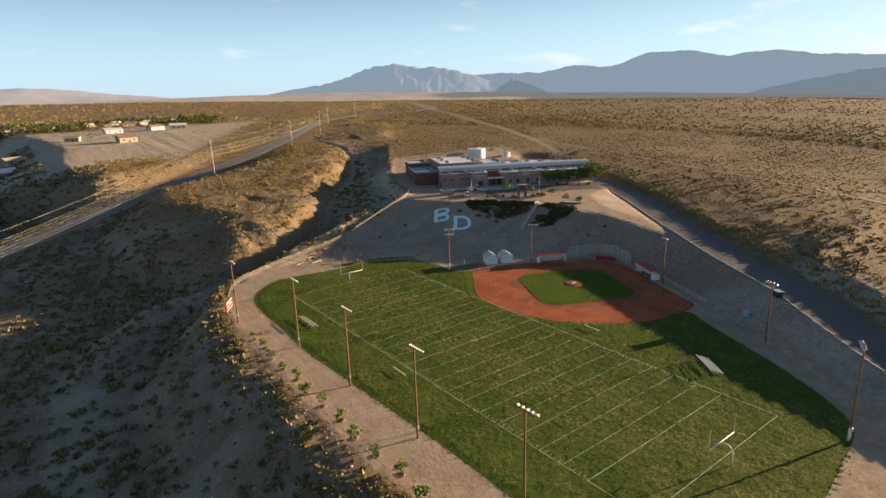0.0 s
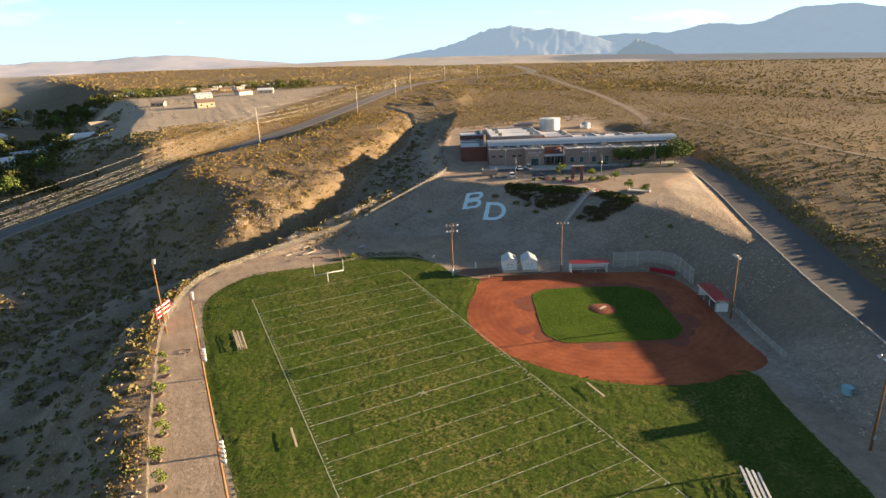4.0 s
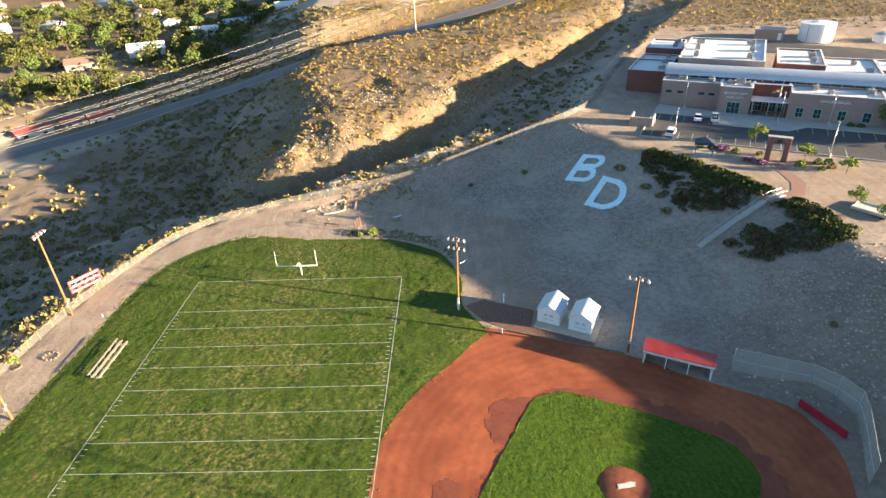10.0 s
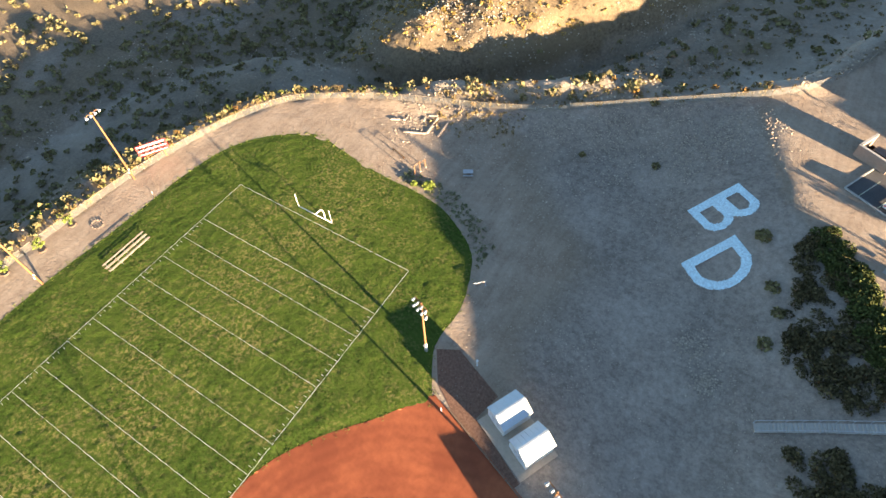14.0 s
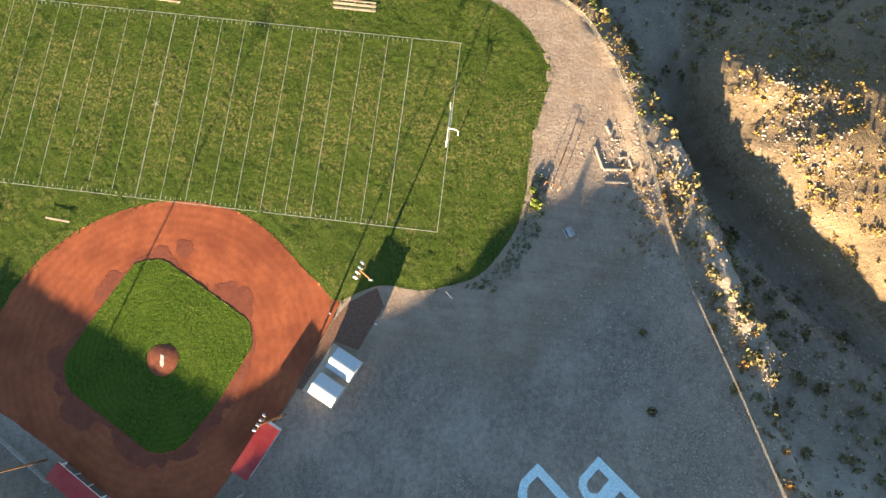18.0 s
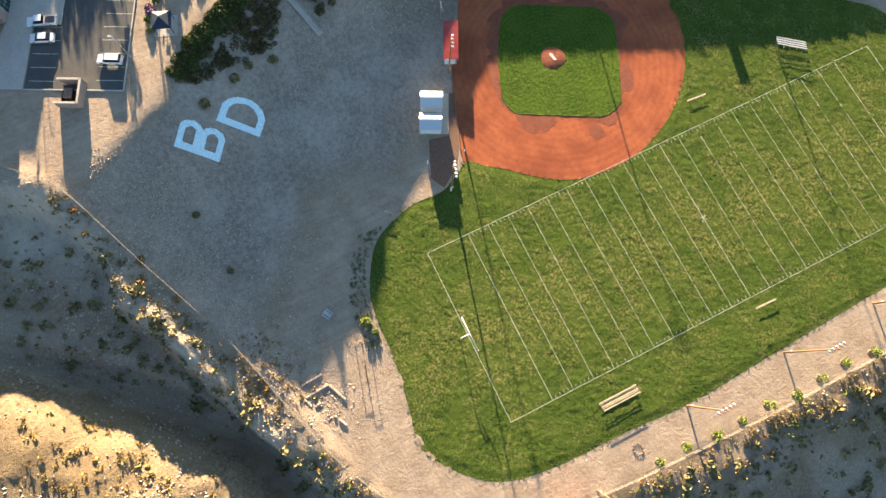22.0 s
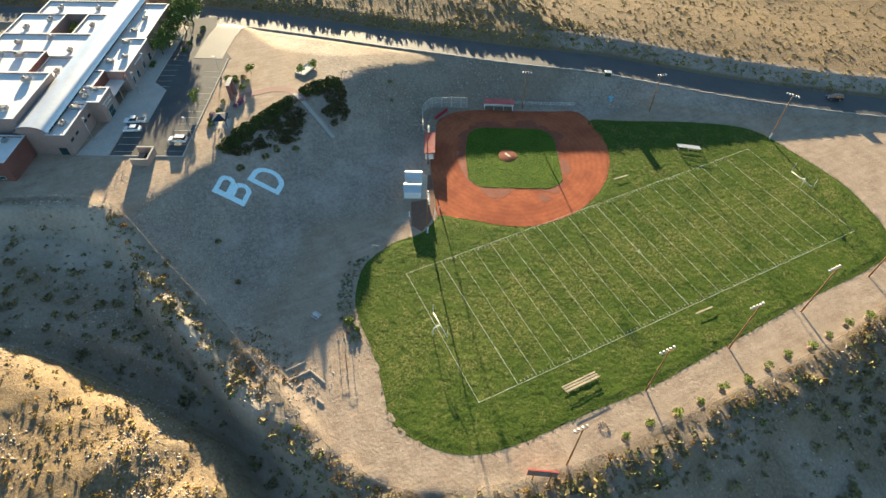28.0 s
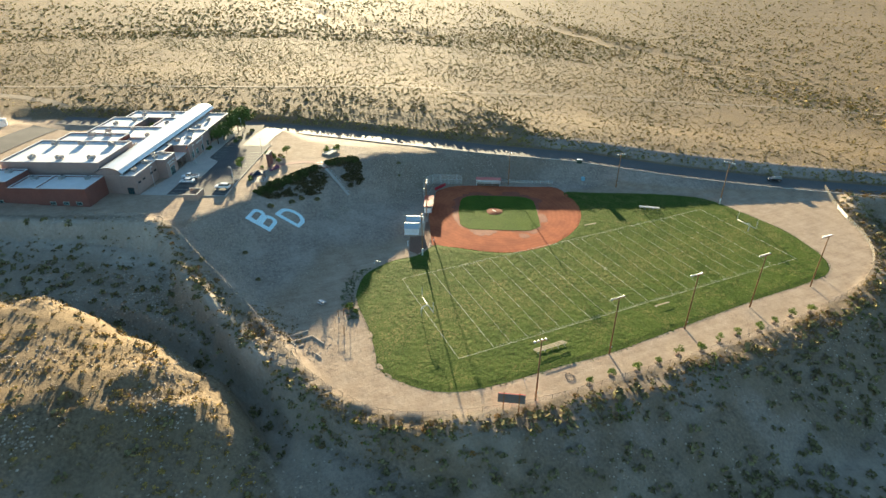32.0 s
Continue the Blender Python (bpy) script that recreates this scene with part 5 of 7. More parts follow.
def car(at, kind, paint, label):
    """A car with a shaped body, glass, lights and four wheels."""
    t = thing("car" if kind != "pickup" else "pickup_truck", label, "car" if kind != "pickup" else "pickup", "", at)
    if kind == "sedan":
        ln, low, cabin = 4.6, [(-2.3, 0.35), (-2.3, 0.85), (-1.9, 0.98), (1.0, 0.98), (2.15, 0.82), (2.3, 0.55), (2.3, 0.35)], [(-1.75, 0.96), (-1.1, 1.45), (0.35, 1.45), (1.15, 0.96)]
    elif kind == "suv":
        ln, low, cabin = 4.7, [(-2.35, 0.4), (-2.35, 1.0), (-2.2, 1.08), (1.05, 1.06), (2.2, 0.95), (2.35, 0.65), (2.35, 0.4)], [(-2.2, 1.06), (-2.0, 1.72), (0.4, 1.72), (1.2, 1.04)]
    else:
        ln, low, cabin = 5.6, [(-2.8, 0.5), (-2.8, 1.1), (1.3, 1.1), (2.65, 1.05), (2.8, 0.8), (2.8, 0.5)], [(-0.55, 1.08), (-0.4, 1.82), (0.85, 1.82), (1.5, 1.08)]
    half = 0.9

    def profile(outline, w0, w1, z_lo, z_hi):
        g, k = Geo(), len(outline)
        for s in (-1, 1):
            for x, z in outline:
                f = (z - z_lo) / max(1e-6, z_hi - z_lo)
                g.v.append((x, s * (w0 + (w1 - w0) * f), z))
        g.f = [tuple(range(k)), tuple(range(2 * k - 1, k - 1, -1))] + [(i, k + i, k + (i + 1) % k, (i + 1) % k) for i in range(k)]
        return g

    part("body", profile(low, half, half - 0.06, 0.35, 1.1), paint, t)
    top = max(z for _, z in cabin)
    part("cabin", profile(cabin, half - 0.07, half - 0.24, 1.0, top), CAR_GLASS, t, "dark glazed cabin")
    xs = [x for x, z in cabin if z == top]
    part("roof_panel", Geo().soft_box(((xs[0] + xs[1]) / 2, 0, top + 0.02), (xs[1] - xs[0] + 0.16, 2 * half - 0.42, 0.07), 0.03), paint, t)
    if kind == "pickup":
        part("cargo_bed", Geo().box((-1.7, 0, 1.02), (1.95, 1.5, 0.2)), CAR_DARK, t, "dark open cargo bed")
    for sx in (-ln * 0.31, ln * 0.32):
        for sy in (-half + 0.08, half - 0.08):
            wheel = part("wheel", Geo().tube([(sx, sy - 0.11, 0.34), (sx, sy + 0.11, 0.34)], 0.34, n=16), RUBBER, t, smooth=False)
            part("rim", Geo().tube([(sx, sy - 0.12, 0.34), (sx, sy + 0.12, 0.34)], 0.2, n=12), GALV, wheel)
    for sy in (-0.65, 0.65):
        part("headlight", Geo().box((ln / 2 - 0.04, sy, 0.72), (0.1, 0.35, 0.14)), LAMP_GLASS, t)
        part("tail_light", Geo().box((-ln / 2 + 0.02, sy, 0.8), (0.08, 0.25, 0.2)), RED_SIGN, t)
    return t


car(at_school(13.6, -10.4, 0.05, 96), "pickup", CAR_WHITE, "white pickup truck parked by the entrance walk")
car(at_school(10.0, -10.9, 0.05, 94), "sedan", CAR_WHITE, "white saloon car parked beside the pickup")
car(at_school(5.6, -24.4, 0.05, 88), "suv", CAR_WHITE, "white estate car parked at the kerb")

# entrance garden
arch = thing("brick_arch", "tall dark brick gateway with a dark plaque", "arch", at=at_school(26.4, -33.8, -0.2))
for s in (-1.5, 1.5):
    part("pillar", Geo().soft_box((s, 0, 1.9), (0.95, 0.9, 4.2), 0.04), mat("garden_brick", (0.20, 0.10, 0.085), 0.9, 0.2, 6.0, 0.02, 9.0), arch)
part("lintel", Geo().soft_box((0, 0, 4.5), (4.0, 0.95, 1.1), 0.04), MATS["garden_brick"], arch)
part("plaque", Geo().soft_box((0, -0.5, 4.35), (0.9, 0.08, 0.75), 0.02), DARK_STEEL, arch)
part("coping", Geo().box((0, 0, 5.1), (4.3, 1.2, 0.12)), CONCRETE, arch)
gaz = thing("shade_shelter", "small shelter with a dark blue hipped roof on a slab", "shelter", at=pose(98.0, 27.6, 10.9, 0, 0, -20))
part("slab", Geo().box((0.2, 0, 0.06), (4.6, 4.4, 0.14)), CONCRETE, gaz)
for x in (-1.6, 1.6):
    for y in (-1.6, 1.6):
        part("post", Geo().tube([(x, y, 0.1), (x, y, 2.5)], 0.07, n=8), DARK_STEEL, gaz)
part("roof", Geo().add([(-1.95, -1.95, 2.4), (1.95, -1.95, 2.4), (1.95, 1.95, 2.4), (-1.95, 1.95, 2.4), (0, 0, 3.6)], [(0, 1, 4), (1, 2, 4), (2, 3, 4), (3, 0, 4), (3, 2, 1, 0)]), BLUE_SHADE, gaz)
part("picnic_table", Geo().box((0, 0, 0.85), (1.8, 0.8, 0.06)).box((0, 0, 0.5), (0.1, 0.1, 0.7)).box((0, 0.75, 0.55), (1.8, 0.28, 0.05)).box((0, -0.75, 0.55), (1.8, 0.28, 0.05)), PALE_WOOD, gaz)
planter = thing("raised_planter", "pale concrete planting frame on the bare ground", "planter", at=pose(115.0, -1.0, 10.86, 0, 0, -52))
for c, s in (((0, -1.6), (6.4, 0.25)), ((0, 1.6), (6.4, 0.25)), ((-3.1, 0), (0.25, 2.95)), ((3.1, 0), (0.25, 2.95))):
    part("edging", Geo().box((*c, 0.2), (*s, 0.5)), CONCRETE, planter)
part("gravel_bed", Geo().box((0, 0, 0.1), (6.0, 3.0, 0.3)), mat("white_gravel", (0.62, 0.58, 0.52), 0.95, 0.15, 4.0), planter)
brick_path = tagged(part("brick_path", Geo().prism([tuple((SCHOOL @ Vector(p))[:2]) for p in ((25.0, -35, 0), (27.4, -35, 0), (31.5, -44, 0), (31.0, -50, 0), (26.0, -55, 0), (24.4, -53.4, 0), (29.0, -48.5, 0), (29.0, -44.5, 0))], 10.7, 11.04), mat("path_brick", (0.30, 0.175, 0.135), 0.9, 0.2, 4.0)), "curved red brick garden path", "path", kind="structure")

# ---- things round the fields ----


def shed(x, y, turn):
    t = thing("storage_shed", "small white storage shed with a pale metal gable roof", "shed", "storage sheds", pose(x, y, 0.2, 0, 0, turn))
    part("wall_shell", Geo().prism([(-1.75, -2.2), (1.75, -2.2), (1.75, 2.2), (-1.75, 2.2)], -0.05, 2.15), WHITE_PAINT, t)
    part("gable", Geo().add([(-1.75, -2.19, 2.15), (1.75, -2.19, 2.15), (0, -2.19, 3.2), (-1.75, 2.19, 2.15), (1.75, 2.19, 2.15), (0, 2.19, 3.2)], [(0, 1, 2), (5, 4, 3), (0, 2, 5, 3), (2, 1, 4, 5)]), WHITE_PAINT, t)
    for s in (-1, 1):
        m = Matrix.Translation((s * 0.95, 0, 2.73)) @ Matrix.Rotation(s * math.atan2(1.05, 1.75), 4, "Y")
        part("roof_sheet", Geo().box((0, 0, 0), (2.2, 4.7, 0.06), m=m), mat("shed_roof", (0.50, 0.56, 0.59), 0.4, 0.05, 1.5, metal=0.3), t)
        for k in range(7):
            part("roof_rib", Geo().box((0, 0, 0), (2.18, 0.05, 0.05), m=m @ Matrix.Translation((0, -2.1 + 0.7 * k, 0.045))), MATS["shed_roof"], t)
    part("ridge_cap", Geo().box((0, 0, 3.31), (0.3, 4.72, 0.05)), MATS["shed_roof"], t)
    for s in (-0.48, 0.48):
        door = part("door", Geo().box((s, -2.225, 0.98), (0.92, 0.06, 1.9)), WHITE_PAINT, t)
        part("vent", Geo().box((s, -2.262, 1.45), (0.5, 0.02, 0.35)), GALV, door)
        part("brace", Geo().box((s, -2.262, 0.7), (0.8, 0.02, 0.09)), GALV, door)
    return t


shed_pad = tagged(part("shed_pad", Geo().prism([(66.4, -19.3), (57.9, -15.3), (60.6, -9.6), (69.0, -13.9)], -0.2, 0.16), mat("pad_concrete", (0.50, 0.40, 0.30), 0.9, 0.08, 2.0)), "tan concrete slab under the sheds", "slab", kind="structure")
shed(61.2, -12.6, -26)
shed(65.6, -14.9, -26)
# brown bed along the infield; its wide end paints in the sheds' shadow
bark = tagged(part("bark_bed", Geo().prism([(47.6, -9.2), (50.6, -7.6), (58.6, -10.9), (57.6, -15.1), (66.4, -19.5), (66.0, -20.3), (54.4, -16.0), (50.6, -13.6)], -0.1, 0.05), BED_AND_SHADOW), "dark brown bark bed between sheds and infield, its wide end a painted shed shadow", "bed", kind="structure")
timber = thing("timber_edging", "weathered timber edging along the infield", "edging")
for i in range(6):
    a, b = Vector((53.6 + 2.75 * i, -15.9 - 1.02 * i, 0.12)), Vector((56.2 + 2.75 * i, -16.86 - 1.02 * i, 0.12))
    part("sleeper", Geo().soft_box((a + b) / 2, ((b - a).length, 0.22, 0.26), 0.03, math.degrees(math.atan2(b.y - a.y, b.x - a.x))), mat("weathered_sleeper", (0.21, 0.135, 0.09), 0.9, 0.2, 4.0), timber)
part("end_post", Geo().tube([(53.0, -16.6, -0.1), (53.0, -16.6, 0.9)], 0.1, n=8), WHITE_PAINT, timber)


def dugout(at, ln):
    """An open-fronted dugout: block walls, a bench and a ribbed red roof on posts. Front faces -y."""
    t = thing("dugout", "white block dugout with a ribbed red metal roof", "dugout", "dugouts", at)
    h = ln / 2
    part("back_wall", Geo().box((0, 1.25, 0.75), (ln, 0.2, 1.7)), WHITE_PAINT, t)
    for s in (-1, 1):
        part("end_wall", Geo().box((s * (h - 0.1), 0.1, 0.85), (0.2, 2.1, 1.9)), WHITE_PAINT, t)
    part("back_mesh", Geo().box((0, 1.25, 1.95), (ln, 0.04, 0.7)), CHAIN, t)
    part("bench", Geo().box((0, 0.85, 0.5), (ln - 0.6, 0.4, 0.07)).box((-h + 1, 0.85, 0.25), (0.1, 0.35, 0.5)).box((h - 1, 0.85, 0.25), (0.1, 0.35, 0.5)), PALE_WOOD, t)
    for i in range(4):
        part("post", Geo().tube([(-h + 0.1 + i * (ln - 0.2) / 3, -1.15, 0), (-h + 0.1 + i * (ln - 0.2) / 3, -1.15, 2.35)], 0.06, n=8), WHITE_PAINT, t)
    part("fascia", Geo().box((0, -1.5, 2.36), (ln + 0.3, 0.06, 0.24)), WHITE_PAINT, t)
    m = Matrix.Translation((0, 0, 2.5)) @ Matrix.Rotation(radians(-4), 4, "X")
    roof = part("roof", Geo().box((0, 0, 0), (ln + 0.4, 3.2, 0.06), m=m), RED_METAL, t)
    k = int(ln / 0.33)
    rib = Geo().box((0, 0, 0), (0.09, 3.2, 0.06)).mesh("rib")
    for i in range(k + 1):
        ob = part("rib", rib, RED_METAL, roof)
        ob.matrix_basis = m @ Matrix.Translation((-ln / 2 - 0.1 + i * (ln + 0.2) / k, 0, 0.05))
    return t


dugout(pose(76.4, -24.8, 0.0, 0, 0, -25.5), 8.8)
dugout(pose(85.7, -53.1, 0.0, 0, 0, -119), 9.0)


def fence_run(name, label, pts, tall, spacing, category="fence", rail=True, group="", post_r=0.035, mid=False, wire_material=CHAIN, steel=GALV):
    """Chain-link fence along plan points: a post each, a top rail and wire between."""
    t = thing(name, label, category, group)
    line = [np.array(p, float) for p in pts]
    stations, carry = [line[0]], 0.0
    for p, q in zip(line[:-1], line[1:]):
        ln = np.linalg.norm((q - p)[:2])
        s = spacing - carry
        while s <= ln:
            stations.append(p + (q - p) * s / ln)
            s += spacing
        carry = (carry + ln) % spacing
    stations.append(line[-1])
    post = Geo().tube([(0, 0, -0.3), (0, 0, tall)], post_r, n=6).mesh("post")
    for p in stations:
        ob = part("post", post, steel, t)
        ob.location = (p[0], p[1], p[2])
    for p, q in zip(stations[:-1], stations[1:]):
        if np.linalg.norm((q - p)[:2]) < 0.3:
            continue
        g = Geo().add([(*p[:2], p[2] + 0.03), (*q[:2], q[2] + 0.03), (*q[:2], q[2] + tall - 0.02), (*p[:2], p[2] + tall - 0.02)], [(0, 1, 2, 3)])
        wire = part("wire_panel", g, wire_material, t)
        if rail:
            r = Geo().tube([(*p[:2], p[2] + tall), (*q[:2], q[2] + tall)], 0.028, n=5, cap=False)
            part("rail", r, steel, wire)
            if mid:
                part("rail", Geo().tube([(*p[:2], p[2] + tall / 2), (*q[:2], q[2] + tall / 2)], 0.03, n=5, cap=False), GALV, wire)
    return t


fence_line = [(p[0], p[1], ground_z(p[0], p[1]) + 0.0) for p in RIM if p[1] < 84 and p[1] > -166 and p[0] < 100]
fence_run("perimeter_fence", "low rusty chain-link fence along the edge of the drop", fence_line, 1.45, 3.0, wire_material=THIN_CHAIN, steel=RUSTY_STEEL)
fence_run("backstop", "tall grey chain-link backstop behind home plate", [(83.3, -25.8, 0), (86.1, -27.0, 0), (88.9, -28.2, 0), (91.7, -29.3, 0), (93.7, -31.4, 0), (95.1, -33.6, 0), (93.3, -38.2, 0), (91.6, -41.2, 0), (90.2, -44.2, 0)], 3.8, 3.05, "backstop", post_r=0.06, mid=True)
pad_wall = thing("backstop_pad", "long dark red padded wall behind home plate", "padding", at=pose(90.2, -35.2, 0, 0, 0, -64.5))
for i in range(4):
    part("pad", Geo().soft_box((-2.28 + 1.52 * i, 0, 0.55), (1.5, 0.22, 1.1), 0.05), RED_PAD, pad_wall)
fence_run("side_fence", "low chain-link fence along the infield's first-base side", [(85.9, -58.5, 0), (80.6, -67.5, 0), (76.4, -75.6, 0.2)], 1.2, 3.0)


def bleacher(at, ln, rows, material, label):
    t = thing("bleacher", label, "bleacher", "bleachers", at)
    for i in range(rows):
        part("seat_plank", Geo().soft_box((0, i * 0.72, 0.42 + 0.26 * i), (ln, 0.28, 0.05), 0.015), material, t)
        if i:
            part("foot_plank", Geo().soft_box((0, i * 0.72 - 0.36, 0.12 + 0.2 * i), (ln, 0.16, 0.04), 0.012), GALV if material is ALUMINIUM else material, t)
    for i in range(5):
        x = -ln / 2 + 0.5 + i * (ln - 1) / 4
        g = Geo()
        for k in range(rows):
            g.tube([(x, k * 0.72, 0), (x, k * 0.72, 0.40 + 0.26 * k)], 0.03, n=6)
        g.tube([(x, -0.2, 0.06), (x, rows * 0.72 - 0.4, 0.06)], 0.03, n=6)
        part("frame", g, GALV, t)
    return t


bleacher(pose(-4.5, -20.9, 0.05, 0, 0, 90), 8.2, 3, PALE_WOOD, "three-row bleacher of pale weathered planks on the turf")
bleacher(pose(45.2, -94.6, 0.05, 0, 0, 53), 6.6, 4, ALUMINIUM, "four-row aluminium bleacher on the turf")


def bench(at, ln, label):
    t = thing("team_bench", label, "bench", "team benches", at)
    part("seat", Geo().soft_box((0, 0, 0.46), (ln, 0.32, 0.06), 0.015), PALE_WOOD, t)
    for x in (-ln * 0.36, 0, ln * 0.36):
        part("leg", Geo().tube([(x, 0, 0), (x, 0, 0.44)], 0.05, n=6), GALV, t)
        part("foot", Geo().box((x, 0, 0.04), (0.08, 0.5, 0.05)), GALV, t)


bench(pose(-2.4, -56.7, 0.05, 0, 0, 88), 4.8, "long plank bench on the turf beside the side line")
bench(pose(42.3, -67.7, 0.05, 0, 0, 86), 4.6, "long plank bench on the turf near the infield")

SCORE_BLACK = mat("score_black", (0.018, 0.018, 0.018), 0.9, 0.1, 3.0, spec=0.1)
board = thing("scoreboard", "red scoreboard with white panels on two steel posts", "scoreboard", at=pose(-18.3, -2.9, -0.1, 0, 0, 59))
for s in (-1.55, 1.55):
    part("post", Geo().box((s, 0.06, 2.35), (0.2, 0.2, 5.0)), POLE_WOOD, board)
part("back_sheet", Geo().box((0, -0.085, 3.1), (5.42, 0.05, 2.32)), mat("grey_sheet", (0.16, 0.145, 0.13), 0.7, 0.1, 2.0), board)
panel = part("panel", Geo().soft_box((0, -0.22, 3.1), (5.4, 0.25, 2.3), 0.03), RED_SIGN, board)
for i in range(5):
    part("score_window", Geo().box((-2.0 + 1.0 * i, -0.362, 3.55), (0.72, 0.03, 0.52)), SCORE_BLACK, panel)
for i in range(4):
    part("score_window", Geo().box((-1.8 + 1.2 * i, -0.362, 2.62), (0.66, 0.03, 0.46)), SCORE_BLACK, panel)
part("title_bar", Geo().box((0, -0.352, 4.02), (4.9, 0.02, 0.28)), WHITE_PAINT, panel)
part("title_bar", Geo().box((0, -0.352, 2.2), (4.9, 0.02, 0.12)), WHITE_PAINT, panel)
part("divider", Geo().box((0, -0.352, 3.08), (5.0, 0.02, 0.12)), WHITE_PAINT, panel)
for i in range(4):
    part("caption_bar", Geo().box((-1.8 + 1.2 * i, -0.352, 3.22), (0.7, 0.02, 0.09)), WHITE_PAINT, panel)

# letters of painted stones on the slope


def stone_letter(name, label, cells, origin, ux, uy):
    """A hillside letter: an apron of white stones laid inside the strokes."""
    t = thing(name, label, "letter")
    v, f = [], []
    base_v, base_f = [], []
    r = np.random.default_rng(len(name) + 3)
    ox, oy = origin
    step = 0.23
    for a in np.arange(-0.2, 9, step):
        for b in np.arange(-0.2, 9, step):
            aa, bb = a + r.uniform(-0.1, 0.1), b + r.uniform(-0.1, 0.1)
            if not all(cells(aa + da, bb + db) for da, db in ((0.16, 0), (-0.16, 0), (0, 0.16), (0, -0.16))):
                continue
            x, y = ox + ux[0] * aa + uy[0] * bb, oy + ux[1] * aa + uy[1] * bb
            v.append((x, y))
    xy = np.array(v)
    z = height(xy[:, 0], xy[:, 1])
    n = len(xy)
    oct_v = np.array([(1, 0, 0), (0, 1, 0), (-1, 0, 0), (0, -1, 0), (0, 0, 1), (0, 0, -1)], float)
    oct_f = np.array([(0, 1, 4), (1, 2, 4), (2, 3, 4), (3, 0, 4), (1, 0, 5), (2, 1, 5), (3, 2, 5), (0, 3, 5)])
    size = r.uniform(0.2, 0.3, (n, 1, 3)) * np.array([1, 1, 0.7])
    ang = r.uniform(0, 6.28, n)
    c, s = np.cos(ang)[:, None], np.sin(ang)[:, None]
    pts = oct_v[None] * size
    pts = np.stack([pts[..., 0] * c - pts[..., 1] * s, pts[..., 0] * s + pts[..., 1] * c, pts[..., 2]], -1)
    pts += np.stack([xy[:, 0], xy[:, 1], z + 0.02], -1)[:, None]
    faces = oct_f[None] + (np.arange(n) * 6)[:, None, None]
    cell = 0.18
    for i in range(52):
        for j in range(52):
            a, b = i * cell, j * cell
            if not cells(a + cell / 2, b + cell / 2):
                continue
            n0 = len(base_v)
            for da, db in ((0, 0), (cell, 0), (cell, cell), (0, cell)):
                base_v.append((ox + ux[0] * (a + da) + uy[0] * (b + db), oy + ux[1] * (a + da) + uy[1] * (b + db)))
            base_f.append((n0, n0 + 1, n0 + 2, n0 + 3))
    base = np.array(base_v)
    base = np.column_stack([base, height(base[:, 0], base[:, 1]) + 0.15])
    sheet_mesh = raw_mesh("painted_apron", base, np.array(base_f), WHITE_STONE)
    if sheet_mesh.polygons[0].normal.z < 0:
        sheet_mesh.flip_normals()
    part("painted_apron", sheet_mesh, WHITE_STONE, t)
    part("painted_stonework", raw_mesh("painted_stones", pts.reshape(-1, 3), faces.reshape(-1, 3), WHITE_STONE), WHITE_STONE, t)
    return t


def letter_b(a, b):
    if not (0 <= a <= 6.6 and 0 <= b <= 8):
        return False
    if a < 1.4:
        return True
    for c in (2.1, 5.9):
        d = math.hypot((a - 3.9) / 1.0 if a > 3.9 else 0, (b - c))
        if 0.95 <= d <= 2.15 and abs(b - c) <= 2.15:
            return True
    return False


def letter_d(a, b):
    if not (0 <= a <= 7 and 0 <= b <= 8):
        return False
    if a < 1.4:
        return True
    d = math.hypot(max(0, a - 2.8), b - 4)
    return 2.75 <= d <= 4.05


def stone_letters():
    bbl, btl, dbl = np.array((70.15, 29.6)), np.array((75.2, 35.7)), np.array((72.6, 20.6))
    up = (btl - bbl) / 8.0
    right = np.array((up[1], -up[0]))
    right = right / np.linalg.norm(right) * 0.98
    stone_letter("letter_b", "large letter B of white painted stones on the slope", letter_b, bbl, right, up)
    stone_letter("letter_d", "large letter D of white painted stones on the slope", letter_d, dbl, right, up)


stone_letters()

stair = thing("hillside_stair", "straight concrete stair with steel rails up the slope", "stair")
s0, s1 = Vector((88.0, 0.2, 0)), Vector((103.5, 6.0, 0))
s0.z, s1.z = ground_z(s0.x, s0.y) + 0.1, ground_z(s1.x, s1.y) + 0.05
turn = math.degrees(math.atan2(s1.y - s0.y, s1.x - s0.x))
for i in range(44):
    p = s0.lerp(s1, (i + 0.5) / 44)
    p.z = ground_z(p.x, p.y) + 0.16
    part("step", Geo().soft_box(p, (0.42, 1.15, 0.24), 0.015, turn), CONCRETE, stair)
side = Vector((-(s1 - s0).y, (s1 - s0).x, 0)).normalized()
for s in (-0.62, 0.62):
    pts = []
    for i in range(12):
        p = s0.lerp(s1, i / 11) + side * s
        p.z = ground_z(p.x, p.y)
        part("rail_post", Geo().tube([p, p + Vector((0, 0, 1.05))], 0.03, n=6), GALV, stair)
        pts.append(p + Vector((0, 0, 1.05)))
    part("handrail", Geo().tube(pts, 0.035, n=6), GALV, stair)

# bits on the bare ground past the end zone
frame_ = thing("climbing_frame", "old timber pull-up frame on the bare dirt", "frame", at=pose(26.1, 19.3, ground_z(26.1, 19.3), 0, 0, 79))
for x in (-1.35, 0.0, 1.35):
    part("post", Geo().tube([(x, 0, -0.2), (x, 0, 2.4 - 0.35 * (x > 1))], 0.08, n=6), POLE_WOOD, frame_)
    part("foot_block", Geo().box((x, 0, 0.05), (0.35, 0.35, 0.16)), CONCRETE, frame_)
part("beam", Geo().tube([(-1.5, 0, 2.35), (0.1, 0, 2.35)], 0.05, n=6), POLE_WOOD, frame_)
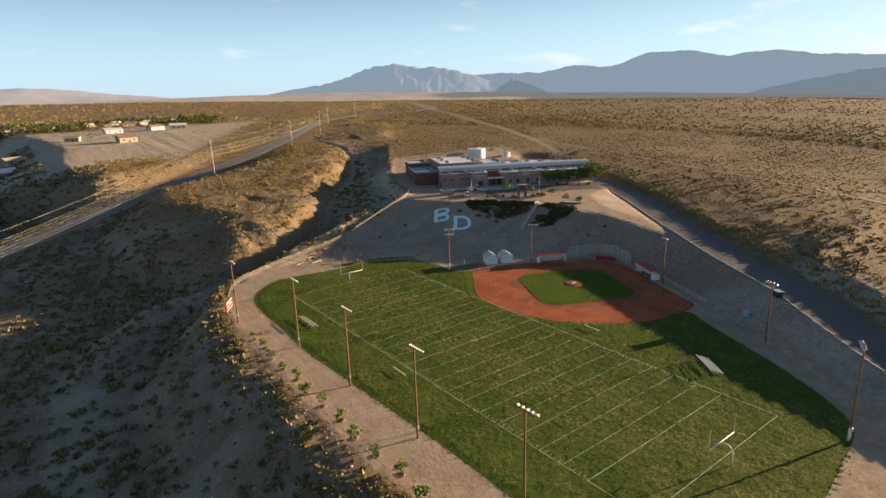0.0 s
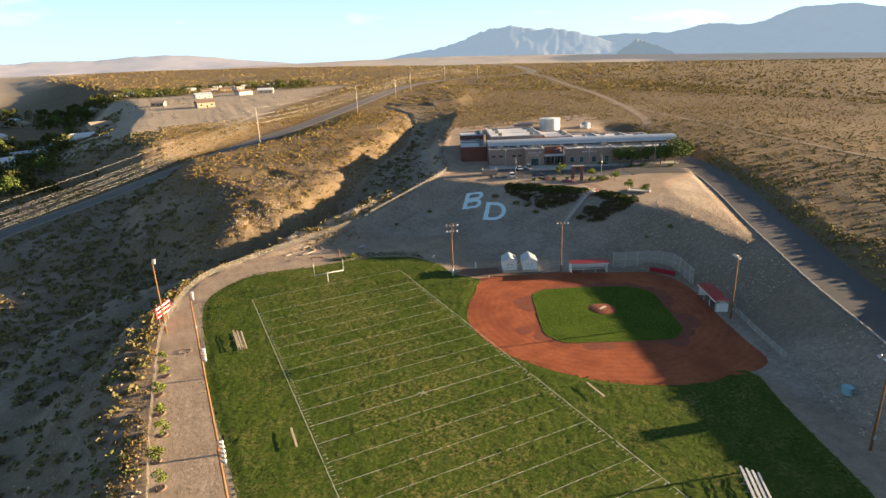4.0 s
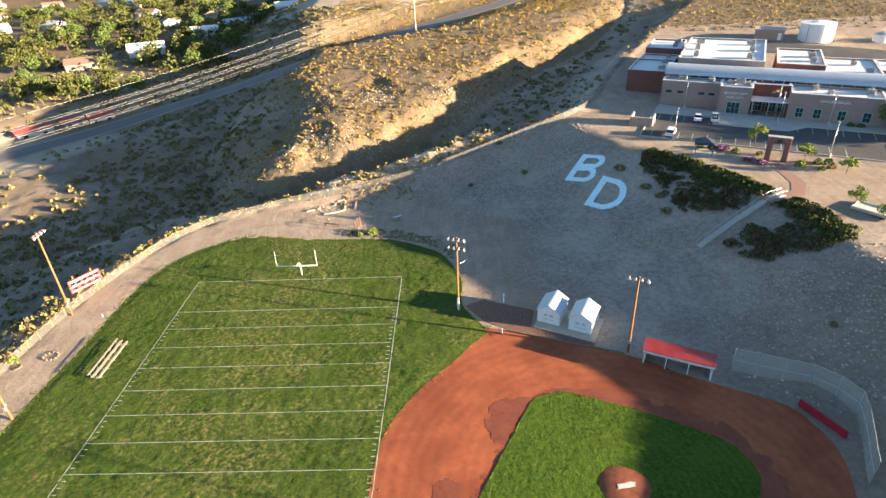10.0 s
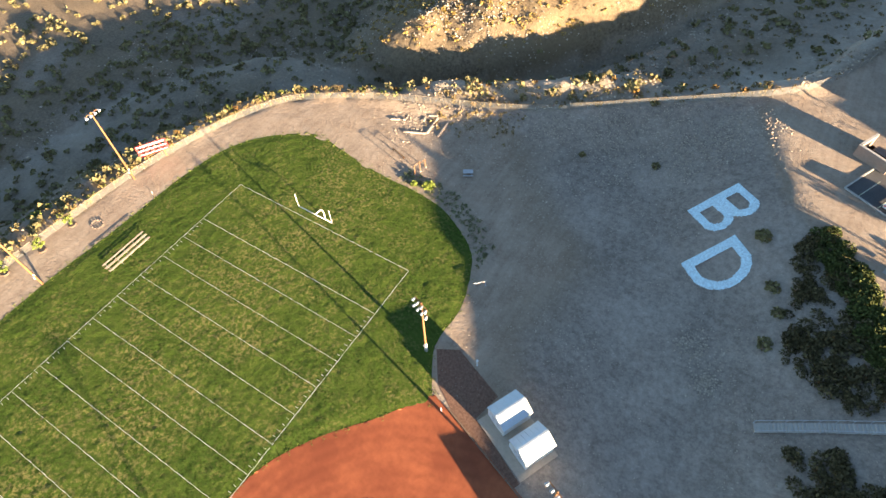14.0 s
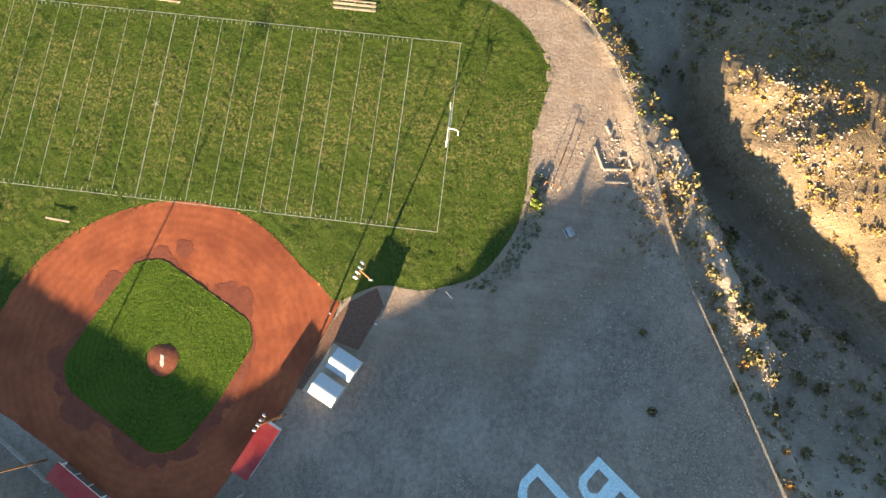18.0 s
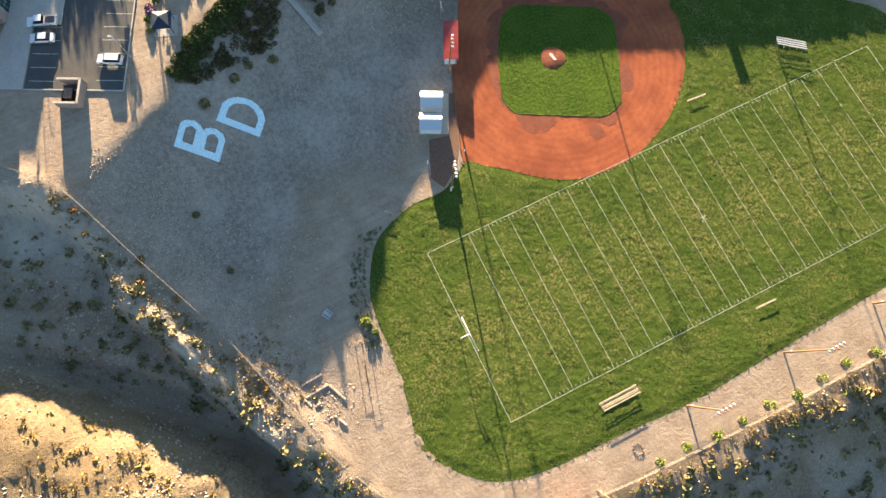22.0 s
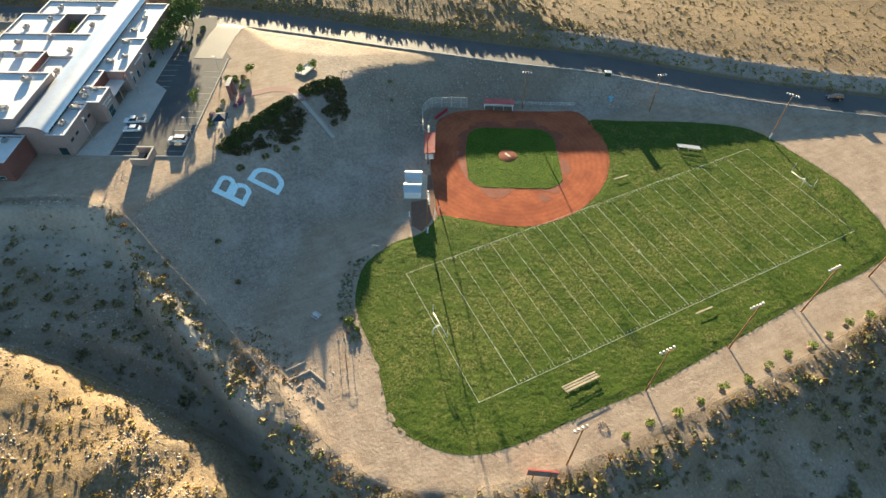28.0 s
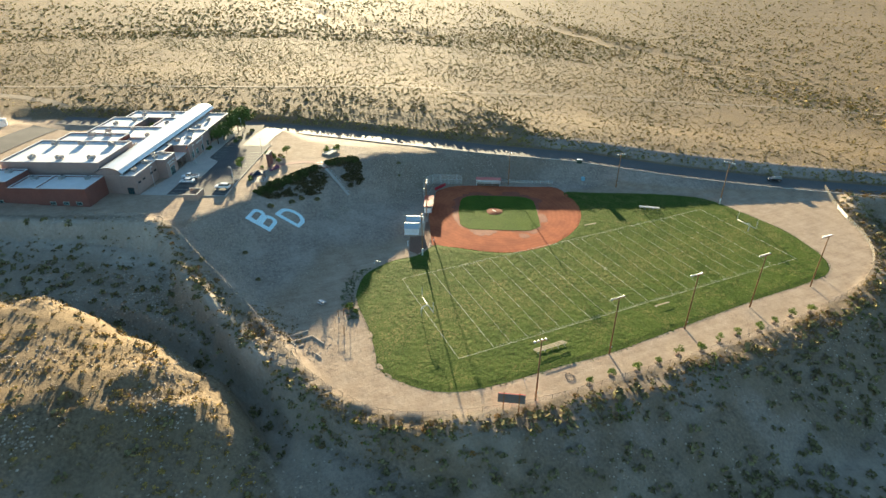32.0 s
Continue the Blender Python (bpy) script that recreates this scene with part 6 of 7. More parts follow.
part("beam", Geo().tube([(-0.1, 0, 2.0), (1.5, 0, 2.0)], 0.05, n=6), POLE_WOOD, frame_)
low_bar = thing("balance_beam", "low timber balance beam on the bare dirt", "beam", at=pose(20.2, 20.9, ground_z(20.2, 20.9), 0, 0, -16))
part("beam", Geo().tube([(-1.7, 0, 0.5), (1.7, 0, 0.5)], 0.10, n=8), POLE_WOOD, low_bar)
for x in (-1.4, 1.4):
    part("post", Geo().tube([(x, 0, -0.2), (x, 0, 0.5)], 0.08, n=6), POLE_WOOD, low_bar)
ruin = thing("low_block_wall", "broken lines of low pale block footings in the dirt", "footing")
for a, b in (((23.6, 33.6), (24.0, 28.6)), ((21.2, 33.2), (21.7, 28.0)), ((21.5, 28.2), (17.0, 26.2)), ((21.0, 33.4), (19.0, 32.6)), ((18.9, 32.2), (19.5, 29.8)), ((16.0, 29.6), (12.8, 28.0))):
    d = math.hypot(b[0] - a[0], b[1] - a[1])
    for i in range(max(1, int(d / 0.62))):
        if (i * 7 + int(a[0])) % 9 == 5:
            continue
        k = (i + 0.5) * 0.62 / d
        x, y = a[0] + (b[0] - a[0]) * k, a[1] + (b[1] - a[1]) * k
        part("footing_block", Geo().soft_box((x, y, ground_z(x, y) + 0.06), (0.58, 0.36, 0.34), 0.04, math.degrees(math.atan2(b[1] - a[1], b[0] - a[0])) + 6 * math.sin(i * 5)), mat("footing_concrete", (0.46, 0.38, 0.30), 0.95, 0.12, 3.0), ruin)
grill = thing("picnic_bench", "small weathered picnic bench on the dirt", "bench", at=pose(34.0, 23.0, ground_z(34, 23), 0, 0, 30))
part("table_top", Geo().box((0, 0, 0.72), (1.8, 0.75, 0.06)), GALV, grill)
for y in (-0.7, 0.7):
    part("seat", Geo().box((0, y, 0.43), (1.8, 0.26, 0.05)), GALV, grill)
part("frame", Geo().box((-0.6, 0, 0.38), (0.08, 1.5, 0.08)).box((0.6, 0, 0.38), (0.08, 1.5, 0.08)).box((-0.6, 0, 0.2), (0.08, 0.5, 0.7)).box((0.6, 0, 0.2), (0.08, 0.5, 0.7)), GALV, grill)
bag = thing("folded_barrier", "small grey metal barrier lying at the turf's edge", "barrier", at=pose(47.6, 3.4, 0.05, 0, 0, 40))
part("frame", Geo().tube([(-0.9, 0, 0.1), (-0.9, 0, 0.8), (0.9, 0.2, 0.8), (0.9, 0.2, 0.1)], 0.05, n=6), GALV, bag)
part("foot", Geo().box((0.9, 0.2, 0.05), (0.1, 0.9, 0.08)), GALV, bag)
post = thing("white_post", "short white marker post near the sheds", "post", at=pose(53.9, -8.4, 0))
part("shaft", Geo().tube([(0, 0, -0.1), (0, 0, 1.5)], 0.13, n=8), WHITE_PAINT, post)
part("cap", Geo().tube([(0, 0, 1.5), (0, 0, 1.62)], 0.17, n=8), WHITE_PAINT, post)
spigot = thing("white_post", "short white marker post on the dirt verge", "post", at=pose(-12.4, -9.6, 0))
part("shaft", Geo().tube([(0, 0, -0.1), (0, 0, 0.5)], 0.05, n=8), WHITE_PAINT, spigot)
rings = thing("stone_ring", "ring of small stones on the dirt verge", "stones")
for i in range(11):
    a = i * 0.571
    part("stone", Geo().soft_box((-15.0 + 1.1 * math.cos(a), -19.5 + 0.9 * math.sin(a), 0.1), (0.32, 0.26, 0.2), 0.07, i * 37), mat("ring_stone", (0.24, 0.18, 0.14), 0.95, 0.2, 3.0), rings)
barrel_ = thing("blue_barrel", "pale blue plastic barrel on the gravel bank", "barrel", at=pose(73.2, -87.2, ground_z(73.2, -87.2)))
part("drum", Geo().tube([(0, 0, 0), (0, 0, 0.15), (0, 0, 1.1)], 0.75, 0.7, 14), mat("blue_plastic", (0.22, 0.42, 0.50), 0.5, 0.1, 3.0), barrel_)
part("rim", Geo().tube([(0, 0, 1.1), (0, 0, 1.18)], 0.78, n=14), MATS["blue_plastic"], barrel_)
skip = thing("waste_bin", "dark green waste container with a pale lid beside the road", "bin", at=pose(80.6, -90.4, ground_z(80.6, -90.4), 0, 0, 56))
part("body", Geo().soft_box((0, 0, 0.7), (2.0, 1.4, 1.3), 0.06), mat("bin_green", (0.03, 0.06, 0.04), 0.6, 0.1, 3.0), skip)
part("lid", Geo().soft_box((0, 0, 1.42), (2.1, 1.5, 0.14), 0.04), GALV, skip)
kerb_road = thing("road_kerb", "pale concrete kerb along the school road", "kerb", kind="structure")
for p, q in zip(ROAD[8:-5], ROAD[9:-4]):
    d = Vector((q[0] - p[0], q[1] - p[1], 0))
    nrm = Vector((-d.y, d.x, 0)).normalized() * 5.4
    m0, m1 = Vector(p) + nrm, Vector(q) + nrm
    part("kerb_run", Geo().box((m0 + m1) / 2 + Vector((0, 0, 0.06)), ((m1 - m0).length + 0.05, 0.25, 0.24), math.degrees(math.atan2(d.y, d.x))), CONCRETE, kerb_road)
car(pose(42.6, -152.6, 1.3, 0, 0, 58), "suv", CAR_DARK, "dark car on the asphalt road")
gate = thing("pipe_gate", "long white pipe gate at the end of the fence", "gate", at=pose(14.6, -151.3, ground_z(14.6, -151.3), 0, 0, -37))
for z in (0.4, 0.8, 1.2):
    part("pipe", Geo().tube([(-4.5, 0, z), (4.5, 0, z)], 0.06, n=6), WHITE_PAINT, gate)
for x in (-4.5, 0, 4.5):
    part("post", Geo().tube([(x, 0, -0.1), (x, 0, 1.3)], 0.07, n=6), WHITE_PAINT, gate)

# power line along the highway


LINE_LEVELS = ((0.3, 0.0), (3.6, -1.3), (3.6, 1.3), (5.6, -1.3), (5.6, 1.3), (7.6, -1.3), (7.6, 1.3))


def power_pole(x, y, z, tall, turn):
    t = thing("power_pole", "tall pale timber power pole beside the highway", "power pole", "power poles", pose(x, y, z - 0.4, 0, 0, turn))
    part("pole", Geo().tube([(0, 0, 0), (0, 0, tall + 0.4)], 0.24, 0.15, 8), mat("grey_pole", (0.60, 0.53, 0.44), 0.9, 0.15, 4.0), t, smooth=True)
    for drop, s in LINE_LEVELS[1:]:
        z1 = tall + 0.4 - drop
        arm = part("side_arm", Geo().tube([(0, 0, z1 - 0.35), (s * 0.6, 0, z1 - 0.1), (s, 0, z1)], 0.06, 0.045, 6), MATS["grey_pole"], t)
        part("insulator", Geo().tube([(s, 0, z1 - 0.02), (s, 0, z1 + 0.06), (s, 0, z1 + 0.30)], 0.07, n=6), DARK_STEEL, arm)
    return t


POWER = [(-205, -82, 21), (-86.7, 60.4, 21.5), (31, 173, 18.5), (106, 245, 18), (160, 312, 18), (203, 383, 18), (283, 473, 18), (380, 570, 18)]
for x, y, tall in POWER:
    power_pole(x, y, ground_z(x, y), tall, -42.0)
wires = thing("power_wires", "sagging pale power wires between the poles", "wires")
for p, q in zip(POWER[:-1], POWER[1:]):
    d = Vector((q[0] - p[0], q[1] - p[1], 0)).normalized()
    nrm = Vector((-d.y, d.x, 0))
    za, zb = ground_z(p[0], p[1]), ground_z(q[0], q[1])
    for drop, s in LINE_LEVELS:
        pts = []
        for i in range(17):
            k = i / 16
            c = Vector((p[0], p[1], za + p[2] - drop)).lerp(Vector((q[0], q[1], zb + q[2] - drop)), k) - nrm * s
            c.z -= 4 * k * (1 - k) * (0.014 * math.hypot(q[0] - p[0], q[1] - p[1]))
            pts.append(c)
        part("wire", Geo().tube(pts, 0.020, n=5, cap=False), mat("pale_wire", (0.66, 0.62, 0.54), 0.6, 0.05, 1.0), wires)

# ---- plants ----


def leaf_quads(centres, size, r, flat=0.35, long=1.0):
    """Small leaf clumps: a bent quad at each centre, turned at random. Returns vertices and faces."""
    n = len(centres)
    a = r.normal(size=(n, 3))
    a[:, 2] *= flat + 0.4
    a /= np.linalg.norm(a, axis=1)[:, None]
    b = r.normal(size=(n, 3))
    b -= (b * a).sum(1)[:, None] * a
    b /= np.linalg.norm(b, axis=1)[:, None]
    s = np.asarray(size)[:, None] * r.uniform(0.6, 1.3, (n, 1))
    c = np.asarray(centres)
    v = np.stack([c - a * s * long, c - b * s * 0.8 + a * s * 0.1, c + a * s * long, c + b * s * 0.8 - a * s * 0.1], 1)
    f = np.arange(n * 4).reshape(n, 4)
    return v.reshape(-1, 3), f


def bush_mass(name, label, xy, radius, tall, quads, material, r, leaf=0.42, category="shrubs", sink=0.0, long=1.0, lift=0.35):
    """Many bushes in one mesh: each a loose dome of leaf clumps over the ground."""
    n = len(xy)
    z = height(xy[:, 0], xy[:, 1])
    d = r.normal(size=(n, quads, 3))
    d /= np.linalg.norm(d, axis=2)[..., None]
    d[..., 2] = np.abs(d[..., 2])
    d *= r.uniform(0.35, 1.0, (n, quads, 1)) ** 0.5
    rad = np.asarray(radius)[:, None]
    c = np.stack([xy[:, :1] + d[..., 0] * rad, xy[:, 1:] + d[..., 1] * rad, z[:, None] - sink + (0.08 + d[..., 2]) * rad * tall], -1)
    size = (rad * leaf * np.ones((n, quads))).ravel()
    v, f = leaf_quads(c.reshape(-1, 3), size, r, lift, long)
    me = raw_mesh(name, v, f, material)
    return tagged(new(name, me), label, category, kind="stuff")


r = np.random.default_rng(21)


def scatter(n, x0, x1, y0, y1):
    return np.stack([r.uniform(x0, x1, n), r.uniform(y0, y1, n)], -1)


def free_of(xy, gap=7.0):
    d_road = along(xy[:, 0], xy[:, 1], ROAD)[0]
    d_hw = along(xy[:, 0], xy[:, 1], HIGHWAY)[0]
    return (d_road > gap) & (d_hw > gap + 2.5)


# slopes and wash west of the fields
xy = scatter(50000, -150, 150, -330, 430)
d_rim, _, s_rim = along(xy[:, 0], xy[:, 1], RIM)
_, _, s_wash = along(xy[:, 0], xy[:, 1], WASH)
clump = fbm(xy[:, 0] / 18, xy[:, 1] / 18, 3)
bench = (xy[:, 0] > -40) & (xy[:, 0] < 0.55 * xy[:, 1] - 100) & (xy[:, 1] > 240)
keep = (s_rim < 0) & (d_rim > 2.5) & free_of(xy, 6.0) & ~bench & ~((xy[:, 0] > 56) & (d_rim < 15) & (r.random(len(xy)) < 0.85)) & (clump + r.uniform(-0.75, 0.55, len(xy)) > -0.08 - 0.18 * smooth(5, -30, xy[:, 0])) & ((xy[:, 1] < 190) | (xy[:, 0] < 40))
keep &= ~((xy[:, 0] < -72) & (xy[:, 1] > 25) & (xy[:, 1] < 125) & (r.random(len(xy)) < 0.8))
sunny = (s_wash < 0) & (xy[:, 0] > -12) & (xy[:, 1] > 46)
dark = xy[keep & (~sunny | (r.random(len(xy)) < 0.10))]
bush_mass("creosote_scrub", "olive desert scrub scattered over the gully slopes", dark, r.uniform(0.4, 1.35, len(dark)), 0.8, 15, LEAF_SHRUB, r, 0.42)
gold = scatter(16000, -14, 145, 46, 260)
_, _, s_rim = along(gold[:, 0], gold[:, 1], RIM)
d_wash, _, s_wash = along(gold[:, 0], gold[:, 1], WASH)
gold = gold[(s_rim < 0) & (s_wash < 0) & (d_wash > 5) & free_of(gold, 6.0) & (fbm(gold[:, 0] / 13, gold[:, 1] / 13, 3) + r.uniform(-0.6, 0.6, len(gold)) > -0.02)]
bush_mass("hill_scrub", "low golden scrub dotted over the sunlit hill", gold, r.uniform(0.3, 0.72, len(gold)), 0.75, 14, mat("golden_scrub_leaves", (0.33, 0.225, 0.068), 0.9, 0.3, 1.0, per_island=0.35, spec=0.1), r, 0.36)
# dry tufts along the brink and on the lit hill
xy = scatter(70000, -60, 90, -200, 120)
d_rim, _, s_rim = along(xy[:, 0], xy[:, 1], RIM)
near = (s_rim < 0) & (d_rim > 0.6) & (d_rim < 11 * r.uniform(0.2, 1, len(xy))) & (fbm(xy[:, 0] / 6, xy[:, 1] / 6, 2) + r.uniform(-0.5, 0.4, len(xy)) > -0.22) & (xy[:, 1] < 60)
hill = (s_rim < 0) & (xy[:, 0] > -8) & (xy[:, 1] > 48) & (r.random(len(xy)) < 0.10)
tuft = xy[near | (hill & free_of(xy, 6.0))]
bush_mass("dry_grass_tufts", "golden dry grass tufts along the brink of the drop", tuft, r.uniform(0.20, 0.55, len(tuft)), 0.9, 15, LEAF_DRY, r, 0.30, "dry grass", long=1.5, lift=1.2)
inner = scatter(420, 20, 37, 30, 46)
d_rim, _, s_rim = along(inner[:, 0], inner[:, 1], RIM)
inner = inner[(s_rim > 0) & (d_rim > 0.6) & (d_rim < 8 * r.uniform(0.2, 1, len(inner)))]
bush_mass("dry_grass_tufts", "golden dry grass tufts inside the fence corner", inner, r.uniform(0.18, 0.45, len(inner)), 0.9, 11, LEAF_DRY, r, 0.36, "dry grass", long=1.5, lift=1.2)
rust = xy[near & (r.random(len(xy)) < 0.045)]
bush_mass("rusty_buckwheat", "rounded rust-orange dry bushes along the brink", rust, r.uniform(0.35, 0.8, len(rust)), 0.85, 40, mat("rusty_leaves", (0.27, 0.150, 0.045), 0.9, 0.3, 2.0, per_island=0.35, spec=0.1), r, 0.24, "bushes")
# green weeds by the fence
xy = scatter(9000, -35, 50, -140, 45)
d_rim, _, s_rim = along(xy[:, 0], xy[:, 1], RIM)
weed = xy[(s_rim < 0) & (d_rim > 1.2) & (d_rim < 9) & (fbm(xy[:, 0] / 7, xy[:, 1] / 7, 2) + r.uniform(-0.6, 0.3, len(xy)) > 0.20)]
bush_mass("green_weeds", "yellow-green weeds below the fence", weed, r.uniform(0.3, 0.8, len(weed)), 0.8, 16, mat("weed_leaves", (0.16, 0.175, 0.045), 0.9, 0.3, 2.0, per_island=0.35, spec=0.1), r, 0.34, "weeds")
# scrub of the plain
xy = np.concatenate([scatter(76000, 60, 420, -330, 330), scatter(7000, -60, 60, -330, -150), scatter(9000, -60, 420, 180, 520), scatter(9000, -60, 420, -620, -330)])
d_road, _, s_road = along(xy[:, 0], xy[:, 1], ROAD)
s_rim = along(xy[:, 0], xy[:, 1], RIM)[2]
d_track = along(xy[:, 0], xy[:, 1], [(p[0], p[1], 0) for p in TRACK])[0]
pad = inside(xy[:, 0], xy[:, 1], SCHOOL_PAD)
keep = (d_road > 8) & free_of(xy, 7.0) & (((s_road < 0) & (xy[:, 1] < 112)) | (xy[:, 1] > 128) | (xy[:, 0] > 214)) & ~pad & (d_track > 3.6) & (s_rim > 0)
keep |= (s_rim < 0) & (xy[:, 1] > 190) & free_of(xy, 9)
keep &= ~((xy[:, 0] > -70) & (xy[:, 0] < 0.55 * xy[:, 1] - 100) & (xy[:, 1] > 240) & (xy[:, 1] < 560) & (r.random(len(xy)) < 0.95))
keep &= fbm(xy[:, 0] / 40, xy[:, 1] / 40, 2) + r.uniform(-0.5, 0.8, len(xy)) > -0.1
xy = xy[keep]
bush_mass("plain_scrub", "dusty low scrub dotted over the desert plain", xy, r.uniform(0.25, 0.66, len(xy)), 0.46, 5, LEAF_PLAIN, r, 0.58)
ang, far = r.uniform(-1.9, 2.0, 82000), 330 * np.exp(r.uniform(0, 1.9, 82000))
xy = np.stack([60 + far * np.cos(ang), 60 + far * np.sin(ang)], -1)
xy = xy[free_of(xy, 10) & (along(xy[:, 0], xy[:, 1], [(p[0], p[1], 0) for p in TRACK])[0] > 8) & (fbm(xy[:, 0] / 130, xy[:, 1] / 130, 3) + r.uniform(-0.4, 0.8, len(xy)) > -0.05) & (west_land(xy[:, 0], xy[:, 1]) > plain(xy[:, 0], xy[:, 1]) - 3)]
xy = xy[~((xy[:, 0] > -70) & (xy[:, 0] < 0.55 * xy[:, 1] - 100) & (xy[:, 1] > 240) & (xy[:, 1] < 560) & (r.random(len(xy)) < 0.95))]
bush_mass("far_scrub", "dusty scrub across the distant plain", xy, r.uniform(0.45, 1.0, len(xy)) * (1 + np.hypot(xy[:, 0], xy[:, 1]) / 1500), 0.5, 3, LEAF_PLAIN, r, 0.78)
band = scatter(9000, 70, 260, -100, 110)
d_road, _, s_road = along(band[:, 0], band[:, 1], ROAD)
band = band[(s_road < 0) & (d_road > 10) & (d_road < 55 * r.uniform(0.2, 1, len(band))) & (fbm(band[:, 0] / 15, band[:, 1] / 15, 2) + r.uniform(-0.6, 0.5, len(band)) > 0.05) & (along(band[:, 0], band[:, 1], PLAIN_TRACK)[0] > 3)]
bush_mass("road_scrub", "dusty olive scrub on the ground past the school road", band, r.uniform(0.35, 1.05, len(band)), 0.75, 14, mat("dusty_scrub_leaves", (0.20, 0.165, 0.070), 0.9, 0.3, 1.0, per_island=0.35, spec=0.1), r, 0.40)
# roadside brush past the school road
line = np.array([(p[0], p[1]) for p in ROAD[14:-1]])
pick = line[r.integers(0, len(line) - 1, 900)] + r.uniform(-2, 2, (900, 2))
d, _, s = along(pick[:, 0], pick[:, 1], ROAD)
t = np.array([(q[0] - p[0], q[1] - p[1]) for p, q in zip(line[:-1], line[1:])])
nrm = np.array([(0.80, -0.6)])
pick = pick + nrm * r.uniform(6.8, 11.5, (900, 1))
pick = pick[along(pick[:, 0], pick[:, 1], ROAD)[0] > 6.4]
bush_mass("roadside_brush", "yellowish dry brush along the far side of the school road", pick, r.uniform(0.3, 0.9, len(pick)), 0.8, 14, mat("brush_leaves", (0.27, 0.22, 0.075), 0.9, 0.3, 2.0, per_island=0.35), r, 0.36)

# hedge bank below the school
HEDGE = [(102.3, 7.6), (99.9, 13.1), (96.8, 19.3), (92.8, 25.7), (89.0, 30.4), (86.2, 30.2), (88.2, 26.0), (92.6, 20.4), (95.6, 14.4), (98.8, 8.4)]
HEDGE_B = [(108.4, -7.2), (106.6, 0.8), (104.0, 4.6), (101.6, 3.4), (103.6, -1.0), (103.8, -8.4), (106.1, -8.8)]
BRUSH = [(102.0, 6.8), (95.4, 4.6), (88.6, 9.6), (86.9, 14.8), (86.0, 22.4), (85.4, 29.0), (88.4, 29.6), (92.4, 24.0), (97.0, 16.0)]
BRUSH_B = [(106.0, -8.0), (97.4, -9.4), (93.6, -5.6), (91.0, -2.0), (95.6, -0.2), (102.2, 3.4), (105.8, -1.0)]
LEAF_BROWN = mat("brown_brush_leaves", (0.105, 0.085, 0.040), 0.9, 0.3, 2.0, per_island=0.5, spec=0.1)
for poly, n, tone in ((HEDGE, 210, LEAF_HEDGE), (HEDGE_B, 95, LEAF_HEDGE), (BRUSH, 210, LEAF_BROWN), (BRUSH_B, 130, LEAF_BROWN)):
    xs, ys = [p[0] for p in poly], [p[1] for p in poly]
    xy = scatter(n * 6, min(xs), max(xs), min(ys), max(ys))
    stair_gap = along(xy[:, 0], xy[:, 1], [(87.8, 0.0, 0), (103.6, 6.0, 0)])[0]
    thin = fbm(xy[:, 0] / 4.5 + 9, xy[:, 1] / 4.5, 2) > (-9 if tone is LEAF_HEDGE else r.uniform(-0.6, 0.25, len(xy)))
    xy = xy[inside(xy[:, 0], xy[:, 1], poly) & (stair_gap > 1.9) & thin][:n]
    if tone is LEAF_HEDGE:
        bush_mass("hedge_bank", "dense dark green hedge shrubs along the top of the slope", xy, r.uniform(0.6, 1.5, len(xy)), 0.64, 150, tone, r, 0.14, "hedge")
    else:
        bush_mass("hillside_brush", "dark brownish brush on the slope beside the stair", xy, r.uniform(0.5, 1.25, len(xy)), 0.75, 100, tone, r, 0.17, "brush")


def single_bush(name, label, x, y, rad, tall, quads, material, category="shrub", leaf=0.26, group=""):
    seed = np.random.default_rng(int(abs(x * 13 + y * 7)) + 5)
    t = thing(name, label, category, group)
    d = seed.normal(size=(quads, 3))
    d /= np.linalg.norm(d, axis=1)[:, None]
    d[:, 2] = np.abs(d[:, 2])
    d *= seed.uniform(0.3, 1.0, (quads, 1)) ** 0.5
    z = ground_z(x, y)
    c = np.array((x, y, z + 0.1)) + d * np.array((rad, rad, rad * tall))
    v, f = leaf_quads(c, np.full(quads, rad * leaf), seed)
    part("foliage", raw_mesh("foliage", v, f, material), material, t)
    g = Geo()
    for k in range(4):
        a = k * 1.57 + 0.4
        g.tube([(x, y, z - 0.05), (x + 0.5 * rad * math.cos(a), y + 0.5 * rad * math.sin(a), z + 0.55 * rad * tall)], 0.03 * rad + 0.01, 0.01, 5)
    part("stems", g, BARK, t)


def tree(name, label, x, y, tall, rad, quads, material, group="", leaf=0.22, trunk=0.09, limbs=6, low=0.35, seed=0, dish=False, z=None):
    """A tapered trunk with limbs, and a crown of leaf clumps round the limbs' ends."""
    s = np.random.default_rng(seed + int(abs(x * 31 + y * 17)))
    z = ground_z(x, y) if z is None else z
    t = thing(name, label, "tree", group, pose(x, y, z - 0.05))
    lean = s.uniform(-0.06, 0.06, 2) * tall
    g = Geo().tube([(0, 0, 0), (lean[0] * 0.4, lean[1] * 0.4, tall * low), (lean[0], lean[1], tall * 0.78)], trunk, trunk * 0.35, 7)
    ends = [(lean[0], lean[1], tall * 0.8)]
    for k in range(limbs):
        a = k * 2.4 + s.uniform(-0.4, 0.4)
        h0 = tall * s.uniform(low * 0.9, 0.6)
        reach = rad * s.uniform(0.45, 0.8)
        e = (lean[0] + reach * math.cos(a), lean[1] + reach * math.sin(a), min(tall * 0.9, h0 + reach * s.uniform(0.45, 0.9)))
        g.tube([(lean[0] * 0.5, lean[1] * 0.5, h0), ((e[0]) * 0.55, e[1] * 0.55, (h0 + e[2]) / 2 + 0.05), e], trunk * 0.42, trunk * 0.12, 5)
        ends.append(e)
    part("trunk", g, BARK, t, smooth=True)
    per = quads // len(ends)
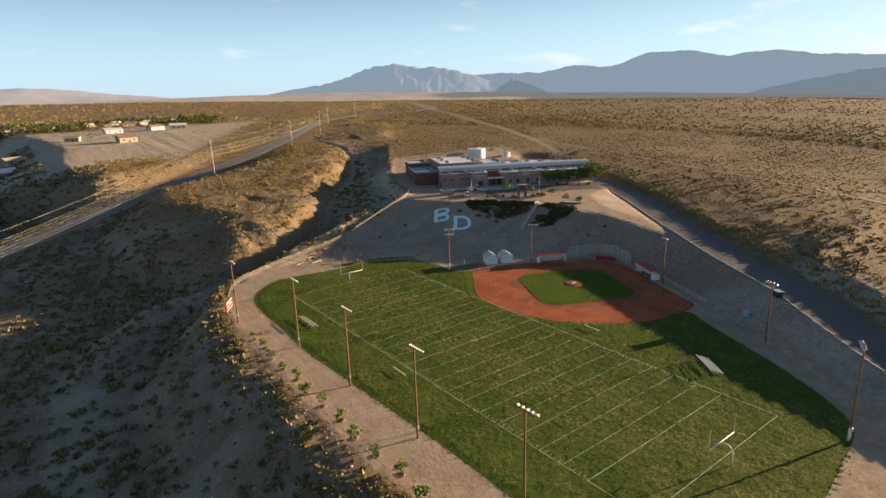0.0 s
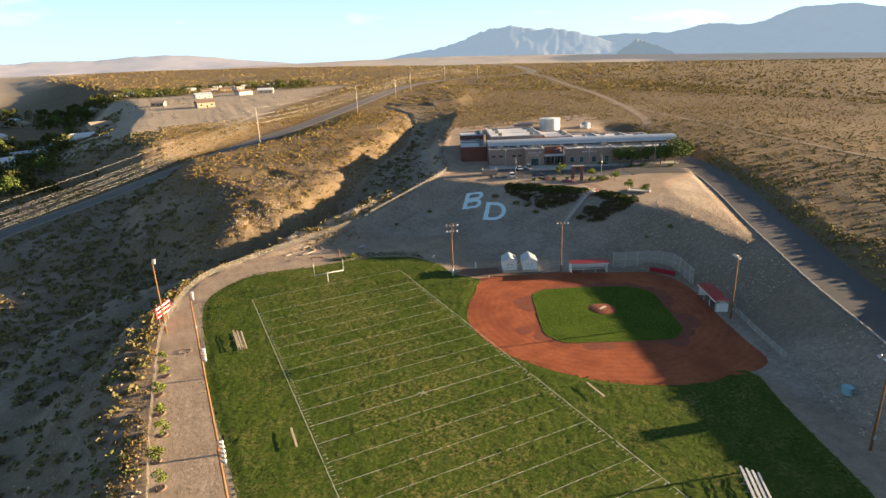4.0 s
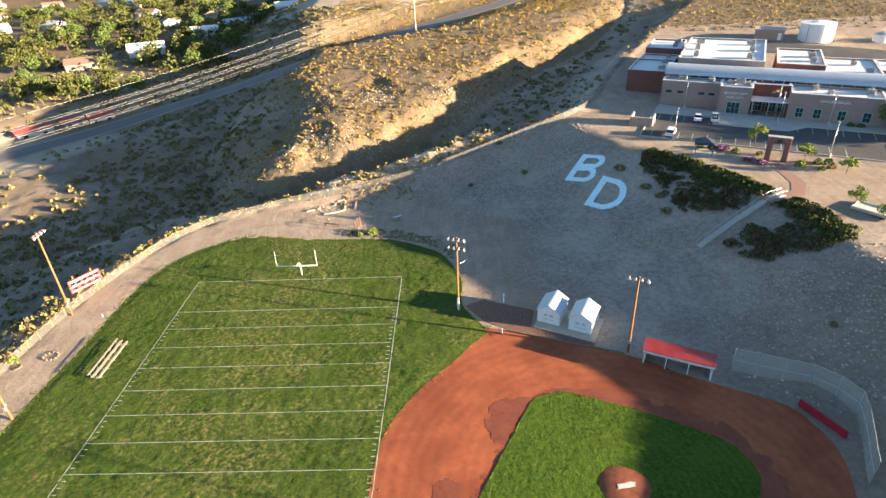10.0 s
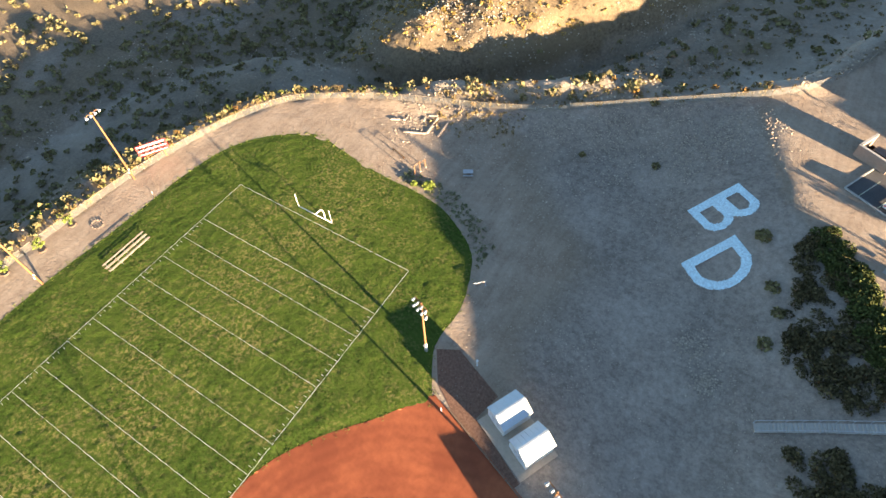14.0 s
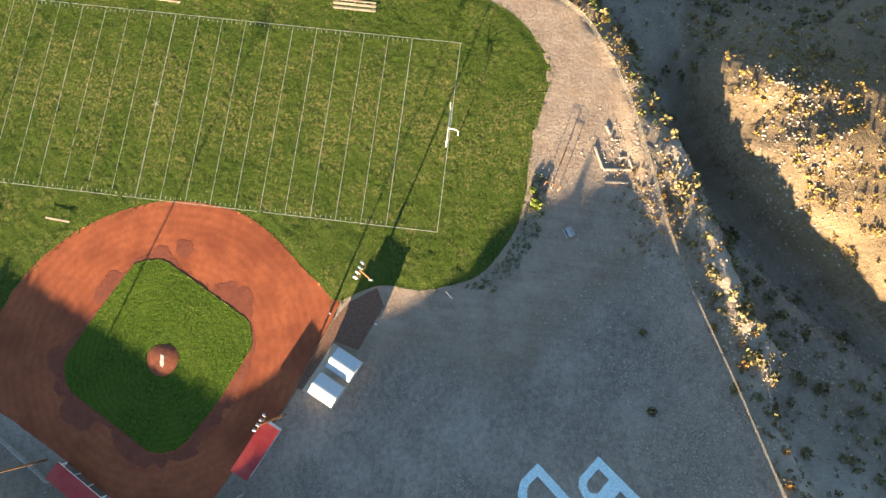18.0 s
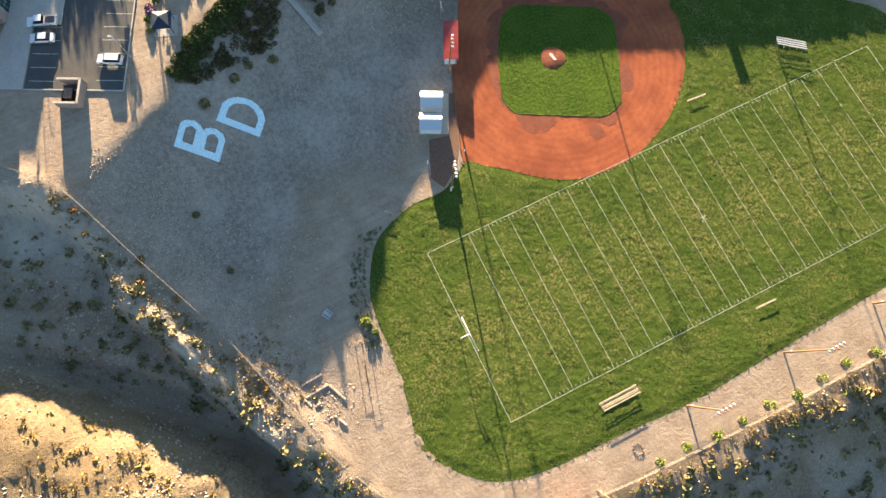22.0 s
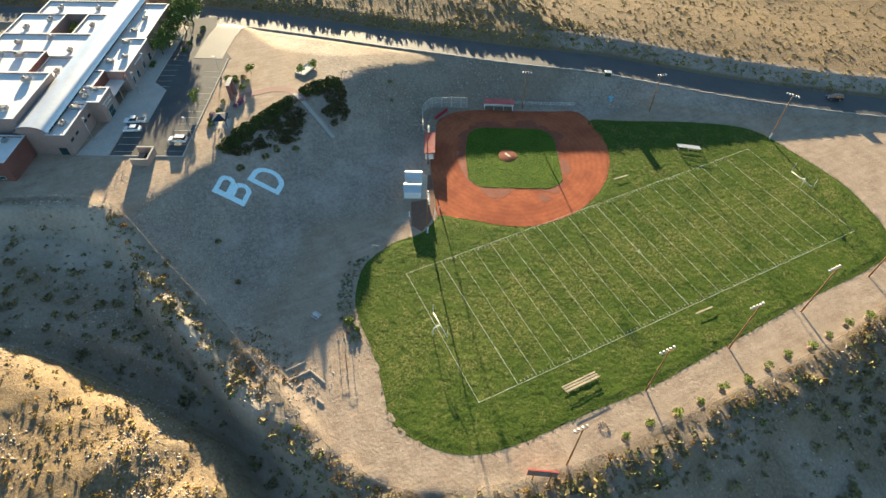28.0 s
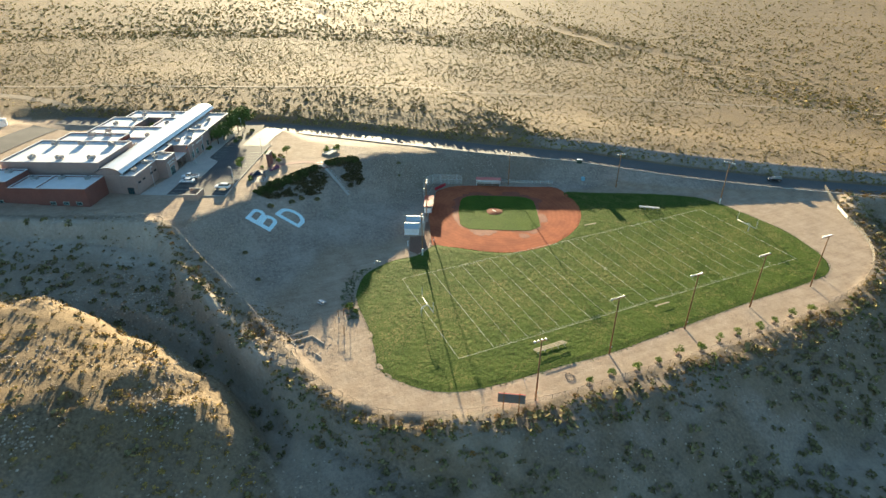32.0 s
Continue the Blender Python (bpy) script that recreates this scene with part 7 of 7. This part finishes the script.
    pts = []
    for e in ends:
        d = s.normal(size=(per, 3))
        d /= np.linalg.norm(d, axis=1)[:, None]
        d *= s.uniform(0.15, 1.0, (per, 1)) ** 0.45
        pts.append(np.array(e) + d * rad * s.uniform(0.42, 0.62) * np.array((1, 1, 0.85)))
    c = np.concatenate(pts)
    v, f = leaf_quads(c, np.full(len(c), rad * leaf), s)
    part("crown", raw_mesh("crown", v, f, material), material, t)
    if dish:
        ring = Geo()
        for j in range(12):
            a0, a1 = j * math.pi / 6, (j + 1) * math.pi / 6
            ring.add([(0.75 * math.cos(a0), 0.75 * math.sin(a0), 0.05), (0.75 * math.cos(a1), 0.75 * math.sin(a1), 0.05), (0.55 * math.cos(a1), 0.55 * math.sin(a1), 0.2), (0.55 * math.cos(a0), 0.55 * math.sin(a0), 0.2)], [(0, 1, 2, 3)])
        part("watering_ring", ring, mat("turned_earth", (0.20, 0.13, 0.09), 0.95, 0.2, 4.0), t)
    return t


for i in range(12):
    y = -21.8 - i * 6.1
    x = -18.7 - 0.9 * smooth(-20, -50, np.array(y)) + 0.5 * math.sin(i * 2.1)
    big = (2.2, 2.4, 2.6, 2.0, 3.0, 2.1, 3.1, 2.2, 2.9, 2.2, 2.9, 2.4)[i]
    tree("young_tree", "young green tree in a watering ring on the dirt verge", float(x), y, big, 0.85 + 0.12 * (i % 3), 420, LEAF_YOUNG, "young trees", 0.125, 0.05, 5, 0.28, i, True)
for x, y, n in ((29.5, 16.8, 0), (26.9, 16.0, 1)):
    single_bush("weed_bush", "bright green weed bush at the turf's edge", x, y, 1.1 - 0.4 * n, 1.1, 130, LEAF_YOUNG, "bush")
xy = scatter(900, 24, 46, 6, 20)
xy = xy[~inside(xy[:, 0] - 0.6, xy[:, 1] - 0.6, GRASS_EDGE) & (along(xy[:, 0], xy[:, 1], GRASS_EDGE)[0] < 4)]
bush_mass("edge_weeds", "sparse grey-green weeds at the end of the turf", xy, r.uniform(0.15, 0.4, len(xy)), 0.6, 12, mat("grey_weed", (0.20, 0.20, 0.10), 0.9, 0.3, 2.0, per_island=0.3), r, 0.4, "weeds")
edge = np.array([(p[0], p[1]) for p in GRASS_EDGE])
xy = edge[r.integers(0, len(edge), 2600)] + r.normal(0, 0.3, (2600, 2))
bush_mass("turf_fringe", "longer ragged grass along the turf's edge", xy, r.uniform(0.05, 0.13, len(xy)), 0.5, 7, mat("fringe_grass", (0.19, 0.22, 0.045), 0.9, 0.3, 2.0, per_island=0.3), r, 0.5, "grass", long=1.4, lift=1.0)
# shrubs on the stone slope
for x, y, s in ((57.4, 49.4, 0.9), (62.5, 38.0, 0.8), (50.0, 36.5, 0.7), (81.0, 27.2, 1.2), (84.5, 20.0, 1.1), (86.3, 16.4, 1.0), (86.0, 11.5, 1.1), (104, -24, 0.8), (98, -22, 0.6)):
    single_bush("slope_shrub", "dark olive shrub on the gravel slope", x, y, s, 0.8, 120, LEAF_SHRUB, "shrub", 0.24, "slope shrubs")
# trees and flower beds by the school
for u, v, tall, rad in ((22.6, -24.8, 4.6, 1.8), (31.6, -31.5, 3.9, 1.7), (38.2, -36.4, 3.4, 1.5), (38.0, -51.6, 4.2, 1.4), (42.0, -54.6, 3.2, 1.4)):
    p = SCHOOL @ Vector((u, v, 0))
    tree("garden_tree", "small bright green tree in the entrance garden", p.x, p.y, tall, rad, 480, LEAF_YOUNG, "garden trees", 0.12, 0.08, 6, 0.35)
for u, v, s in ((48.5, -6.6, 1.0), (53.0, -7.2, 1.1), (58.0, -7.0, 1.0), (63.0, -9.5, 1.25), (68.0, -10.5, 1.5), (71.5, -7.0, 1.4), (66.0, -5.6, 1.0)):
    p = SCHOOL @ Vector((u, v, 0))
    tree("shade_tree", "broad grey-green shade tree beside the school", p.x, p.y, 6.4 * s, 3.1 * s, 1000, LEAF_TREE, "shade trees", 0.075, 0.2, 9, 0.3)
for u, v, s in ((56.0, 22.5, 0.9), (59.5, 24.0, 0.8), (51.5, 23.0, 0.7)):
    p = SCHOOL @ Vector((u, v, 0))
    tree("court_tree", "green tree in the school courtyard", p.x, p.y, 6.6 * s, 2.2 * s, 420, LEAF_YOUNG, "court trees", 0.15, 0.14, 7, 0.35)
for u, v, m, s in ((16.2, -31.0, FLOWER, 1.0), (17.4, -30.2, FLOWER, 0.8), (22.5, -36.2, FLOWER, 1.0), (24.0, -36.8, FLOWER, 1.0), (21.4, -35.6, FLOWER, 0.7), (12.4, -31.2, LEAF_YOUNG, 0.8), (14.6, -30.4, LEAF_TREE, 0.9), (19.2, -31.6, LEAF_TREE, 0.9), (30.8, -35.4, LEAF_YOUNG, 1.1),
                   (33.8, -33.0, LEAF_TREE, 1.0), (35.6, -32.2, LEAF_TREE, 1.0), (36.0, -34.6, LEAF_DRY, 0.9), (23.6, -31.6, LEAF_YOUNG, 0.8), (34.2, -36.2, LEAF_YOUNG, 0.7), (51, -12.6, LEAF_TREE, 1.0), (55, -12.8, LEAF_TREE, 1.1), (60, -14.6, LEAF_DRY, 0.9), (65, -14.4, LEAF_TREE, 1.0), (41.5, -5.4, LEAF_TREE, 0.9), (43.5, -5.4, LEAF_TREE, 0.9)):
    p = SCHOOL @ Vector((u, v, 0))
    single_bush("purple_bush" if m is FLOWER else "garden_bush", "purple flowering bush in the garden" if m is FLOWER else "low garden bush in the entrance beds", p.x, p.y, s, 1.0, 150, m, "bush", 0.2, "garden bushes")
# loose stones on the slopes
def stones(name, label, xy, lo, hi, material):
    n = len(xy)
    z = height(xy[:, 0], xy[:, 1])
    oct_v = np.array([(1, 0, 0), (0, 1, 0), (-1, 0, 0), (0, -1, 0), (0, 0, 1), (0, 0, -1)], float)
    oct_f = np.array([(0, 1, 4), (1, 2, 4), (2, 3, 4), (3, 0, 4), (1, 0, 5), (2, 1, 5), (3, 2, 5), (0, 3, 5)])
    size = r.uniform(lo, hi, (n, 1, 1)) ** 1.0 * r.uniform(0.6, 1.2, (n, 6, 3))
    ang = r.uniform(0, 6.28, n)
    c, s = np.cos(ang)[:, None], np.sin(ang)[:, None]
    pts = oct_v[None] * size
    pts = np.stack([pts[..., 0] * c - pts[..., 1] * s, pts[..., 0] * s + pts[..., 1] * c, pts[..., 2] * 0.8], -1)
    pts += np.stack([xy[:, 0], xy[:, 1], z + lo * 0.3], -1)[:, None]
    faces = oct_f[None] + (np.arange(n) * 6)[:, None, None]
    return tagged(new(name, raw_mesh(name, pts.reshape(-1, 3), faces.reshape(-1, 3), material)), label, "stones", kind="stuff")


patches = []
for x, y, rad, n in ((78.5, 8.4, 2.6, 260), (81.5, 4.0, 2.4, 240), (61.6, 45.0, 6.5, 900), (72.0, 47.5, 5.5, 900), (52.0, 43.5, 6.0, 650), (67.5, 39.6, 5.0, 520), (42.0, 40.5, 5.0, 520), (28.0, 36.5, 4.5, 620), (58.0, 36.0, 7.0, 480), (33.0, 29.0, 5.0, 260), (18.0, 31.0, 5.0, 260), (48.0, 26.0, 8.0, 260), (96.0, -12.0, 5.0, 260), (104.0, -20.0, 6.0, 320)):
    patches.append(np.array([(x, y)]) + r.normal(0, rad * 0.55, (n, 2)))
xy = np.concatenate(patches)
s_rim = along(xy[:, 0], xy[:, 1], RIM)[2]
keep = (s_rim > 0) & ~inside(xy[:, 0], xy[:, 1], GRASS_EDGE)
stones("slope_stones", "loose tan stones in patches over the gravel slope", xy[keep], 0.05, 0.22, STONE)
xy = scatter(30000, 16, 112, -34, 56)
_, _, s_rim = along(xy[:, 0], xy[:, 1], RIM)
keep = (s_rim > 0) & ~inside(xy[:, 0], xy[:, 1], GRASS_EDGE) & ~inside(xy[:, 0], xy[:, 1], CLAY_EDGE) & ~inside(xy[:, 0], xy[:, 1], SCHOOL_PAD) & (fbm(xy[:, 0] / 9, xy[:, 1] / 9, 3) + r.uniform(-0.7, 0.4, len(xy)) > -0.06) & (along(xy[:, 0], xy[:, 1], ROAD)[0] > 7)
stones("slope_pebbles", "small grey and tan stones strewn over the gravel slope", xy[keep], 0.03, 0.13, STONE)
xy = np.concatenate([scatter(20000, -70, 70, -170, 110), scatter(16000, 0, 100, 24, 90)])
d_rim, _, s_rim = along(xy[:, 0], xy[:, 1], RIM)
keep = (s_rim < 0) & (d_rim > 1) & (fbm(xy[:, 0] / 12, xy[:, 1] / 12, 3) + r.uniform(-0.5, 0.4, len(xy)) > 0.05) & free_of(xy, 6)
stones("wash_stones", "loose pale stones on the gully sides", xy[keep], 0.08, 0.36, STONE)
xy = scatter(2500, 22, 62, -125, -78)
xy = np.concatenate([xy + (44, 0), scatter(2200, 84, 112, -60, -10)])
keep = ~inside(xy[:, 0], xy[:, 1], BALL_GROUND) & (along(xy[:, 0], xy[:, 1], ROAD)[0] > 6) & (along(xy[:, 0], xy[:, 1], ROAD)[2] > 0)
stones("bank_stones", "grey stones on the bank under the road", xy[keep], 0.06, 0.3, STONE)

# ---- hamlet, valley village and mountains ----
STUCCO = [mat("house_wall_" + k, c, 0.85, 0.06, 1.0) for k, c in (("cream", (0.55, 0.48, 0.38)), ("white", (0.58, 0.55, 0.50)), ("tan", (0.42, 0.33, 0.24)), ("grey", (0.48, 0.48, 0.47)))]
ROOFS = [mat("house_roof_" + k, c, 0.7, 0.08, 1.0) for k, c in (("white", (0.70, 0.70, 0.70)), ("brown", (0.22, 0.15, 0.11)), ("blue_grey", (0.40, 0.46, 0.52)), ("tan", (0.36, 0.29, 0.22)))]


def house(x, y, ln, wd, tall, turn, k, z=None):
    z = ground_z(x, y) if z is None else z
    t = thing("house", ("cream", "white", "tan", "grey")[k % 4] + " walled bungalow with a " + ("white", "brown", "blue-grey", "tan")[(k // 2) % 4] + " gable roof", "house", "village houses", pose(x, y, z - 0.4, 0, 0, turn))
    part("wall_shell", Geo().prism([(-ln / 2, -wd / 2), (ln / 2, -wd / 2), (ln / 2, wd / 2), (-ln / 2, wd / 2)], 0, tall), STUCCO[k % 4], t)
    h = wd * 0.24
    o = 0.5
    part("roof", Geo().add([(-ln / 2 - o, -wd / 2 - o, tall - 0.1), (ln / 2 + o, -wd / 2 - o, tall - 0.1), (ln / 2 + o, wd / 2 + o, tall - 0.1), (-ln / 2 - o, wd / 2 + o, tall - 0.1), (-ln / 2 - o, 0, tall + h), (ln / 2 + o, 0, tall + h)],
                           [(0, 1, 5, 4), (2, 3, 4, 5), (3, 0, 4), (1, 2, 5), (3, 2, 1, 0)]), ROOFS[(k // 2) % 4], t)
    for s in (-ln * 0.28, ln * 0.05, ln * 0.32):
        part("window" if s != ln * 0.05 else "door", Geo().box((s, -wd / 2 - 0.03, tall * 0.55 if s != ln * 0.05 else 1.05), (1.4, 0.08, 1.1) if s != ln * 0.05 else (1.0, 0.08, 2.1)), GLASS if s != ln * 0.05 else DARK_STEEL, t)


def red_house(x, y, ln, turn):
    """A low house with a wide red sheet roof beside the highway."""
    t = thing("house", "low house with a wide red metal roof beside the highway", "house", "roadside houses", pose(x, y, min(ground_z(x, y), -9.4) - 0.3, 0, 0, turn))
    part("wall_shell", Geo().prism([(-ln / 2, -4), (ln / 2, -4), (ln / 2, 4), (-ln / 2, 4)], 0, 2.9), STUCCO[1], t)
    o = ln / 2 + 0.6
    part("roof", Geo().add([(-o, -4.8, 2.7), (o, -4.8, 2.7), (o, 4.8, 2.7), (-o, 4.8, 2.7), (-o, 0, 4.3), (o, 0, 4.3)], [(0, 1, 5, 4), (2, 3, 4, 5), (3, 0, 4), (1, 2, 5), (3, 2, 1, 0)]), mat("faded_red_roof", (0.36, 0.075, 0.07), 0.6, 0.1, 1.0), t)
    for s in (-ln * 0.3, ln * 0.25):
        part("window", Geo().box((s, -4.03, 1.5), (1.4, 0.08, 1.1)), GLASS, t)


def palm(x, y, tall):
    """A fan palm: a straight trunk and a round head of drooping fronds."""
    z = ground_z(x, y)
    t = thing("palm_tree", "short fan palm in the dirt lot beside the highway", "palm", "roadside palms", pose(x, y, z - 0.1))
    part("trunk", Geo().tube([(0, 0, 0), (0.05, 0, tall * 0.5), (0, 0.05, tall)], 0.22, 0.16, 8), BARK, t, smooth=True)
    g = Geo()
    for i in range(34):
        a, up = i * 2.4, 1.1 - 1.9 * (i / 34)
        e = Vector((math.cos(a) * math.cos(up), math.sin(a) * math.cos(up), math.sin(up)))
        sd = Vector((-math.sin(a), math.cos(a), 0)) * 0.62
        b0, tip = Vector((0, 0, tall)) + e * 0.3, Vector((0, 0, tall - 0.6)) + e * 2.7
        mid = (b0 + tip) / 2 + Vector((0, 0, 0.3))
        g.add([tuple(b0), tuple(mid - sd), tuple(tip), tuple(mid + sd)], [(0, 1, 2), (0, 2, 3)])
    part("fronds", g, LEAF_VALLEY, t)


for x, y, tall in ((-145.1, 116.5, 4.2), (-132.1, 112.2, 3.6), (-132.5, 121.7, 3.8), (-129.2, 132.4, 3.2), (-119, 141, 3.6), (-126, 106.5, 3.4), (-150.9, 103.2, 3.2), (-137.5, 109, 3.0)):
    palm(x, y, tall + 1.2)
q = np.random.default_rng(5)
house(20, 358, 13, 8, 4.0, 12, 2)
house(-12, 395, 10, 6, 3.0, -20, 6)
for i in range(26):
    x, y = -75 + 9.2 * i + q.uniform(-4, 4), 585 + 3.4 * i + q.uniform(-30, 34)
    house(x, y, q.uniform(8, 13), q.uniform(5, 7.5), q.uniform(2.6, 3.2), q.uniform(-30, 30), int(q.integers(0, 16)))
for i in range(3):
    house(30 + 30 * i + q.uniform(-6, 6), 470 + q.uniform(-12, 12) + 9 * i, 15, 8, 3.6, q.uniform(-30, 30), int(q.integers(0, 16)))
for x, y, ln, wd, k in ((-99, 269, 16, 10, 1), (-88, 295, 17, 11, 5), (-118, 232, 18, 12, 1), (-60, 312, 15, 10, 9), (-140, 208, 15, 10, 2), (-84, 338, 16, 9, 5), (-52, 352, 14, 9, 6)):
    house(x, y, ln, wd, 3.6, 25, k)
for x, y, ln, turn in ((-113.5, 122.5, 12, 50), (-105.0, 133.5, 7, 50), (-96.5, 139.5, 9, 42)):
    red_house(x, y, ln, turn)
for i in range(85):
    x, y = q.uniform(-520, -100), q.uniform(250, 720)
    if x > -80 - 0.12 * (y - 200):
        continue
    house(x, y, q.uniform(11, 20), q.uniform(7, 12), q.uniform(3, 4.2), q.uniform(0, 180), int(q.integers(0, 16)))
# trees of the village and hamlet
TREE_SPOTS = np.concatenate([np.array([(-156, 145), (-150, 152), (-134, 150), (-128, 155), (-120, 150), (-111, 146), (-106, 152), (-97, 153), (-90, 160), (-182, 158), (-172, 166), (-140, 164), (-118, 162), (-104, 164)], float), np.stack([q.uniform(-560, -70, 1500), q.uniform(190, 760, 1500)], -1), np.stack([q.uniform(-110, -62, 60), q.uniform(195, 330, 60)], -1), np.stack([-85 + 9.0 * q.uniform(0, 28, 260), 578 + q.uniform(-34, 110, 260)], -1)])
dense = fbm(TREE_SPOTS[:, 0] / 70, TREE_SPOTS[:, 1] / 70, 2)
TREE_SPOTS = TREE_SPOTS[((dense > -0.25) | (np.arange(len(dense)) < 14)) & (along(TREE_SPOTS[:, 0], TREE_SPOTS[:, 1], HIGHWAY)[0] > 16)]
made = []
for i, (x, y) in enumerate(TREE_SPOTS):
    if len(made) >= 8:
        break
    made.append(tree("village_tree", "rounded green tree among the village houses", float(x), float(y), 8.0 + i % 4, 4.2 + 0.5 * (i % 3), 800, LEAF_VALLEY if i % 3 else LEAF_TREE, "village trees", 0.095, 0.25, 6, 0.25, i))
for i, (x, y) in enumerate(TREE_SPOTS[8:292]):
    src = made[i % len(made)]
    copy_thing(src, pose(float(x), float(y), ground_z(x, y) - 0.1, 0, 0, (i * 67) % 360))
rest = TREE_SPOTS[292:]
if len(rest):
    bush_mass("village_grove", "green trees and hedges through the valley village", rest, q.uniform(3.0, 5.2, len(rest)), 1.6, 90, LEAF_VALLEY, r, 0.17, "trees")


def mountain(name, label, az0, az1, dist, profile, material, depth, seed, rough=0.06):
    """A mountain range that spans az0 to az1 degrees (from +y, to the right): crest given as degrees over the horizontal; spurs and ravines below it."""
    nu, nv = 260, 26
    u = np.linspace(0, 1, nu)
    az = az0 + (az1 - az0) * u
    foot = 50 + dist * np.tan(np.radians(np.interp(az, [-60, 0, 33, 49, 64, 75, 110], [0.1, 0.2, -0.3, -0.8, -1.3, -1.6, -1.9])))
    top = 51 + dist * np.tan(np.radians(np.interp(u, np.linspace(0, 1, len(profile)), profile)))
    V = np.linspace(0, 1, nv)
    U2, V2 = np.meshgrid(u, V, indexing="ij")
    tall = np.maximum(top - foot, 2)[:, None]
    crest = tall * (1 + rough * fbm(U2 * 60 + seed, V2 * 0 + seed, 4) * V2 ** 4)
    spurs = 0.06 * (ridged(U2 * 24 + seed, V2 * 2.2 + seed, 4) - 0.62)
    lift = np.clip(V2 ** 1.35 + spurs * np.sin(np.pi * V2), 0.0, 0.97)
    lift[:, -1] = 1
    rad = dist + depth * (V2 - 1) + 0.25 * depth * fbm(U2 * 18 + seed, V2 * 2, 3) * (1 - V2)
    a = np.radians(az)[:, None] + 0 * V2
    X, Y, Z = rad * np.sin(a), rad * np.cos(a) - 100, foot[:, None] + crest * lift
    Z[:, 0] = foot - 60
    X = np.concatenate([X, X[:, -1:] * 1.03], 1)
    Y = np.concatenate([Y, Y[:, -1:] * 1.03], 1)
    Z = np.concatenate([Z, foot[:, None] - 60], 1)
    me = sheet(name, np.arange(nu), np.arange(nv + 1), X, Y, Z, None, material)
    return tagged(new(name, me), label, "mountains", kind="structure")



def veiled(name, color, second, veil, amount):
    """Distant rock behind miles of bright air: the haze is added as a glow."""
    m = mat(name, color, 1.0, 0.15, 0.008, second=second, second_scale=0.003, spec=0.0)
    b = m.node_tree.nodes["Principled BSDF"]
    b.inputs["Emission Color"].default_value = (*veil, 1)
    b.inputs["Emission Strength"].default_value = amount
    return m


# the glow stands in for haze over the ranges and the apron
FAR_HAZE = veiled("far_range_hazed_rock", (0.10, 0.105, 0.115), (0.13, 0.13, 0.13), (0.36, 0.52, 0.68), 0.19)
MID_HAZE = veiled("near_range_hazed_rock", (0.11, 0.11, 0.11), (0.14, 0.135, 0.12), (0.33, 0.47, 0.60), 0.15)
WEST_HAZE = veiled("west_range_hazed_rock", (0.24, 0.20, 0.18), (0.20, 0.19, 0.18), (0.38, 0.46, 0.56), 0.16)
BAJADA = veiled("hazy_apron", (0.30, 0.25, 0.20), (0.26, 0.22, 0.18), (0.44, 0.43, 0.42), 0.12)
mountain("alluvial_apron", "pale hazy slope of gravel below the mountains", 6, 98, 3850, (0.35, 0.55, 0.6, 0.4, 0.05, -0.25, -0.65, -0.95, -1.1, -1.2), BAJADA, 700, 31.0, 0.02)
mountain("mountain_range_a", "hazy blue-grey mountain range on the horizon", 18, 47, 4200, (-0.5, 0.6, 1.0, 1.3, 1.9, 2.8, 3.05, 2.75, 2.65, 2.0, 1.2, 0.4, -0.5), FAR_HAZE, 520, 3.0)
mountain("mountain_range_b", "hazy blue mountains with flat summits on the horizon", 40, 96, 4560, (1.9, 2.0, 1.9, 2.4, 2.2, 3.3, 3.3, 2.6, 3.0, 2.5, 2.2, 2.1, 2.0, 1.8, 1.9, 1.5, 1.2, 1.0), FAR_HAZE, 420, 9.0, 0.04)
mountain("foothills_a", "darker foothills in front of the range, under a thin haze glow", 41, 50, 4000, (-1.2, 0.5, 1.45, 0.9, 0.3, -0.6, -1.3), MID_HAZE, 260, 5.0)
mountain("foothills_b", "darker foothills in front of the range, under a thin haze glow", 62, 98, 4050, (-1.6, -0.2, 0.6, 1.2, 1.6, 1.7, 1.5, 1.3, 1.5, 1.0), MID_HAZE, 420, 14.0)
mountain("west_hills", "low hills along the western horizon, pale with an added haze glow", -70, 12, 4300, (1.2, 1.4, 1.2, 1.4, 1.2, 1.3, 1.0, 1.2, 1.0, 1.2, 1.3, 1.2, 1.3, 1.6, 1.1, 0.5), WEST_HAZE, 420, 21.0, 0.12)
